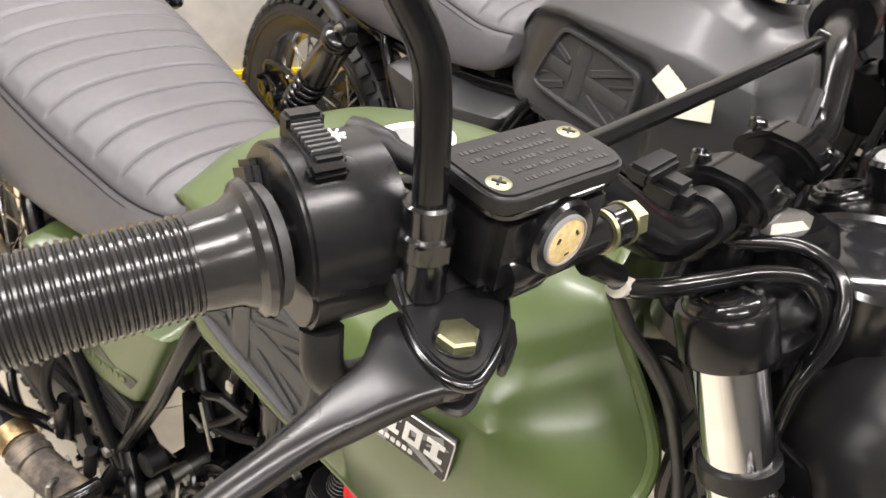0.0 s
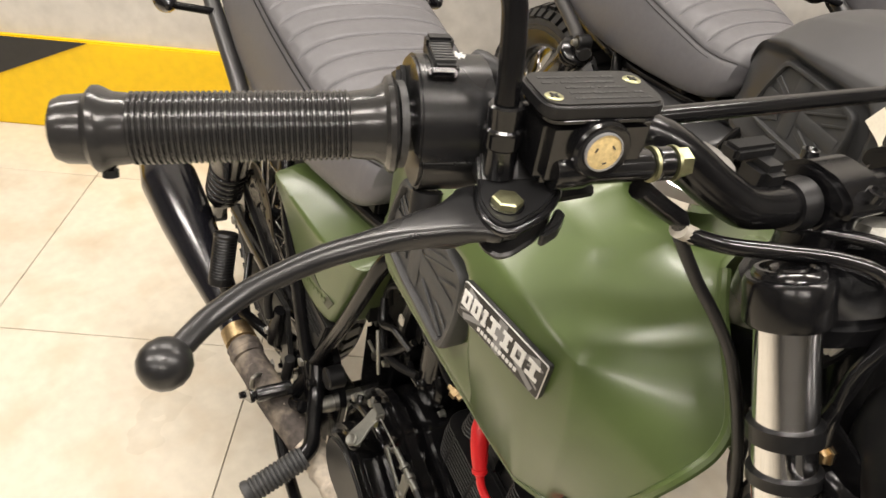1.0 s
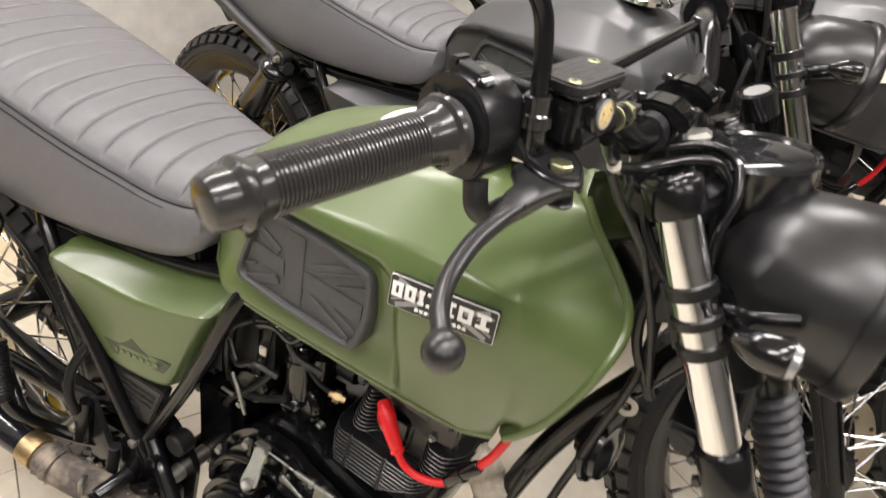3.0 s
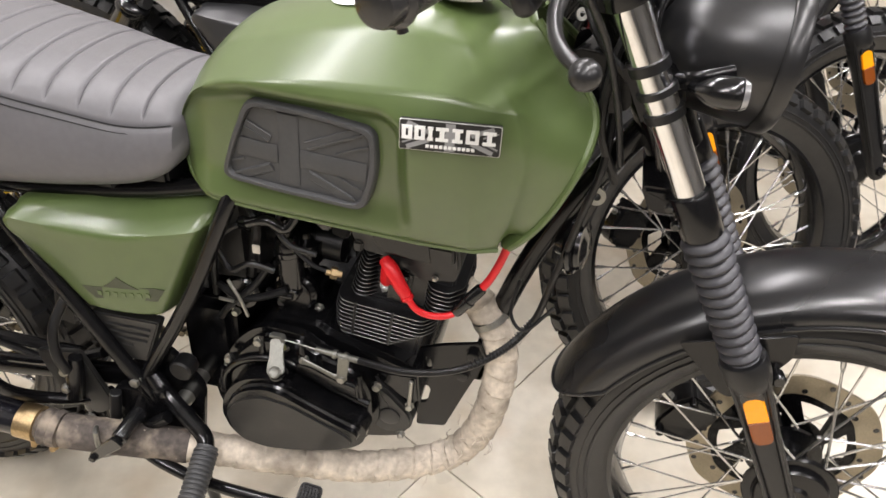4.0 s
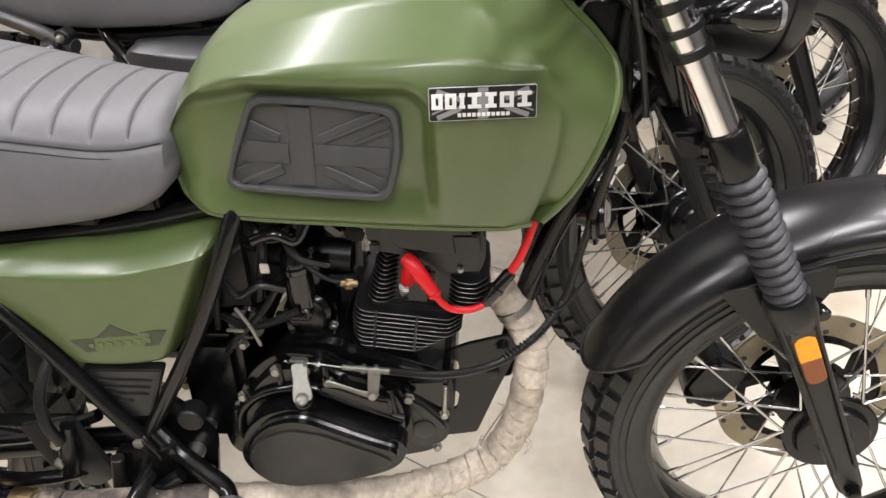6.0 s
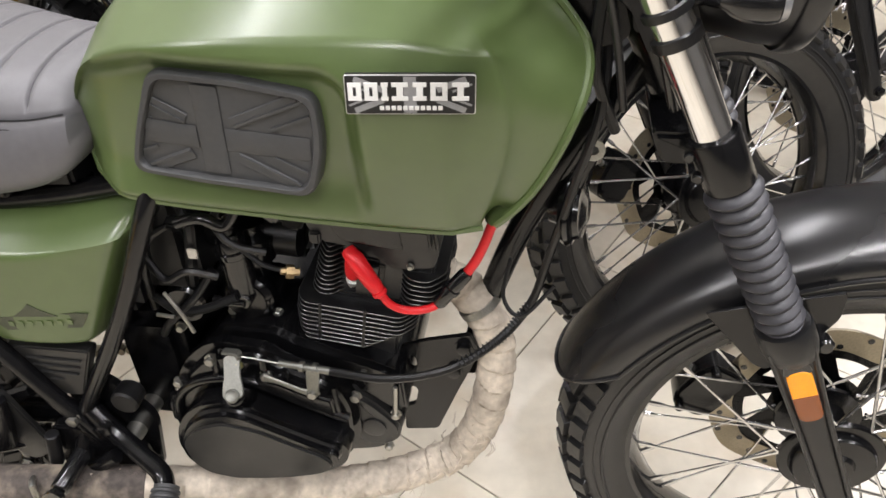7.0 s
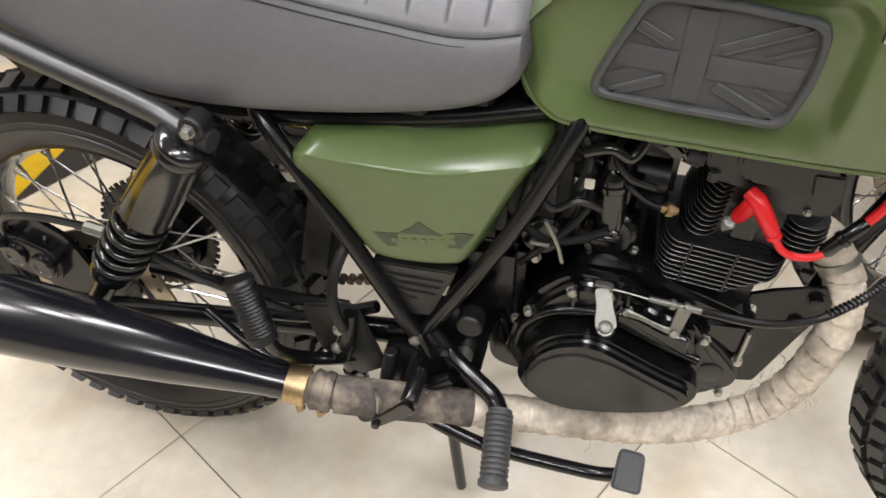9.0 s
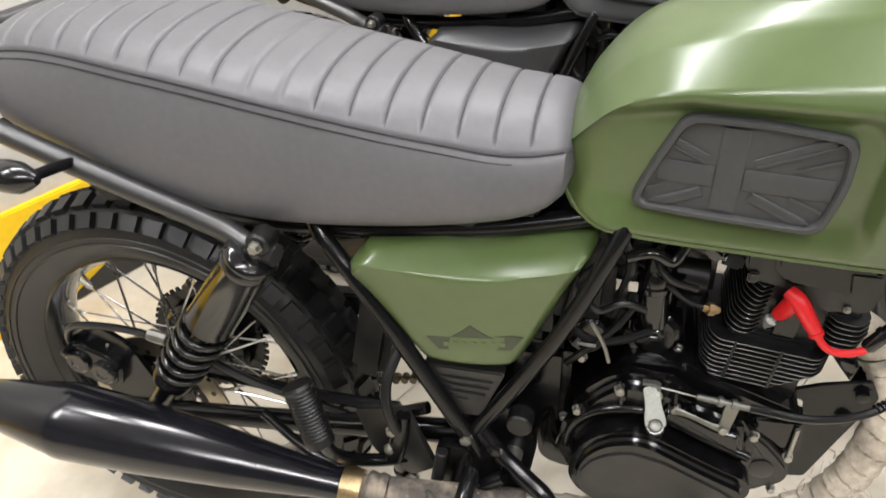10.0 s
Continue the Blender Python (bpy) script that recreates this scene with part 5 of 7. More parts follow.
def brake_linkage(parent):
    root = part("brake_linkage", lathe([(-0.05, 0.0), (-0.05, 0.0105), (-0.002, 0.0105), (0.0, 0.009), (0.001, 0.0055), (0.005, 0.0055), (0.005, 0)], (0.5017, -0.205, 0.3783), (0, -1, 0), 20), GLOSS, parent, "black rear brake pivot with its arm")
    a, b = Vector((0.5017, -0.205, 0.3783)), Vector((0.4639, -0.205, 0.3417))
    d = (b - a).normalized()
    side = Vector((0, 1, 0)).cross(d).normalized()
    m = Matrix((d, Vector((0, 1, 0)), side)).transposed().to_4x4()
    part("arm", prism(rounded([(-0.008, -0.008), (0.0, -0.0095), ((b - a).length + 0.006, -0.006), ((b - a).length + 0.006, 0.006), (0.0, 0.0095), (-0.008, 0.008)], 0.005, 4), -0.003, 0.003, 0.001, 1, Matrix.Translation(a + Vector((0, -0.006, 0))) @ m), GLOSS, root, "black brake arm")
    part("clevis", rod(b + Vector((0, -0.014, 0)), b + Vector((0, 0.01, 0)), 0.005, 12), SATIN, root)
    part("push_rod", tube([tuple(b + Vector((0, 0.004, 0))), tuple(b + Vector((-0.004, 0.012, 0.03))), (0.4114, -0.125, 0.2998)], 0.0035, 8, 4), STEEL, root, "steel push rod")
    cyl = part("rear_master_cylinder", lathe([(0, 0.0), (0.0, 0.010), (0.006, 0.0135), (0.02, 0.0135), (0.021, 0.0155), (0.03, 0.0155), (0.031, 0.013), (0.07, 0.012), (0.074, 0.008), (0.074, 0)], (0.4114, -0.125, 0.2998), (-0.0203, 0.0, 0.0804), 20), GLOSS, root, "black rear brake cylinder")
    for h in (0.022, 0.05):
        part("flange_bolt", hexbolt(Vector((0.4114, -0.125, 0.2998)).lerp(Vector((0.3911, -0.125, 0.3802)), h / 0.07) + Vector((0.004, -0.014, 0)), (0, -1, 0), 0.0045, 0.005), SATIN, cyl)


def exhaust(parent):
    path = [(0.885, -0.012, 0.572), (0.915, -0.003, 0.556), (0.943, -0.005, 0.525), (0.963, -0.018, 0.48), (0.962, -0.027, 0.42), (0.948, -0.028, 0.35), (0.918, -0.03, 0.295), (0.865, -0.052, 0.276),
            (0.79, -0.085, 0.28), (0.70, -0.112, 0.296), (0.60, -0.14, 0.318), (0.49, -0.172, 0.34), (0.405, -0.1885, 0.348)]
    pts = spline(path, 28)
    bm = bmesh.new()
    # overlapping turns of tape
    rng = random.Random(4)
    sides, rings, side = 20, [], None
    length = 0.0
    for i, p in enumerate(pts):
        if i:
            length += float(np.linalg.norm(p - pts[i - 1]))
        d = Vector(pts[min(i + 1, len(pts) - 1)] - pts[max(i - 1, 0)]).normalized()
        side = d.orthogonal().normalized() if side is None else side
        side = (side - d * side.dot(d)).normalized()
        up = d.cross(side)
        ring = []
        for k in range(sides):
            a = 2 * math.pi * k / sides
            turn = (length / 0.027 + k / sides) % 1.0
            r = 0.0202 + 0.003 * turn ** 0.7 + 0.0005 * rng.uniform(-1, 1)
            ring.append(bm.verts.new(Vector(p) + r * (math.cos(a) * side + math.sin(a) * up)))
        rings.append(ring)
    cut = int(len(rings) * 0.74)
    for r0, r1 in zip(rings, rings[1:]):
        for k in range(sides):
            bm.faces.new((r0[k], r0[(k + 1) % sides], r1[(k + 1) % sides], r1[k]))
    bm.faces.new(rings[0])
    bm.faces.new(rings[-1])
    pipe = part("exhaust", bm, WRAP, parent, "header pipe bound in frayed beige tape", smooth=28)
    dark = bmesh.new()
    add_tube(dark, [tuple(p) for p in pts[int(len(pts) * 0.86):]], 0.0236, 18, 1)
    part("scorched_wrap", dark, WRAP_DARK, pipe, "scorched dark end of the pipe tape")
    bm = bmesh.new()
    for i in range(90):
        k = rng.choice([int(len(pts) * 0.5), int(len(pts) * 0.42), int(len(pts) * 0.56), int(len(pts) * 0.46), rng.randrange(len(pts) // 4, int(len(pts) * 0.75))])
        p = Vector(pts[k]) + Vector((rng.uniform(-0.02, 0.02), 0, 0))
        a = rng.uniform(0, 6.28)
        d = Vector((rng.uniform(-0.4, 0.4), math.cos(a), math.sin(a))).normalized()
        add_tube(bm, [p + d * 0.019, p + d * 0.028 + Vector((0.003, 0, 0)), p + d * rng.uniform(0.03, 0.042) + Vector((rng.uniform(-0.008, 0.008), 0, -0.004))], 0.0006, 4, 2)
    tagged(part("frayed_thread", bm, WRAP, pipe, "loose frayed threads of the tape"), kind="stuff")
    d = Vector((0.035, 0.013, -0.022)).normalized()
    for i in (52,):
        p = Vector(pts[i])
        q = Vector(pts[i + 4]) - p
        if i:
            part("clamp", lathe([(0, 0.0245), (0.009, 0.0245)], p, q, 24), STEEL, pipe, "steel band clamp")
    axis = Vector((-0.605, -0.0577, 0.109)).normalized()
    start = Vector((0.405, -0.1885, 0.348))
    part("joint_ring", lathe([(0.035, 0.0205), (0.035, 0.0242), (0.06, 0.0242), (0.06, 0.02)], start, axis, 28), BRASS, pipe, "tarnished brass-coloured ring clamp")
    part("inner_pipe", lathe([(-0.02, 0.019), (0.045, 0.019)], start, axis, 24), WRAP_DARK, pipe)
    part("worn_collar", lathe([(0.003, 0.019), (0.004, 0.0245), (0.013, 0.0262), (0.016, 0.0238), (0.026, 0.0258), (0.029, 0.0235), (0.031, 0.019)], start, axis, 24), WRAP_DARK, pipe, "scorched worn pipe collar")
    for h, y in ((0.046, 0), (0.02, 0)):
        p = start + axis * h + Vector((0, -0.006, -0.026))
        part("clamp_screw", join(rod(p, p + Vector((0, -0.004, -0.012)), 0.004, 8), rod(p + Vector((0.006, 0, -0.008)), p + Vector((-0.006, 0, -0.009)), 0.003, 8)), BRASS, pipe)
    muffler = part("muffler", lathe([(0.04, 0.0), (0.04, 0.021), (0.09, 0.0225), (0.2, 0.035), (0.31, 0.0445), (0.405, 0.0488), (0.416, 0.0488), (0.424, 0.047), (0.535, 0.027), (0.538, 0.025), (0.535, 0.0235), (0.48, 0.022), (0.48, 0)], start, axis, 48), MUFFLER, pipe, "black cone-shaped muffler with a reverse cone tip")
    return pipe


def handlebar(parent):
    """The bar, with the right-hand controls set out along its own axes."""
    bar_path = [(0.912, 0.374, 1.0355), (0.9435, 0.2685, 1.042), (0.962, 0.19, 1.0445), (0.976, 0.15, 1.04), (0.99, 0.115, 1.018), (0.996, 0.09, 1.007), (0.996, 0.04, 1.005), (0.996, 0, 1.005)]
    full = [(x, -y, z) for x, y, z in bar_path] + [p for p in bar_path[-2::-1]]
    bar = part("handlebar", tube(full, 0.0112, 14, 5), SATIN, parent, "black handlebar with a cross brace")
    part("cross_brace", rod((0.961, -0.165, 1.044), (0.961, 0.165, 1.044), 0.0047, 14), SATIN, bar, "black cross brace")
    for s in (1, -1):
        part("brace_clamp", rod((0.956, -s * 0.158, 1.044), (0.982, -s * 0.158, 1.041), 0.008, 12), SATIN, bar)
    X = Vector((-0.233, -0.971, -0.03)).normalized()
    Z = (Vector((0, 0, 1)) - X * X.z).normalized()
    Y = Z.cross(X)
    H = Matrix.Translation((0.9435, -0.2685, 1.042)) @ Matrix((X, Y, Z)).transposed().to_4x4()

    def put(name, bm, mat, owner, label="", smooth=38):
        bmesh.ops.transform(bm, matrix=H, verts=bm.verts)
        return part(name, bm, mat, owner, label, smooth)
    # grip: ribs between two plain collars; the bar's end sweeps back a little more
    ga = (1.0, -0.045, -0.05)
    prof = [(0.0, 0.011), (0.0, 0.0192), (0.0015, 0.0204), (0.0035, 0.0196), (0.005, 0.0168), (0.009, 0.0146), (0.0165, 0.0139)]
    n = 38
    for i in range(n):
        x = 0.0185 + i * 0.00222
        prof += [(x, 0.0133), (x + 0.0006, 0.0142), (x + 0.0014, 0.0142), (x + 0.002, 0.0133)]
    x = 0.0185 + n * 0.00222
    prof += [(x + 0.001, 0.0138), (x + 0.0055, 0.0142), (x + 0.0085, 0.0158), (x + 0.0105, 0.0167), (x + 0.0125, 0.0167), (x + 0.014, 0.0152), (x + 0.0155, 0.0136), (x + 0.0235, 0.0131), (x + 0.0268, 0.0116), (x + 0.0284, 0.008), (x + 0.0284, 0)]
    grip = put("grip", lathe(prof, (0, 0, 0), ga, 44), GRIP_RUBBER, bar, "glossy dark rubber throttle grip with fine ribs", 30)
    put("grip_lug", lathe([(0, 0.0032), (0.003, 0.0032), (0.0035, 0.002)], Vector(ga).normalized() * (x + 0.009) + Vector((0, 0.005, -0.0152)), (0, 0.3, -1), 12), GRIP_RUBBER, grip)
    put("throttle_tube", lathe([(-0.003, 0.0), (-0.003, 0.018), (0.0, 0.018), (0, 0)], (0, 0, 0), (1, 0, 0), 28), LETTERING, grip, "dark throttle tube edge")
    # switch housing
    along = Matrix(((0, 1, 0, 0), (1, 0, 0, 0), (0, 0, 1, 0), (0, 0, 0, 1)))
    dome = [(-0.002 + 0.0262 * math.cos(q), 0.001 + 0.0275 * math.sin(q)) for q in np.linspace(-0.18, math.pi + 0.18, 40)]
    sw = put("switch_housing", prism([(float(y), float(z)) for y, z in dome], -0.0365, -0.0058, 0.0012, 2, along), HOUSING, bar, "black plastic switch housing")
    lower = rounded([(-0.0215, -0.0042), (0.0222, -0.0042), (0.0205, -0.016), (0.014, -0.0245), (-0.006, -0.027), (-0.018, -0.019)], 0.006, 4)
    put("lower_half", prism(lower, -0.0345, -0.0075, 0.0014, 2, along), HOUSING, sw, "black lower half of the switch housing")
    put("joint", prism([(y * 0.96, z) for y, z in ((-0.022, -0.005), (0.0225, -0.005), (0.0225, -0.0025), (-0.022, -0.0025))], -0.035, -0.007, 0, 1, along), BADGE, sw, "dark joint between the halves")
    slider = put("slider", box((0.010, 0.021, 0.005), (-0.017, -0.002, 0.0282), 0.0012, Euler((radians(-6), 0, 0)).to_matrix()), PLASTIC, sw, "ribbed sliding light switch")
    put("slider_block", box((0.0115, 0.0065, 0.009), (-0.0178, -0.0118, 0.0295), 0.0012), PLASTIC, slider)
    put("slider_block", box((0.0115, 0.005, 0.006), (-0.0152, 0.0092, 0.0262), 0.0012, Euler((radians(-20), 0, 0)).to_matrix()), GLOSS, slider)
    for i in range(7):
        y = -0.0078 + i * 0.0021
        put("slider_rib", box((0.0088, 0.0009, 0.0018), (-0.017, y, 0.0311 - 0.105 * (y + 0.002)), 0.0002, Euler((radians(-6), 0, 0)).to_matrix(), 1), SLIDER_RIB, slider)
    for i in range(8):
        a = 2 * math.pi * i / 8
        put("sun_symbol", box((0.0008, 0.0019, 0.0008), (-0.0243 + 0.0026 * math.sin(a), -0.005 + 0.0026 * math.cos(a), 0.0286), 0, Euler((0, 0, -a)).to_matrix()), WHITE, sw, "white light symbol")
    put("sun_symbol", lathe([(0, 0.0013), (0.0009, 0.0013)], (-0.0243, -0.005, 0.0282), (0, 0, 1), 10), WHITE, sw)
    put("kill_switch", box((0.006, 0.014, 0.016), (-0.0045, -0.0155, 0.010), 0.002, Euler((radians(30), 0, 0)).to_matrix()), PLASTIC, sw, "black switch edge")
    put("cable_elbow", tube([(-0.014, 0.014, -0.024), (-0.013, 0.0175, -0.036), (-0.016, 0.019, -0.042), (-0.024, 0.02, -0.044), (-0.033, 0.022, -0.040)], [0.0068, 0.0068, 0.0064, 0.0055, 0.005], 12), PLASTIC, sw, "black throttle cable elbow")
    put("throttle_cable", tube([(-0.032, 0.0218, -0.041), (-0.045, 0.023, -0.034), (-0.06, 0.02, -0.026), (-0.09, 0.012, -0.026)], 0.0034, 8), RUBBER, sw)
    put("cable_sleeve", lathe([(0, 0.005), (0.004, 0.006), (0.014, 0.006), (0.016, 0.0045), (0.038, 0.0032), (0.042, 0.0032)], (-0.036, -0.018, 0.0215), (-0.55, 0.8, -0.15), 14), PLASTIC, sw, "black cable adjuster sleeve")
    put("bright_rod", tube([(-0.036, -0.004, 0.0165), (-0.043, 0.01, 0.0125), (-0.05, 0.024, 0.009)], 0.0019, 8, 2), CHROME, sw, "bright cable end")
    # master cylinder and reservoir, turned a little from the bar
    T = Matrix.Translation((-0.0706, 0.0272, 0.0036)) @ Euler((0, 0, radians(5))).to_matrix().to_4x4()

    def put2(name, bm, mat, owner, label="", smooth=38):
        bmesh.ops.transform(bm, matrix=T, verts=bm.verts)
        return put(name, bm, mat, owner, label, smooth)
    res = put2("brake_reservoir", box((0.047, 0.0275, 0.0285), (0, 0.0, 0.0062), 0.0035, None, 4), GLOSS, bar, "black brake fluid reservoir with a screwed lid")
    put2("lid", prism(rounded([(-0.0262, -0.0152), (0.0262, -0.0152), (0.0262, 0.0152), (-0.0262, 0.0152)], 0.0085, 5), 0.0212, 0.0278, 0.0014, 3, Matrix(((1, 0, 0, 0), (0, 0, 1, 0), (0, 1, 0, 0), (0, 0, 0, 1)))), PLASTIC, res, "black lid with unreadable raised lettering")
    put2("lid_gasket", prism(rounded([(-0.0245, -0.0145), (0.0245, -0.0145), (0.0245, 0.0145), (-0.0245, 0.0145)], 0.0078, 5), 0.0194, 0.0214, 0.0004, 1, Matrix(((1, 0, 0, 0), (0, 0, 1, 0), (0, 1, 0, 0), (0, 0, 0, 1)))), GLOSS, res)
    for px, py in ((0.0205, 0.0075), (-0.0197, -0.0052)):
        scr = put2("lid_screw", lathe([(0, 0.0037), (0.0006, 0.0037), (0.0009, 0.0033), (0.0009, 0)], (px, py, 0.0274), (0, 0, 1), 18), YELLOW_ZINC, res, "yellow-plated cross-head screw")
        put2("screw_slot", join(box((0.004, 0.0009, 0.0004), (px, py, 0.0284), 0, Euler((0, 0, 0.6)).to_matrix()), box((0.004, 0.0009, 0.0004), (px, py, 0.0285), 0, Euler((0, 0, 2.17)).to_matrix())), BADGE, scr)
    rng = random.Random(7)
    for row in range(5):
        y = 0.0095 - row * 0.0045
        x = 0.0125 if row < 3 else 0.0205
        end = -0.0205 if row < 2 else -0.0125
        while x > end:
            w = rng.uniform(0.0006, 0.0019)
            put2("raised_mark", box((w, rng.uniform(0.0012, 0.0018), 0.0003), (x - w / 2, y, 0.02785), 0), LETTERING, res, "", 0)
            x -= w + rng.choice((0.0005, 0.0005, 0.0006, 0.0018))
    put2("sight_bezel", lathe([(0, 0.0122), (0.006, 0.0122), (0.0072, 0.0112), (0.0068, 0.0095), (0.0058, 0.0)], (0, 0.0112, 0.0092), (0, 1, 0.05), 28), GLOSS, res, "round black bezel")
    put2("sight_ring", lathe([(0.005, 0.0081), (0.0066, 0.0081), (0.0068, 0.0075), (0.0058, 0.0073)], (0, 0.0125, 0.0092), (0, 1, 0.05), 28, True), GREY_PRINT, res, "pale ring of the sight glass")
    put2("sight_glass", lathe([(0.0055, 0.0075), (0.0062, 0.0074), (0.0067, 0.005), (0.0068, 0)], (0, 0.0125, 0.0092), (0, 1, 0.05), 24), SIGHT, res, "amber fluid sight glass")
    for a in (0.4, 2.5, 4.5):
        c = Vector((0.0042 * math.cos(a), 0.0192, 0.0092 + 0.0042 * math.sin(a)))
        put2("sight_mark", box((0.0007, 0.0006, 0.0018), c, 0, Euler((0, -a, 0)).to_matrix()), BADGE, res)
    mc = put2("master_cylinder", lathe([(0, 0.0078), (0.002, 0.0082), (0.012, 0.0082), (0.016, 0.0068), (0.0433, 0.0068), (0.0452, 0.006)], (0.016, 0.0098, -0.0028), (-1, 0.0, 0.0), 20), GLOSS, bar, "black master cylinder under the reservoir")
    put2("washer", lathe([(0, 0.0076), (0.0016, 0.0076)], (-0.0292, 0.0098, -0.0028), (-1, 0, 0), 20), YELLOW_ZINC, mc, "yellow-plated washer")
    put2("banjo", lathe([(0, 0.006), (0.0015, 0.0072), (0.007, 0.0072), (0.0085, 0.006)], (-0.031, 0.0098, -0.0028), (-1, 0, 0), 20), GLOSS, mc)
    put2("washer", lathe([(0, 0.0076), (0.0016, 0.0076)], (-0.0395, 0.0098, -0.0028), (-1, 0, 0), 20), YELLOW_ZINC, mc, "yellow-plated washer")
    put2("banjo_bolt", lathe([(0, 0.0064), (0.006, 0.0064), (0.007, 0.005)], (-0.0413, 0.0098, -0.0028), (-1, 0, 0), 6), YELLOW_ZINC, mc, "yellow-plated banjo bolt")
    # lever bracket, pivot bolt and lever
    flat_on = Matrix(((1, 0, 0, 0), (0, 0, 1, 0), (0, -1, 0, 0), (0, 0, 0, 1)))
    shape = rounded([(-0.0305, 0.024), (-0.029, 0.033), (-0.026, 0.0455), (-0.0272, 0.056), (-0.031, 0.0617), (-0.037, 0.0607), (-0.0504, 0.0512), (-0.0598, 0.040), (-0.0645, 0.031), (-0.060, 0.024)], 0.003, 3)
    br = put("lever_bracket", prism(shape, 0.0, 0.0035, 0.0008, 2, Matrix.Translation((0, 0, -0.0077)) @ flat_on), CASTING, bar, "satin black lever bracket with a bright worn edge")
    put("bracket_rim", tube([(-0.0292, 0.033, -0.0108), (-0.0262, 0.0455, -0.011), (-0.027, 0.056, -0.011), (-0.031, 0.062, -0.011), (-0.0372, 0.061, -0.011), (-0.0505, 0.0516, -0.011), (-0.0602, 0.040, -0.011), (-0.0648, 0.031, -0.011)], 0.0019, 10, 5), GLOSS, br, "rounded lower lip of the bracket")
    put("bracket_floor", prism(shape, 0.0, 0.003, 0.001, 1, Matrix.Translation((0, 0, -0.0225)) @ flat_on), CASTING, br)
    put("bracket_block", prism([(0.008, -0.0115), (0.0318, -0.0112), (0.0318, -0.0072), (0.0235, 0.0008), (0.008, 0.004)], -0.0605, -0.0295, 0.0012, 2, along), CASTING, br)
    put("bracket_arm", prism(rounded([(-0.0635, 0.036), (-0.056, 0.047), (-0.050, 0.0532), (-0.0515, 0.0555), (-0.060, 0.0495), (-0.0665, 0.040)], 0.002, 3), 0.0, 0.007, 0.0012, 2, Matrix.Translation((0, 0, -0.018)) @ flat_on), CASTING, br, "black stop behind the lever")
    put("pivot_bolt", lathe([(0, 0.0062), (0.0026, 0.0062), (0.0032, 0.0054), (0.0032, 0)], (-0.0357, 0.0495, -0.0072), (0, 0, 1), 6), YELLOW_ZINC, br, "yellow-plated hexagon pivot bolt")
    put("bolt_flange", lathe([(0, 0.0068), (0.0006, 0.0068), (0.0007, 0.006)], (-0.0357, 0.0495, -0.0077), (0, 0, 1), 24), GLOSS, br)
    # a flat forged root that narrows into a round blade
    path = [(-0.014, 0.0505, -0.0165), (0.0, 0.0508, -0.0175), (0.0155, 0.0525, -0.0195), (0.0374, 0.0582, -0.0238), (0.0584, 0.0668, -0.0283), (0.0723, 0.0765, -0.0315), (0.079, 0.084, -0.033), (0.084, 0.0905, -0.0345)]
    widths = [0.0072, 0.0064, 0.0054, 0.0047, 0.0044, 0.0042, 0.0042, 0.0042]
    d = Vector((0.0075, 0.0062, -0.0017)).normalized()
    stations = [(-0.0405, 0.056, -0.0148, 0.004, 0.003), (-0.0375, 0.0525, -0.0148, 0.0088, 0.0042), (-0.0335, 0.0455, -0.0147, 0.0160, 0.0036), (-0.029, 0.0447, -0.0147, 0.0168, 0.0035), (-0.0235, 0.0467, -0.0148, 0.0143, 0.0035),
                (-0.0134, 0.0498, -0.0155, 0.0096, 0.0042), (-0.0026, 0.0511, -0.017, 0.0076, 0.0044), (0.008, 0.0526, -0.0188, 0.0059, 0.0045), (0.0195, 0.0548, -0.0205, 0.0052, 0.0045), (0.0374, 0.0585, -0.0238, 0.0047, 0.0045),
                (0.0584, 0.0668, -0.0283, 0.0044, 0.0043), (0.0723, 0.0765, -0.0315, 0.0043, 0.0042), (0.079, 0.084, -0.033, 0.0042, 0.0042), (0.084, 0.0905, -0.0345, 0.0042, 0.0042)]
    line = spline(stations, 5)
    bm = bmesh.new()
    rings = []
    for k, (x, y, z, w, h) in enumerate(line):
        p, q = line[max(0, k - 1)], line[min(len(line) - 1, k + 1)]
        t = Vector((q[0] - p[0], q[1] - p[1], 0)).normalized()
        power = 0.4 if x < 0.0 else min(1.0, 0.4 + x * 30)
        rings.append([bm.verts.new((x - t.y * w * math.copysign(abs(math.cos(a)) ** power, math.cos(a)), y + t.x * w * math.copysign(abs(math.cos(a)) ** power, math.cos(a)), z + h * math.copysign(abs(math.sin(a)) ** power, math.sin(a))))
                      for a in (2 * math.pi * n / 20 + 0.02 for n in range(20))])
    for r0, r1 in zip(rings, rings[1:]):
        for k in range(20):
            bm.faces.new((r0[k], r0[(k + 1) % 20], r1[(k + 1) % 20], r1[k]))
    bm.faces.new(rings[0])
    bm.faces.new(rings[-1])
    bmesh.ops.recalc_face_normals(bm, faces=bm.faces)
    put("brake_lever", join(bm, lathe([(-0.0088, 0.0), (-0.0082, 0.0034), (-0.0063, 0.0063), (-0.0034, 0.0082), (0, 0.0088), (0.0034, 0.0082), (0.0063, 0.0063), (0.0082, 0.0034), (0.0088, 0)], (0.0868, 0.0938, -0.0351), d, 24)), CASTING, bar, "black brake lever with a ball end", 50)
    # mirror stem
    stem = put("mirror_stem", tube([(-0.0375, 0.0275, 0.005), (-0.0365, 0.0262, 0.03), (-0.0355, 0.0238, 0.05), (-0.0335, 0.0212, 0.0635), (-0.0265, 0.017, 0.077), (-0.009, 0.006, 0.11), (0.014, -0.008, 0.155)], 0.0049, 16, 5), SATIN, bar, "black bent mirror stem")
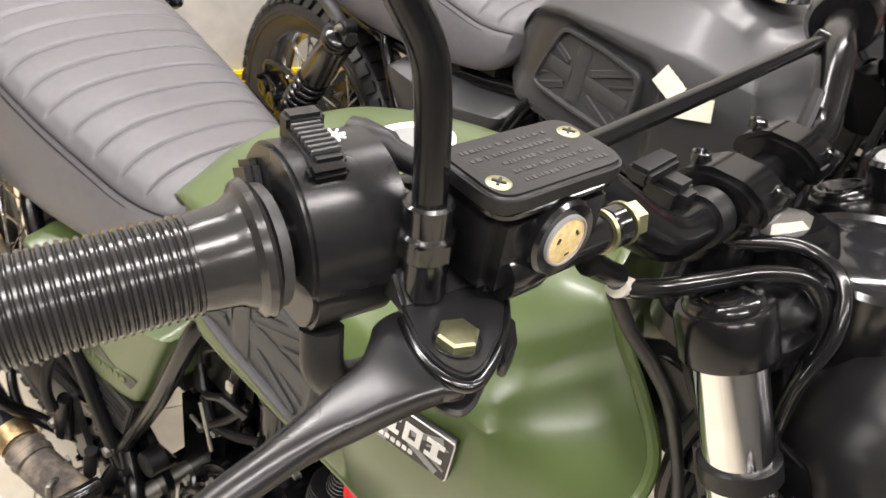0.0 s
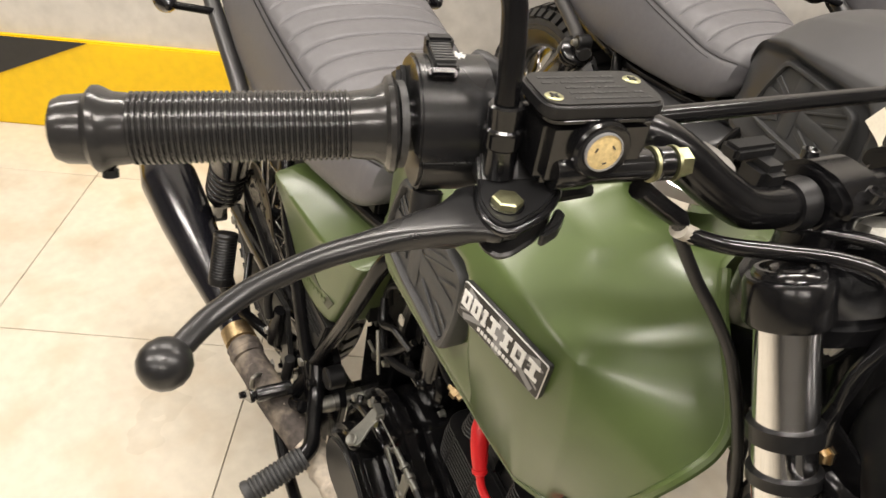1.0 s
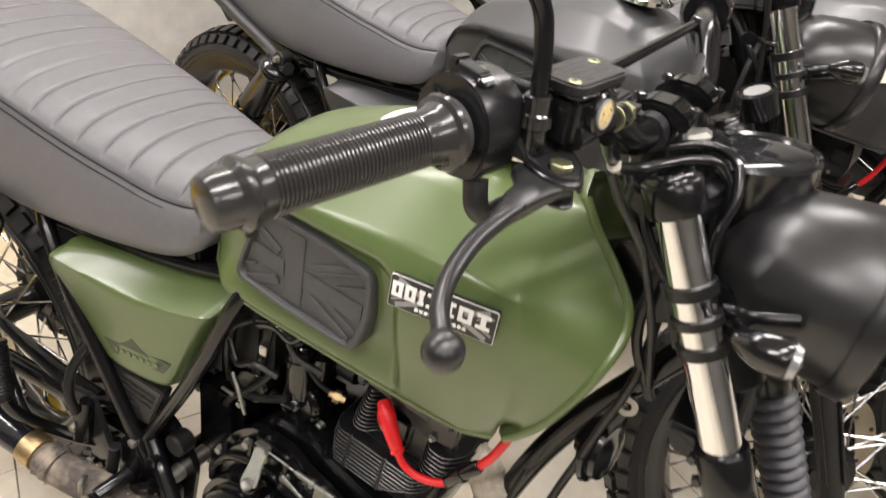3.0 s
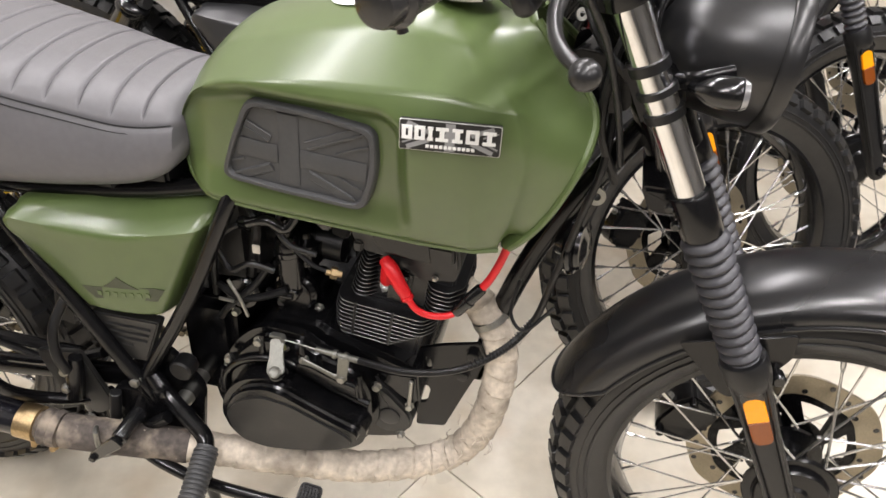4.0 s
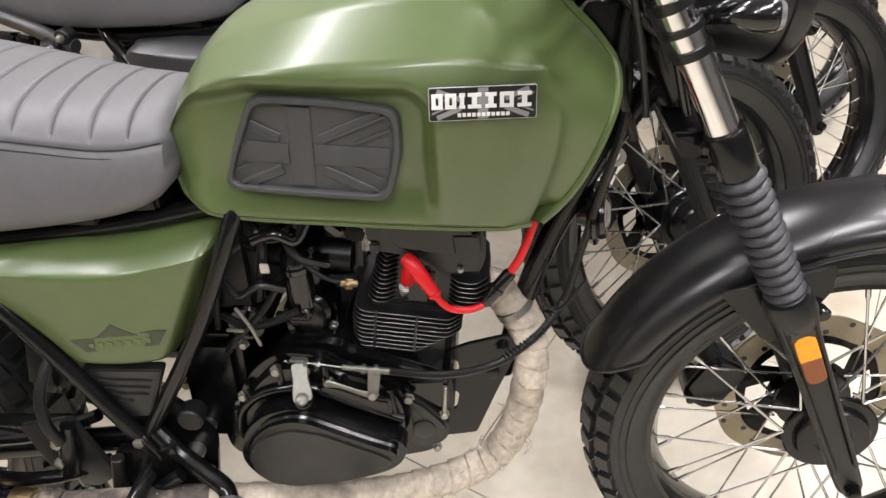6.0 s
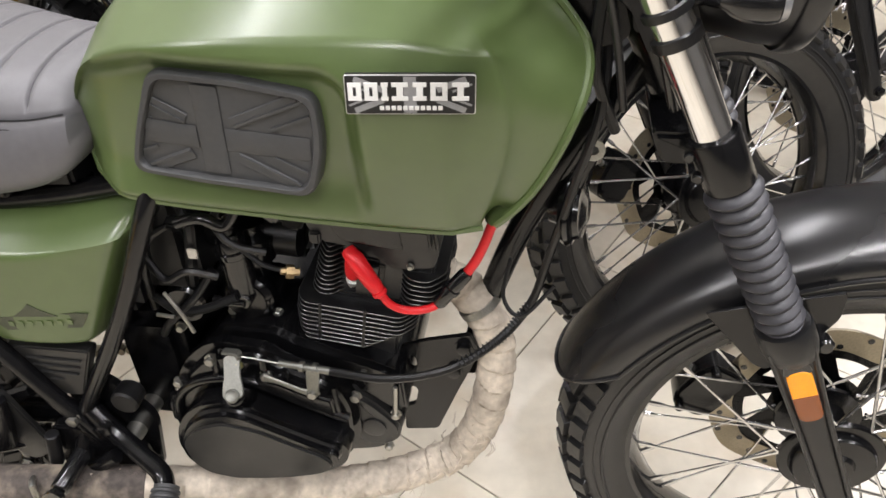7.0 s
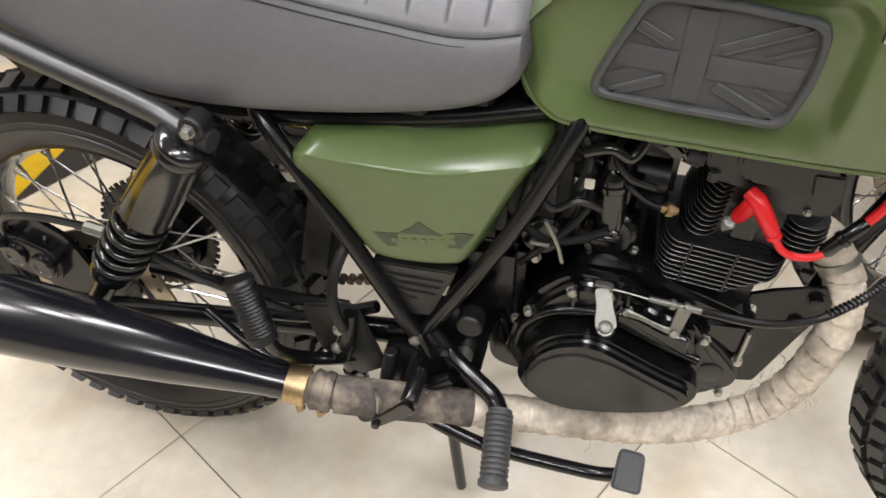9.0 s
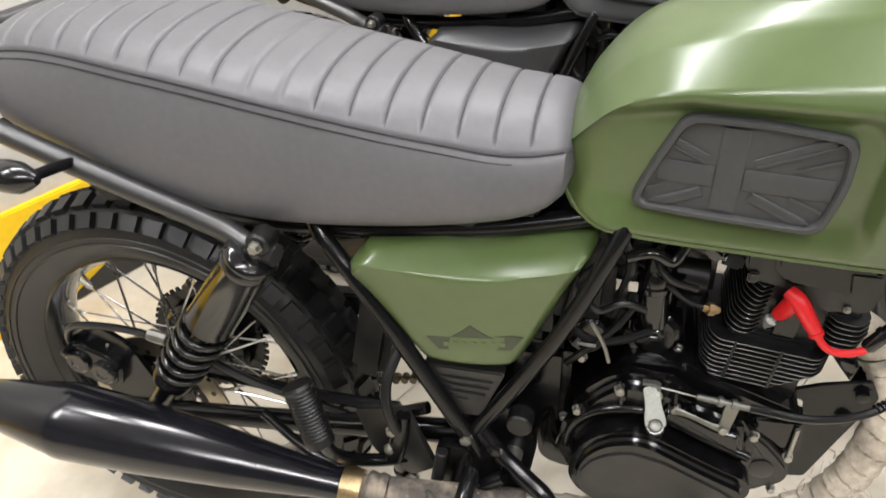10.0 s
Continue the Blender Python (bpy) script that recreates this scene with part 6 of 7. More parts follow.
    put("stem_base", lathe([(-0.004, 0.0068), (0.0085, 0.0068), (0.0095, 0.0078), (0.0165, 0.0078), (0.0175, 0.0068), (0.026, 0.0072), (0.0268, 0.0062)], (-0.038, 0.0278, -0.003), (0.04, -0.05, 1), 20), GLOSS, stem, "glossy mirror socket")
    put("lock_nut", lathe([(0.010, 0.0086), (0.0155, 0.0086)], (-0.038, 0.0278, -0.003), (0.04, -0.05, 1), 6), GLOSS, stem)
    # brake hose from the banjo to the fork
    part("brake_hose", tube([(1.0011, -0.1800, 1.0345), (0.9985, -0.1563, 1.0185), (0.9981, -0.1434, 1.0105), (0.999, -0.138, 1.003), (1.007, -0.115, 0.9965), (1.019, -0.09, 0.9965), (1.032, -0.062, 0.996), (1.048, -0.042, 0.992), (1.062, -0.04, 0.975), (1.066, -0.05, 0.94), (1.072, -0.06, 0.89), (1.1, -0.055, 0.8)], 0.0043, 12, 6), GLOSS, bar, "glossy black brake hose with a pale sleeve")
    part("hose_sleeve", tube([(1.0, -0.144, 1.0065), (0.999, -0.138, 1.003), (1.0005, -0.132, 1.0005)], 0.0045, 12, 3), PALE, bar, "pale hose sleeve")
    part("hose_ferrule", tube([(1.0011, -0.1800, 1.0345), (0.9985, -0.1563, 1.0185), (0.9981, -0.1434, 1.0105)], 0.0048, 10, 3), SATIN, bar)
    part("wiring", tube([(0.992, -0.06, 0.99), (1.012, -0.045, 0.995), (1.036, -0.03, 1.0), (1.058, -0.034, 0.996), (1.068, -0.045, 0.975), (1.066, -0.055, 0.94), (1.075, -0.05, 0.88)], 0.0038, 10, 6), GLOSS, bar, "black wiring loom")
    part("wiring", tube([(0.998, -0.138, 0.999), (1.005, -0.122, 0.975), (1.016, -0.106, 0.952), (1.028, -0.092, 0.925), (1.045, -0.075, 0.87), (1.06, -0.06, 0.8)], 0.0034, 10, 5), RUBBER, bar, "black throttle cable")
    part("connector", box((0.012, 0.008, 0.018), (1.047, -0.052, 0.952), 0.002, Euler((0.2, 0.3, 0)).to_matrix()), PALE, bar, "pale cable connector")
    part("ignition_coil_bracket", prism(rounded([(1.05, 0.92), (1.095, 0.905), (1.11, 0.87), (1.06, 0.86)], 0.008), -0.052, -0.048, 0.001), SATIN, bar)
    part("bracket_bolt", hexbolt((1.075, -0.052, 0.893), (0, -1, 0), 0.005, 0.004), BRASS, bar)
    # left-hand grip, lever and housing
    L = Matrix.Diagonal((1, -1, 1, 1))
    bm = lathe([(0, 0.024), (0.004, 0.022), (0.008, 0.017), (0.1, 0.017), (0.108, 0.0195), (0.12, 0.016), (0.124, 0)], (0, 0, 0), (1, 0, 0), 24)
    bmesh.ops.transform(bm, matrix=L @ H, verts=bm.verts)
    part("grip", bm, GRIP_RUBBER, bar, "black rubber clutch-side grip")
    bm = join(lathe([(-0.043, 0), (-0.043, 0.022), (-0.03, 0.0262), (-0.006, 0.0262), (-0.004, 0.022), (-0.004, 0)], (0, 0, 0), (1, 0, 0), 24), tube([(-0.034, 0.05, -0.016)] + path, [0.009] + widths, 10, 3, (0.95, 0.7)))
    bmesh.ops.transform(bm, matrix=L @ H, verts=bm.verts)
    part("clutch_lever", bm, SATIN, bar, "black clutch lever and housing")
    return bar


def caliper(name, parent, centre, turn, side, label):
    """A two-piston sliding caliper astride the disc; side: where its pistons bulge."""
    m = Matrix.Translation(centre) @ Euler((0, radians(turn), 0)).to_matrix().to_4x4()

    def bit(bm, part_name, mat, owner, words=""):
        bmesh.ops.transform(bm, matrix=m, verts=bm.verts)
        return part(part_name, bm, mat, owner, words)
    outline = rounded([(-0.046, -0.02), (-0.03, -0.034), (0.03, -0.034), (0.046, -0.02), (0.044, 0.018), (0.022, 0.03), (-0.022, 0.03), (-0.044, 0.018)], 0.008, 3)
    body = bit(prism(outline, -0.021, 0.021, 0.005, 3), name, SATIN, parent, label)
    for x in (-0.02, 0.02):
        bit(lathe([(0, 0.0185), (0.006, 0.018), (0.008, 0.0155), (0.008, 0.009), (0.0065, 0.008), (0.0065, 0)], (x, side * 0.02, -0.002), (0, side, 0), 22), "piston_housing", GLOSS, body)
    for x in (-0.036, 0.036):
        bit(rod((x, -0.03, 0.014), (x, 0.03, 0.014), 0.006, 12), "slide_pin", SATIN, body)
        bit(hexbolt((x, side * 0.03, 0.014), (0, side, 0), 0.005, 0.004), "pin_bolt", GLOSS, body)
    bit(box((0.03, 0.012, 0.012), (0, 0, -0.036), 0.003), "bridge", SATIN, body)
    bit(lathe([(0, 0.006), (0.007, 0.006), (0.008, 0.004)], (0.01, 0, 0.03), (0.2, 0, 1), 6), "bleed_screw", STEEL, body)
    return body


def front_mudguard(parent):
    # mudguard over the front wheel, with a rolled edge and rounded ends
    bm = bmesh.new()
    outer, inner = [], []
    c = Vector((1.388, 0.012, 0.318))
    cols, count = 20, 60

    def guard_at(i, k, inset=0.0):
        q = math.pi * 0.5 * (2.0 * k / cols - 1.0)
        rear, front = 150 + 11 * math.cos(q) ** 0.8, 30 - 8 * math.cos(q)
        a = radians(rear + (front - rear) * i / count)
        r = 0.334 + 0.041 * math.cos(q) ** 0.72 - inset
        return c + Vector((r * math.cos(a), (0.066 - inset) * math.sin(q), r * math.sin(a)))
    for i in range(count + 1):
        outer.append([bm.verts.new(guard_at(i, k)) for k in range(cols + 1)])
        inner.append([bm.verts.new(guard_at(i, k, 0.003)) for k in range(cols + 1)])
    for i in range(count):
        for k in range(cols):
            bm.faces.new((outer[i][k], outer[i][k + 1], outer[i + 1][k + 1], outer[i + 1][k]))
            bm.faces.new((inner[i][k], inner[i + 1][k], inner[i + 1][k + 1], inner[i][k + 1]))
        for k in (0, cols):
            bm.faces.new((outer[i][k], outer[i + 1][k], inner[i + 1][k], inner[i][k]))
    for i in (0, count):
        for k in range(cols):
            bm.faces.new((outer[i][k], outer[i][k + 1], inner[i][k + 1], inner[i][k]))
    guard = part("front_mudguard", bm, BLACK_GUARD, parent, "satin black front mudguard", smooth=60)
    loop = [guard_at(i, 0) for i in range(0, count + 1, 2)] + [guard_at(count, k) for k in range(1, cols)] + [guard_at(i, cols) for i in range(count, -1, -2)] + [guard_at(0, k) for k in range(cols - 1, 0, -1)]
    part("rolled_edge", tube([tuple(p) for p in loop] + [tuple(loop[0])], 0.0026, 8, 1), BLACK_GUARD, guard)


def front_end(parent, guarded=True):
    # upper and lower yokes
    lie = Matrix(((1, 0, 0, 0), (0, 0, 1, 0), (0, 1, 0, 0), (0, 0, 0, 1)))
    part("upper_yoke", prism(rounded([(1.0, -0.09), (1.045, -0.1), (1.06, -0.06), (1.065, 0), (1.06, 0.06), (1.045, 0.1), (1.0, 0.09), (0.985, 0.05), (0.985, -0.05)], 0.015), -0.016, 0.003, 0.004, 2,
                             Matrix.Translation((0.0, 0, 0.972)) @ lie), SATIN, parent, "black upper fork yoke")
    for s in (1, -1):
        y = -FORK_Y * s
        top = fork_at(0.99, y)
        leg = part("fork_leg", lathe([(0.003, 0.0), (0.003, 0.0162), (0.33, 0.0162), (0.33, 0)], top, FORK_DOWN, 40), CHROME, parent, "polished fork tube with rubber gaiter")
        part("fork_cap", lathe([(-0.001, 0), (-0.001, 0.009), (0.001, 0.0098), (0.0012, 0.0128), (-0.001, 0.0142), (-0.001, 0.0162), (0.0015, 0.0178), (0.006, 0.0178)], top, FORK_DOWN, 32), GLOSS, leg, "glossy black fork cap")
        part("yoke_clamp", lathe([(0.003, 0.017), (0.0035, 0.0205), (0.006, 0.0218), (0.026, 0.0218), (0.028, 0.0205), (0.028, 0.0155)], top, FORK_DOWN, 36), SATIN, leg, "black yoke clamp")
        start = fork_at(0.9195, y)
        for h0, h1 in ((0.0, 0.011), (0.026, 0.034), (0.048, 0.058)):
            part("bracket_band", lathe([(h0, 0.0163), (h0 + 0.0008, 0.019), (h1 - 0.0008, 0.019), (h1, 0.0163)], start, FORK_DOWN, 36), RUBBER, leg, "black bracket band")
        part("bracket_spine", box((0.014, 0.014, 0.06), start + FORK_DOWN * 0.029 + Vector((-0.014, 0.004 * s, -0.007)), 0.003, Euler((0, radians(-28), 0)).to_matrix()), RUBBER, leg)
        low = fork_at(0.797, y)
        part("lower_clamp", lathe([(0, 0.0154), (0.0, 0.0195), (0.002, 0.0208), (0.048, 0.0214), (0.05, 0.0205), (0.05, 0.015)], low, FORK_DOWN, 36), SATIN, leg, "black lower yoke clamp")
        for h in (0.015, 0.036):
            p = low + FORK_DOWN * h + Vector((-0.021, -0.004 * s, -0.006))
            part("clamp_bolt", hexbolt(p, (-0.2, -s, 0.0), 0.0045, 0.005), GLOSS, leg)
        prof = []
        n = 12
        for i in range(n):
            h = 0.052 + i * 0.0134
            r = 0.0246 - 0.0002 * i
            prof += [(h, r - 0.0058), (h + 0.0032, r - 0.0012), (h + 0.0062, r), (h + 0.0098, r - 0.0016), (h + 0.0128, r - 0.0058)]
        part("gaiter", lathe([(0.05, 0.0158)] + prof + [(0.216, 0.0215), (0.219, 0.0228), (0.238, 0.0222), (0.24, 0.016)], low, FORK_DOWN, 40), GAITER, leg, "black ribbed rubber fork gaiter")
        part("leg_collar", lathe([(0.214, 0.018), (0.214, 0.0248), (0.218, 0.0262), (0.24, 0.0258), (0.252, 0.0235), (0.258, 0.018)], low, FORK_DOWN, 36), PLASTIC, leg, "black cast collar below the gaiter")
        a, b = fork_at(0.595, y), Vector((1.368, y * 0.95, 0.318))
        ax = (b - a).normalized()
        cross = Vector((0, 1, 0)).cross(ax).normalized()
        bm = bmesh.new()
        rings = []
        for t, wx, wy in ((-0.04, 0.020, 0.020), (0.0, 0.021, 0.021), (0.06, 0.0225, 0.020), (0.3, 0.0195, 0.0165), (0.6, 0.0178, 0.015), (0.92, 0.0172, 0.0145), (1.0, 0.016, 0.014), (1.05, 0.010, 0.012)):
            c = a.lerp(b, t)
            rings.append([bm.verts.new(c + cross * wx * (abs(math.cos(q)) ** 0.7 * math.copysign(1, math.cos(q))) + Vector((0, 1, 0)) * wy * (abs(math.sin(q)) ** 0.7 * math.copysign(1, math.sin(q))))
                          for q in (2 * math.pi * k / 24 + 0.01 for k in range(24))])
        for r0, r1 in zip(rings, rings[1:]):
            for k in range(24):
                bm.faces.new((r0[k], r0[(k + 1) % 24], r1[(k + 1) % 24], r1[k]))
        bm.faces.new(rings[0])
        bm.faces.new(rings[-1])
        part("lower_leg", bm, PLASTIC, leg, "black cast lower fork leg")
        part("axle_nut", lathe([(0, 0.011), (0.006, 0.011), (0.006, 0.008), (0.014, 0.008), (0.015, 0.006)], (1.366, y * 0.95 - s * 0.012, 0.322), (0, -s, 0), 6), SATIN, leg)
        turn = Matrix((cross, Vector((0, 1, 0)), -ax)).transposed()
        mid = a.lerp(b, 0.213) + Vector((0, -s * 0.0195, 0))
        shape = rounded([(-0.0115, -0.036), (0.0115, -0.036), (0.0115, 0.036), (-0.0115, 0.036)], 0.0115, 6)
        m = Matrix.Translation(mid) @ turn.to_4x4()
        upper, lower = [(x, max(z, 0.0)) for x, z in shape], [(x, min(z, 0.0)) for x, z in shape]
        def clean(o):
            out = []
            for p in o:
                if not out or (Vector(p) - Vector(out[-1])).length > 1e-5:
                    out.append(p)
            if (Vector(out[0]) - Vector(out[-1])).length < 1e-5:
                out.pop()
            return out
        part("reflector", prism(clean(upper), -s * 0.003, s * 0.004, 0.0008, 1, m), AMBER, leg, "bright amber reflector")
        # lower half: shade painted by the darker amber, not a second plastic
        part("reflector", prism(clean(lower), -s * 0.003, s * 0.004, 0.0008, 1, m), AMBER_SHADED, leg, "amber reflector half with painted shade")
        if guarded:
            part("fender_stay", prism(rounded([(1.163, 0.597), (1.282, 0.636), (1.284, 0.604), (1.268, 0.572), (1.236, 0.53), (1.222, 0.535)], 0.006, 3), y * 0.78 - 0.002, y * 0.78 + 0.002, 0.0006, 1), SATIN, leg, "flat black mudguard stay")
        part("stay_lug", lathe([(0, 0.0085), (0.012, 0.0085), (0.015, 0.006), (0.0155, 0)], (1.274, y * 0.85 + s * 0.004, 0.578), (0.1, -s, 0.1), 20), GLOSS, leg)
        part("reflector_hood", prism(rounded([(-0.0135, -0.008), (0.0135, -0.008), (0.010, 0.012), (-0.010, 0.012)], 0.004, 3), -s * 0.0025, s * 0.004, 0.001, 1, Matrix.Translation(a.lerp(b, 0.085) + Vector((0, -s * 0.0195, 0))) @ turn.to_4x4()), GLOSS, leg)
        for e in (-1, 1):
            part("leg_rib", tube([tuple(a.lerp(b, q) + cross * e * w + Vector((0, -s * 0.015, 0))) for q, w in ((0.02, 0.0185), (0.12, 0.0165), (0.3, 0.0155), (0.85, 0.013))], 0.0028, 8, 3), PLASTIC, leg)
    part("lower_yoke", prism(rounded([(1.082, 0.79), (1.135, 0.79), (1.145, 0.762), (1.095, 0.762)], 0.008), -0.078, 0.078, 0.004), SATIN, parent, "black lower fork yoke")
    part("stem_nut", lathe([(0, 0.02), (0.008, 0.02), (0.012, 0.015), (0.012, 0)], (1.018, 0, 0.984), (-0.4, 0, 1), 6), STEEL, parent)
    for s in (1, -1):
        # risers that hold the bar
        c = Vector((0.996, -0.036 * s, 1.005))
        riser = part("riser", join(lathe([(0, 0.016), (0.002, 0.018), (0.03, 0.018), (0.032, 0.016)], c + Vector((0, -0.016 * s, 0)), (0, s, 0), 28),
                                   lathe([(0, 0.019), (0.03, 0.0175)], (1.002, -0.036 * s, 0.972), (-0.1, 0, 1), 24)), SATIN, parent, "black handlebar riser clamp")
        part("riser_cap", prism(rounded([(0.973, 1.007), (1.022, 1.008), (1.02, 1.018), (1.006, 1.0255), (0.986, 1.0255), (0.973, 1.016)], 0.005), c.y - 0.0165, c.y + 0.0165, 0.003), SATIN, riser, "black riser cap")
        part("bar_sleeve", lathe([(0, 0.0113), (0, 0.0135), (0.012, 0.0145), (0.012, 0.0113)], c + Vector((0, -0.031 * s, 0)), (0, s, 0), 24), PLASTIC, riser)
        for dx in (-0.0185, 0.0225):
            part("cap_screw", lathe([(0, 0.0048), (0.005, 0.0048), (0.0055, 0.0035), (0.003, 0.0025), (0.003, 0)], (0.996 + dx, c.y, 1.019), (0.15 if dx > 0 else -0.1, 0, 1), 14), GLOSS, riser)
    part("switch_box", join(box((0.02, 0.018, 0.026), (0.983, -0.077, 1.013), 0.004), box((0.012, 0.03, 0.008), (0.974, -0.083, 1.028), 0.002)), PLASTIC, parent, "black cable clamp on the bar")
    # instruments and headlamp
    gc, ga = (1.066, 0.022, 0.984), (-0.16, -0.04, 0.98)
    gauge = part("speedometer", lathe([(-0.06, 0.0), (-0.06, 0.036), (-0.04, 0.044), (0.0, 0.047), (0.005, 0.0475), (0.008, 0.0455), (0.005, 0.043), (0.004, 0)], gc, ga, 44), GLOSS, parent, "round black speedometer pod")
    part("dial_glass", lathe([(0.0045, 0.043), (0.007, 0.039), (0.009, 0.02), (0.0095, 0)], gc, ga, 36), LENS_GLASS, gauge, "dark glossy dial glass")
    part("ignition_lock", lathe([(0, 0.016), (0.022, 0.016), (0.024, 0.0135), (0.02, 0.0125), (0.02, 0)], (1.05, 0.088, 1.0), (-0.45, -0.25, 1), 24), GLOSS, gauge)
    part("key_slot", lathe([(0.0205, 0.0115), (0.0225, 0.0105), (0.0225, 0)], (1.05, 0.088, 1.0), (-0.45, -0.25, 1), 20), GREY_PRINT, gauge, "grey worn lock face")
    hc, ha = (1.157, 0, 0.914), (1, 0, -0.06)
    lamp = part("headlamp", lathe([(-0.095, 0.0), (-0.094, 0.018), (-0.08, 0.044), (-0.045, 0.064), (0.0, 0.071), (0.018, 0.072), (0.02, 0.0745), (0.032, 0.0745), (0.034, 0.07), (0.034, 0)], hc, ha, 44), CASTING, parent, "round satin black headlamp")
    part("lamp_ring", lathe([(0.018, 0.075), (0.02, 0.0765), (0.032, 0.0765), (0.036, 0.074), (0.034, 0.07)], hc, ha, 44, True), CASTING, lamp)
    part("lamp_lens", lathe([(0.032, 0.07), (0.042, 0.05), (0.046, 0)], hc, ha, 36), LENS_GLASS, lamp, "clear headlamp lens")
    for s in (1, -1):
        ind = part("front_indicator", lathe([(0.004, 0.0), (0.005, 0.004), (0.014, 0.0105), (0.022, 0.0136), (0.034, 0.0145), (0.04, 0.0145), (0.042, 0.013), (0.042, 0)], (1.099, -0.121 * s, 0.911), (1, 0, 0.02), 26), GLOSS, parent, "glossy black bullet indicator")
        part("indicator_stalk", rod((1.118, -0.118 * s, 0.908), (1.105, -0.085 * s, 0.90), 0.005, 10), SATIN, ind)
        part("smoked_lens", lathe([(0.042, 0.0138), (0.047, 0.0115), (0.05, 0)], (1.099, -0.121 * s, 0.911), (1, 0, 0.02), 24), CLEAR_LENS, ind)
        part("lamp_bracket", tube([fork_at(0.9, -FORK_Y * s) + Vector((0.02, 0.01 * s, 0)), (1.11, -0.082 * s, 0.905), (1.14, -0.073 * s, 0.912)], 0.007, 8, 3, (0.5, 1.3)), SATIN, lamp)
    if guarded:
        front_mudguard(parent)
    # caliper, horn and headstock clutter
    caliper("front_caliper", parent, (1.230, 0.082, 0.352), -62, 1, "black front brake caliper")
    horn = part("horn", lathe([(-0.02, 0.0), (-0.02, 0.014), (-0.008, 0.018), (-0.006, 0.034), (0, 0.038), (0.004, 0.036), (0.006, 0.03), (0.008, 0.031), (0.013, 0.029), (0.014, 0.02), (0.018, 0.012), (0.018, 0)], (1.03, 0.0, 0.66), (1, -0.22, 0.12), 36), GLOSS, parent, "round black horn")
    part("horn_bracket", tube([(1.03, -0.008, 0.685), (1.035, -0.012, 0.705), (1.043, -0.014, 0.73)], 0.0052, 8, 3, (0.35, 1.2)), SATIN, horn, "black horn bracket")
    part("bracket_eye", lathe([(-0.002, 0.0045), (-0.002, 0.0105), (0.002, 0.0105), (0.002, 0.0045)], (1.044, -0.016, 0.737), (0.1, -1, 0.1), 20, True), STEEL, horn, "bright steel bracket eye")
    for pts, r in (([(1.05, -0.04, 0.95), (1.035, -0.05, 0.9), (1.035, -0.045, 0.83), (1.06, -0.02, 0.76)], 0.005),
                   ([(1.0, -0.03, 0.95), (1.02, -0.05, 0.92), (1.06, -0.05, 0.88), (1.1, -0.03, 0.86)], 0.0045),
                   ([(1.02, -0.05, 0.60), (0.99, -0.06, 0.565), (0.97, -0.05, 0.58), (0.975, -0.035, 0.62)], 0.0022)):
        part("loom", tube(pts, r, 8, 5), RUBBER, parent, "black wiring and cable loom")


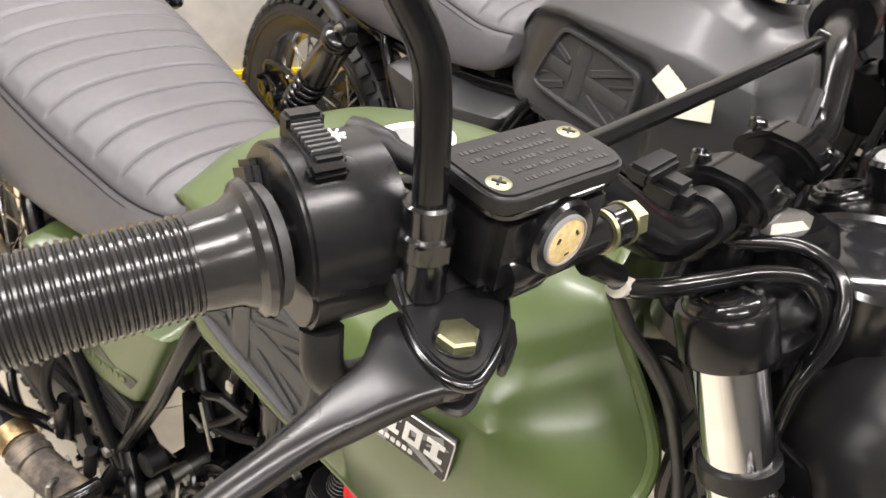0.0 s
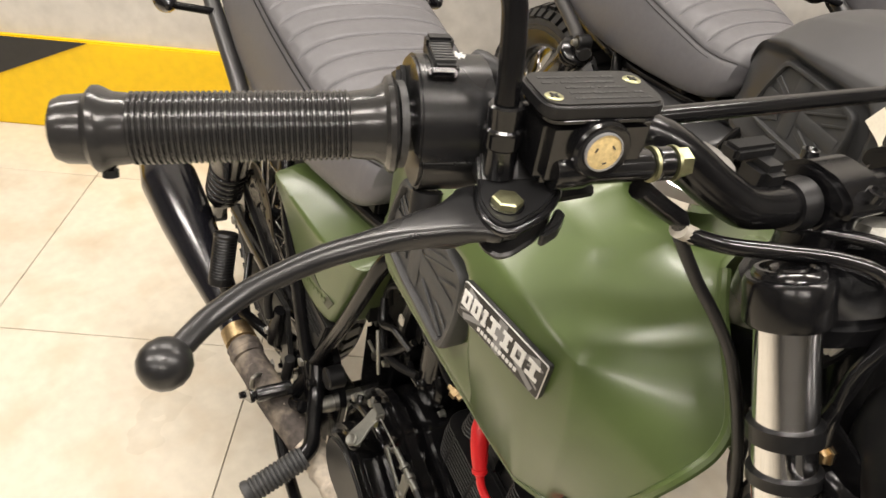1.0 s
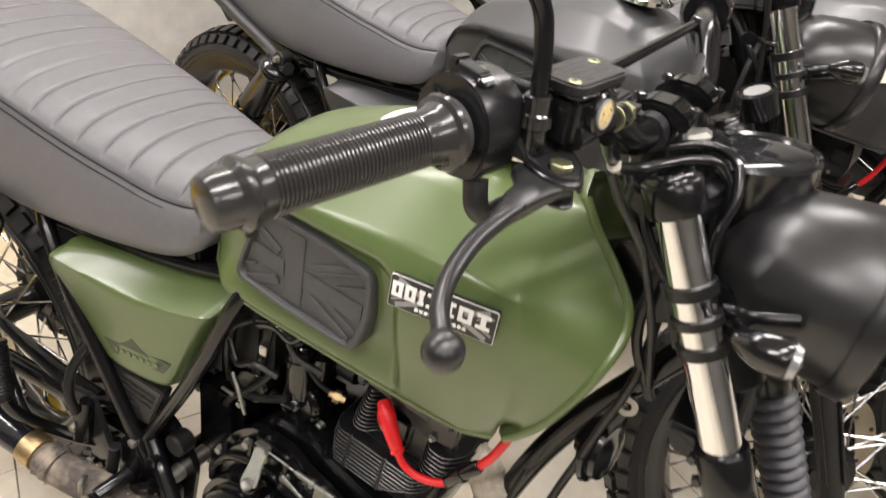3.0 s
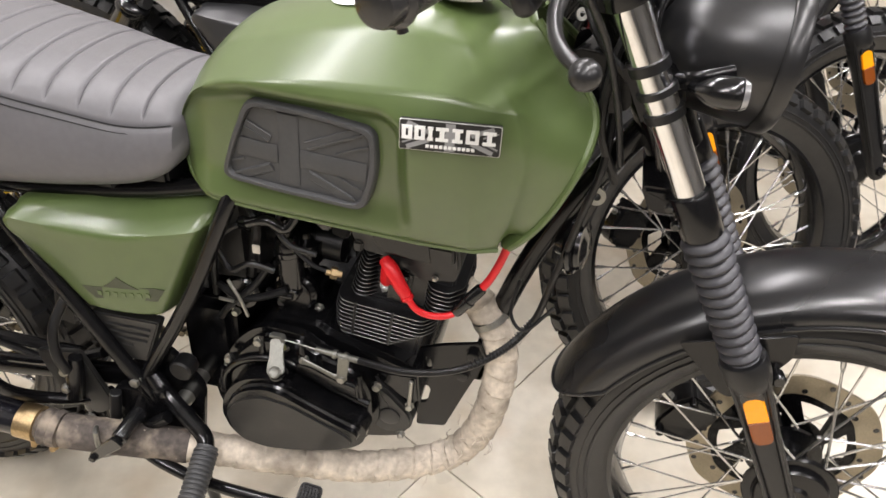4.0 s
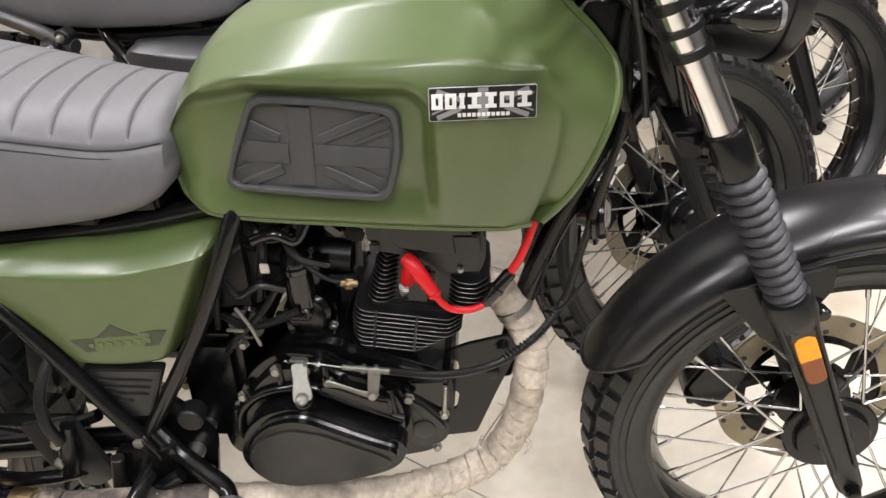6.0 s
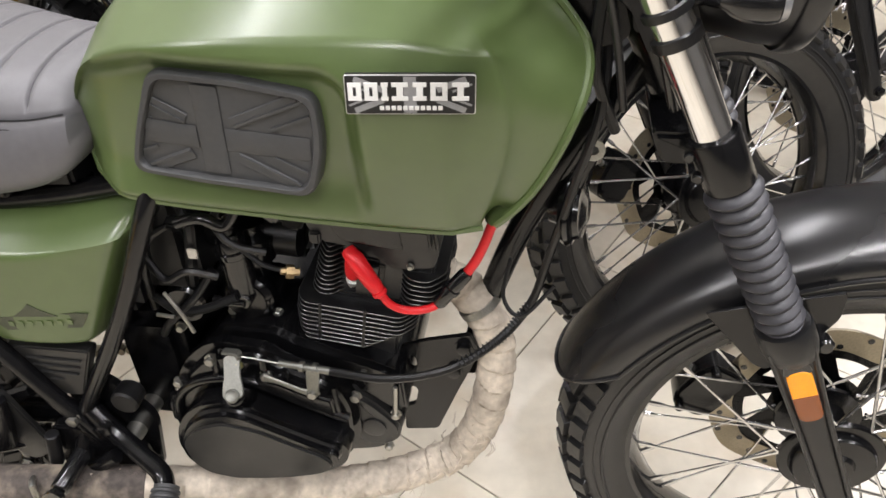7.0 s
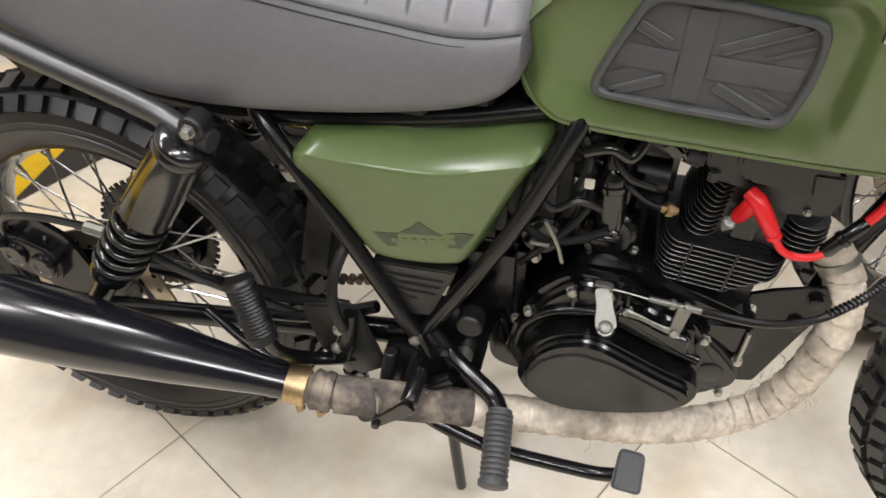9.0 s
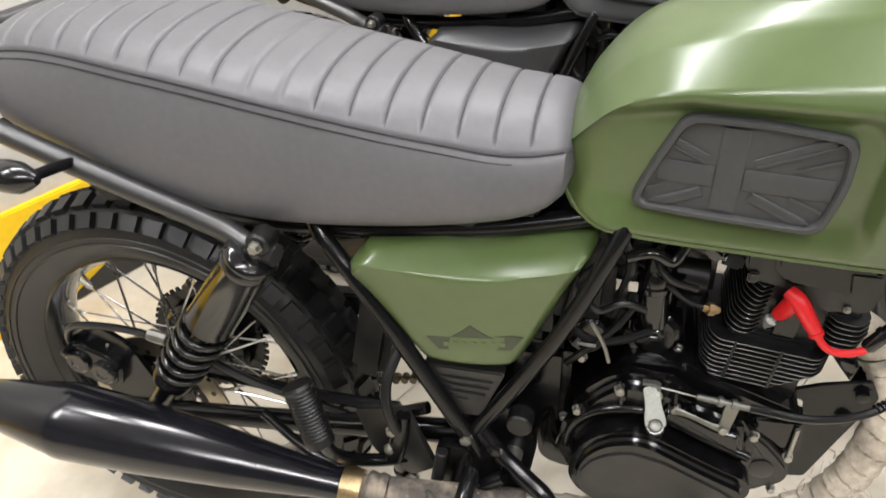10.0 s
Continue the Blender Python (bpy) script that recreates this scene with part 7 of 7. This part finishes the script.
def rear_end(parent):
    arm = part("swingarm", join(*[tube([(0.53, -0.085 * s, 0.375), (0.4, -0.095 * s, 0.37), (0.2, -0.1 * s, 0.345), (-0.03, -0.1 * s, 0.318)], [0.017, 0.016, 0.015, 0.014], 12, 4) for s in (1, -1)]), SATIN, parent, "black tubular swingarm")
    part("axle", rod((0, -0.118, REAR_R), (0, 0.118, REAR_R), 0.009, 14), STEEL, arm, "steel rear axle")
    part("brake_stay", tube([(0.40, -0.115, 0.425), (0.3, -0.112, 0.42), (0.12, -0.1, 0.415)], 0.008, 8, 3), SATIN, arm)
    part("brake_stay", tube([(0.44, -0.12, 0.44), (0.36, -0.122, 0.405), (0.28, -0.12, 0.39)], 0.008, 8, 3), SATIN, arm)
    for s in (1, -1):
        a, b = Vector((0.284, -0.167 * s, 0.69)), Vector((0.055, -0.155 * s, 0.375))
        d = (b - a).normalized()
        shock = part("shock_absorber", lathe([(0.008, 0.0), (0.008, 0.012), (0.02, 0.014), (0.022, 0.026), (0.026, 0.0302), (0.03, 0.0308), (0.033, 0.0292), (0.036, 0.0308), (0.042, 0.0308), (0.045, 0.0292), (0.15, 0.0288), (0.156, 0.03), (0.16, 0.027), (0.16, 0)], a, d, 36), GLOSS, parent, "black rear shock absorber with exposed coils")
        part("damper_rod", rod(a + d * 0.15, a + d * 0.39, 0.011, 16), SATIN, shock)
        coil = []
        u = d.orthogonal().normalized()
        v = d.cross(u)
        for i in range(110):
            t = i / 109
            ang = t * 2 * math.pi * 5.5
            coil.append(tuple(a + d * (0.158 + 0.115 * t) + 0.0272 * (math.cos(ang) * u + math.sin(ang) * v)))
        part("coil_spring", tube(coil, 0.0046, 10, 1), GLOSS, shock, "black coil spring")
        part("spring_seat", lathe([(0.27, 0.0), (0.27, 0.028), (0.278, 0.0295), (0.286, 0.0285), (0.292, 0.015), (0.38, 0.0135), (0.38, 0)], a, d, 28), SATIN, shock)
        part("top_eye", rod(a + Vector((0, 0.014 * s, 0)), a + Vector((0, -0.012 * s, 0)), 0.0135, 20), RUBBER, shock)
        part("top_nut", hexbolt(a + Vector((0, -0.013 * s, 0)), (0, -s, 0), 0.0058, 0.008), STEEL, shock, "zinc domed nut")
        part("bottom_eye", rod(b + Vector((0, 0.014 * s, 0)), b + Vector((0, -0.014 * s, 0)), 0.015, 16), RUBBER, shock)
        ind = part("rear_indicator", lathe([(0, 0.0), (0.001, 0.005), (0.012, 0.0125), (0.022, 0.0165), (0.036, 0.0175), (0.046, 0.0165), (0.052, 0.013), (0.054, 0)], (0.082, -0.222 * s, 0.768), (-1, 0, 0.02), 24), GLOSS, parent, "glossy black bullet indicator")
        part("indicator_stalk", rod((0.066, -0.222 * s, 0.768), (0.062, -0.145 * s, 0.752), 0.006, 10), SATIN, ind)
    # rear brake, chain and sprocket
    cal = caliper("rear_caliper", parent, (-0.06, -0.095, 0.405), 20, -1, "black rear brake caliper")
    part("rear_brake_hose", tube([(-0.088, -0.09, 0.40), (-0.1, -0.1, 0.43), (-0.075, -0.112, 0.468), (-0.02, -0.118, 0.485), (0.06, -0.122, 0.487), (0.13, -0.124, 0.47), (0.2, -0.118, 0.43), (0.33, -0.118, 0.40)], 0.0055, 8, 5), RUBBER, cal, "black rear brake hose")
    part("hose_joint", rod((0.06, -0.122, 0.488), (0.088, -0.123, 0.484), 0.0085, 8), STEEL, cal, "steel hose fitting")
    sp = part("sprocket", lathe([(-0.003, 0.05), (-0.003, 0.098), (0.003, 0.098), (0.003, 0.05)], (0, 0.075, REAR_R), (0, 1, 0), 80, True), SATIN, parent, "black rear sprocket")
    for k in range(44):
        a = 2 * math.pi * k / 44
        part("tooth", box((0.008, 0.005, 0.008), (0.1 * math.cos(a), 0.075, REAR_R + 0.1 * math.sin(a)), 0.0012, Euler((0, -a, 0)).to_matrix(), 1), SATIN, sp)
    bm = bmesh.new()
    for row in (0, 1):
        for k in range(40):
            t = k / 39
            x = -0.02 + 0.56 * t
            z = (REAR_R + 0.102 + t * (-0.01)) if row == 0 else (REAR_R - 0.1 + 0.12 * t)
            add_lathe(bm, [(-0.007, 0.0065), (0.007, 0.0065)], (x, 0.075, z), (0, 1, 0), 8)
    tagged(part("chain", bm, CHAIN, parent, "oily drive chain"), kind="stuff")
    # tail: plate holder and mudguard
    part("rear_mudguard", tube([(0.32, 0, 0.64), (0.22, 0, 0.705), (0.1, 0, 0.72), (0.0, 0, 0.735), (-0.12, 0, 0.74), (-0.2, 0, 0.70)], [0.06, 0.068, 0.068, 0.062, 0.055, 0.05], 14, 4, (1, 0.18)), PLASTIC, parent, "black rear mudguard")
    tail = part("tail_lamp", box((0.05, 0.09, 0.05), (-0.19, 0, 0.77), 0.012), GLOSS, parent, "small black tail lamp")
    part("tail_lens", box((0.012, 0.075, 0.036), (-0.217, 0, 0.77), 0.005), RED_RUBBER, tail, "red tail lens")
    # footrests, brake pedal, side stand
    peg = part("footrest", lathe([(0, 0.0), (0, 0.0145)] + [q for i in range(12) for q in ((0.004 + i * 0.0062, 0.0145), (0.0055 + i * 0.0062, 0.0165), (0.0082 + i * 0.0062, 0.0165), (0.0095 + i * 0.0062, 0.0145))] + [(0.082, 0.0175), (0.088, 0.0175), (0.09, 0.014), (0.09, 0)], (0.603, -0.166, 0.352), (0.1, -0.92, -0.37), 22), PAD_RUBBER, parent, "black ribbed rubber footrest")
    part("footrest_arm", tube([(0.50, -0.118, 0.425), (0.53, -0.128, 0.392), (0.565, -0.142, 0.372), (0.592, -0.154, 0.358), (0.603, -0.17, 0.351)], 0.0115, 12), SATIN, peg, "black footrest arm")
    for x, z in ((0.525, 0.40), (0.543, 0.37)):
        part("footrest_bolt", hexbolt((x, -0.13, z), (0, -1, 0.1), 0.009, 0.009), SATIN, peg)
    pedal = part("brake_pedal", tube([(0.488, -0.165, 0.33), (0.525, -0.178, 0.322), (0.57, -0.182, 0.307), (0.617, -0.184, 0.300), (0.70, -0.186, 0.2985), (0.728, -0.188, 0.302), (0.748, -0.19, 0.31)], 0.0085, 12), SATIN, parent, "black brake pedal with a chequered pad")
    part("pedal_pivot", rod((0.486, -0.12, 0.33), (0.486, -0.178, 0.328), 0.012, 16), SATIN, pedal)
    part("pedal_lever", tube([(0.486, -0.17, 0.328), (0.455, -0.172, 0.31), (0.434, -0.172, 0.298)], 0.011, 10, 3, (0.6, 1.2)), SATIN, pedal)
    part("lever_bolt", rod((0.434, -0.18, 0.30), (0.434, -0.155, 0.30), 0.009, 12), SATIN, pedal)
    pad = part("pedal_pad", prism(rounded([(-0.017, -0.024), (0.017, -0.024), (0.0145, 0.022), (-0.0145, 0.022)], 0.007, 4), -0.005, 0.005, 0.003, 3,
                                  Matrix.Translation((0.757, -0.2, 0.337)) @ Euler((radians(-52), 0, radians(-4))).to_matrix().to_4x4()), RUBBER, pedal, "black chequered pedal pad")
    m = Matrix.Translation((0.757, -0.2, 0.337)) @ Euler((radians(-52), 0, radians(-4))).to_matrix().to_4x4()
    bits = [box((0.0030, 0.0034, 0.0030), m @ Vector((-0.0115 + 0.0046 * i, -0.0062, -0.017 + 0.0046 * j)), 0, (m @ Euler((0, radians(45), 0)).to_matrix().to_4x4()).to_3x3()) for i in range(6) for j in range(8)]
    part("pad_studs", join(*bits), RUBBER, pad)
    rear = part("pillion_footrest", lathe([(0, 0.0), (0, 0.0165), (0.004, 0.018)] + [q for i in range(14) for q in ((0.008 + i * 0.0044, 0.0165), (0.0095 + i * 0.0044, 0.0175), (0.0115 + i * 0.0044, 0.0175))] + [(0.078, 0.0165), (0.08, 0.013), (0.08, 0)], (0.312, -0.198, 0.522), (0.36, -0.22, -0.9), 24), RUBBER, parent, "folded black rubber pillion footrest")
    part("pillion_bracket", tube([(0.337, -0.212, 0.46), (0.345, -0.2, 0.42), (0.36, -0.165, 0.375), (0.4, -0.14, 0.36), (0.44, -0.125, 0.37)], 0.0085, 10), SATIN, rear)
    part("pillion_bracket", tube([(0.22, -0.14, 0.40), (0.29, -0.165, 0.375), (0.34, -0.175, 0.372)], 0.0065, 10), SATIN, rear)
    mcr = part("rear_master_cylinder", tube([(0.40, -0.148, 0.375), (0.41, -0.15, 0.41), (0.418, -0.148, 0.45)], [0.013, 0.0125, 0.009], 12, 3), SATIN, parent, "black rear brake master cylinder")
    part("master_plate", prism(rounded([(0.35, 0.44), (0.42, 0.455), (0.455, 0.36), (0.42, 0.335), (0.37, 0.37)], 0.01), -0.142, -0.134, 0.002), COVER, mcr)
    part("reservoir_hose", tube([(0.413, -0.162, 0.435), (0.404, -0.162, 0.465), (0.401, -0.15, 0.5), (0.412, -0.125, 0.535), (0.43, -0.1, 0.56)], 0.0066, 10), RUBBER, mcr, "grey-black reservoir hose")
    for x, z in ((0.40, 0.398), (0.425, 0.35), (0.405, 0.43)):
        part("plate_bolt", hexbolt((x, -0.158, z), (0, -1, 0), 0.006, 0.006), STEEL, mcr)
    for pts in ([(0.452, 0.395), (0.53, 0.40), (0.565, 0.365), (0.56, 0.30), (0.515, 0.262), (0.465, 0.285), (0.448, 0.33)],):
        part("pivot_cover", prism(rounded(pts, 0.014), -0.135, -0.118, 0.003), SATIN, parent, "black footrest carrier plate")
    part("carrier_web", tube([(0.47, -0.15, 0.31), (0.50, -0.155, 0.345), (0.54, -0.15, 0.375)], 0.009, 10, 3), SATIN, parent)
    part("brake_switch", join(rod((0.463, -0.145, 0.395), (0.455, -0.148, 0.345), 0.008, 14), rod((0.455, -0.148, 0.345), (0.449, -0.15, 0.308), 0.004, 10)), PLASTIC, parent, "black brake light switch")
    part("return_spring", tube([(0.452 + 0.004 * math.cos(i * 0.9), -0.165 + 0.004 * math.sin(i * 0.9), 0.36 - i * 0.0013) for i in range(40)], 0.0012, 6, 1), STEEL, parent, "steel return spring")
    part("cush_drive", lathe([(-0.01, 0.03), (-0.01, 0.072), (0.0, 0.078), (0.012, 0.07), (0.014, 0.03)], (0, 0.06, REAR_R), (0, 1, 0), 32), SATIN, parent, "black rear hub drive")
    part("chain_guard", prism(rounded([(-0.02, 0.435), (0.30, 0.452), (0.36, 0.43), (0.36, 0.415), (-0.01, 0.405)], 0.012), 0.066, 0.09, 0.003), PLASTIC, parent, "black chain guard")
    part("caliper_bracket", prism(rounded([(-0.105, 0.43), (-0.05, 0.47), (0.0, 0.44), (0.035, 0.36), (0.02, 0.30), (-0.03, 0.30), (-0.07, 0.36)], 0.012), -0.1, -0.092, 0.002), SATIN, parent, "black rear caliper bracket")
    part("stand_leg", tube([(0.52, -0.09, 0.28), (0.528, -0.075, 0.14), (0.537, -0.06, STAND_Z - 0.004)], 0.0085, 12, 3), SATIN, parent, "black stand leg under the frame")
    part("battery_box", box((0.2, 0.16, 0.14), (0.48, 0.0, 0.60), 0.012), PLASTIC, parent, "black battery and air box")
    part("inner_guard", box((0.05, 0.13, 0.24), (0.36, 0.0, 0.53), 0.012, Euler((0, radians(12), 0)).to_matrix()), PLASTIC, parent)
    part("air_box", box((0.09, 0.12, 0.16), (0.60, 0.0, 0.63), 0.014), PLASTIC, parent, "black air filter box")
    part("rear_mount", box((0.08, 0.15, 0.17), (0.565, 0.01, 0.43), 0.012), SATIN, parent, "black rear engine mount")
    part("frame_cap", rod((0.553, -0.1, 0.437), (0.553, -0.125, 0.437), 0.016, 18), RUBBER, parent)
    part("linkage_arm", tube([(0.50, -0.115, 0.41), (0.487, -0.13, 0.36), (0.486, -0.15, 0.33)], 0.014, 10, 3), SATIN, parent)
    part("side_stand", tube([(0.56, 0.10, 0.30), (0.60, 0.16, 0.20), (0.63, 0.21, 0.09), (0.64, 0.235, STAND_Z)], [0.012, 0.012, 0.012, 0.01], 12, 3), SATIN, parent, "black side stand")
    part("stand_foot", box((0.05, 0.07, 0.008), (0.642, 0.237, STAND_Z + 0.002), 0.003), SATIN, parent)


STAND_Z = 0.016
BLACK_GUARD = material("satin black guard paint", (0.009, 0.009, 0.0098), 0.27, spec=0.6, vary=0.1, scale=15, dust=0.05, bump=0.03, bump_scale=900)


def motorcycle(place, paint, label, sticker="", guarded=True, steer=0.0):
    root = tagged(new("motorcycle"), label, "motorcycle", "parked motorcycles")
    root.matrix_world = place
    frame_tubes(root)
    body = tank(root, paint, sticker)
    for s in (1, -1):
        knee_pad(body, s)
        if not (sticker == "tape" and s == 1):
            tank_badge(body, s)
        side_cover(root, s, paint)
        flap(root, s)
    seat(root)
    engine(root)
    exhaust(root)
    brake_linkage(root)
    rear_end(root)
    wheel("rear_wheel", root, (0, 0, REAR_R), REAR_R + RAISED, 0.057, 52, -1, "black spoked rear wheel")
    fixed = set(root.children)
    handlebar(root)
    front_end(root, guarded)
    wheel("front_wheel", root, (FRONT_X, FRONT_Y, FRONT_R), FRONT_R + RAISED, 0.054, 52, 1, "black spoked front wheel")
    # bars, fork and front wheel turned about the steering head
    head = Vector((1.065, 0, 0.895))
    turn = Matrix.Translation(head) @ Matrix.Rotation(radians(steer), 4, -FORK_DOWN) @ Matrix.Translation(-head)
    for ob in root.children:
        if steer and ob not in fixed:
            ob.matrix_basis = turn @ ob.matrix_basis
    return root


def stand_at(x, y, yaw, lean):
    return Matrix.Translation((x, y, RAISED)) @ Euler((0, 0, radians(yaw))).to_matrix().to_4x4() @ Euler((radians(lean), 0, 0)).to_matrix().to_4x4()


motorcycle(stand_at(-0.667, 0.0995, -11.07, -4.87), GREEN, "olive green and black scrambler motorcycle leaning on its side stand", "round")
motorcycle(stand_at(-0.609, 0.786, -18.0, -3.0), BLACK_TANK, "satin black scrambler motorcycle parked beside a green one", "tape", False, 36.0)
motorcycle(stand_at(-0.2, 1.14, -18.1, -4.7), BLACK_TANK, "satin black scrambler motorcycle with its front wheel turned", "tape", False, 32.0)
motorcycle(stand_at(0.12, 1.72, -18.1, -4.7), RED_PAINT, "red and black scrambler motorcycle at the end of the row", "", True, 32.0)

# ---- floor tiles ----
bm = box((0.598, 0.598, 0.012), (0, 0, -0.006), 0.0012, None, 1)
tile_mesh = bpy.data.meshes.new("tile")
bm.to_mesh(tile_mesh)
bm.free()
tile_mesh.materials.append(TILE)
for i in range(-2, 11):
    for j in range(-8, 9):
        c = TILE_O + TILE_U * (0.6 * (i + 0.5)) + TILE_V * (0.6 * (j + 0.5))
        u, v = c.dot(TILE_U), c.dot(TILE_V)
        if not (U0 - 0.3 < u < U1 + 0.2 and V0 - 0.2 < v < V1 + 0.2):
            continue
        ob = new("tile", tile_mesh)
        ob.parent = floor
        ob.matrix_basis = Matrix.Translation(c) @ ROT.to_4x4()
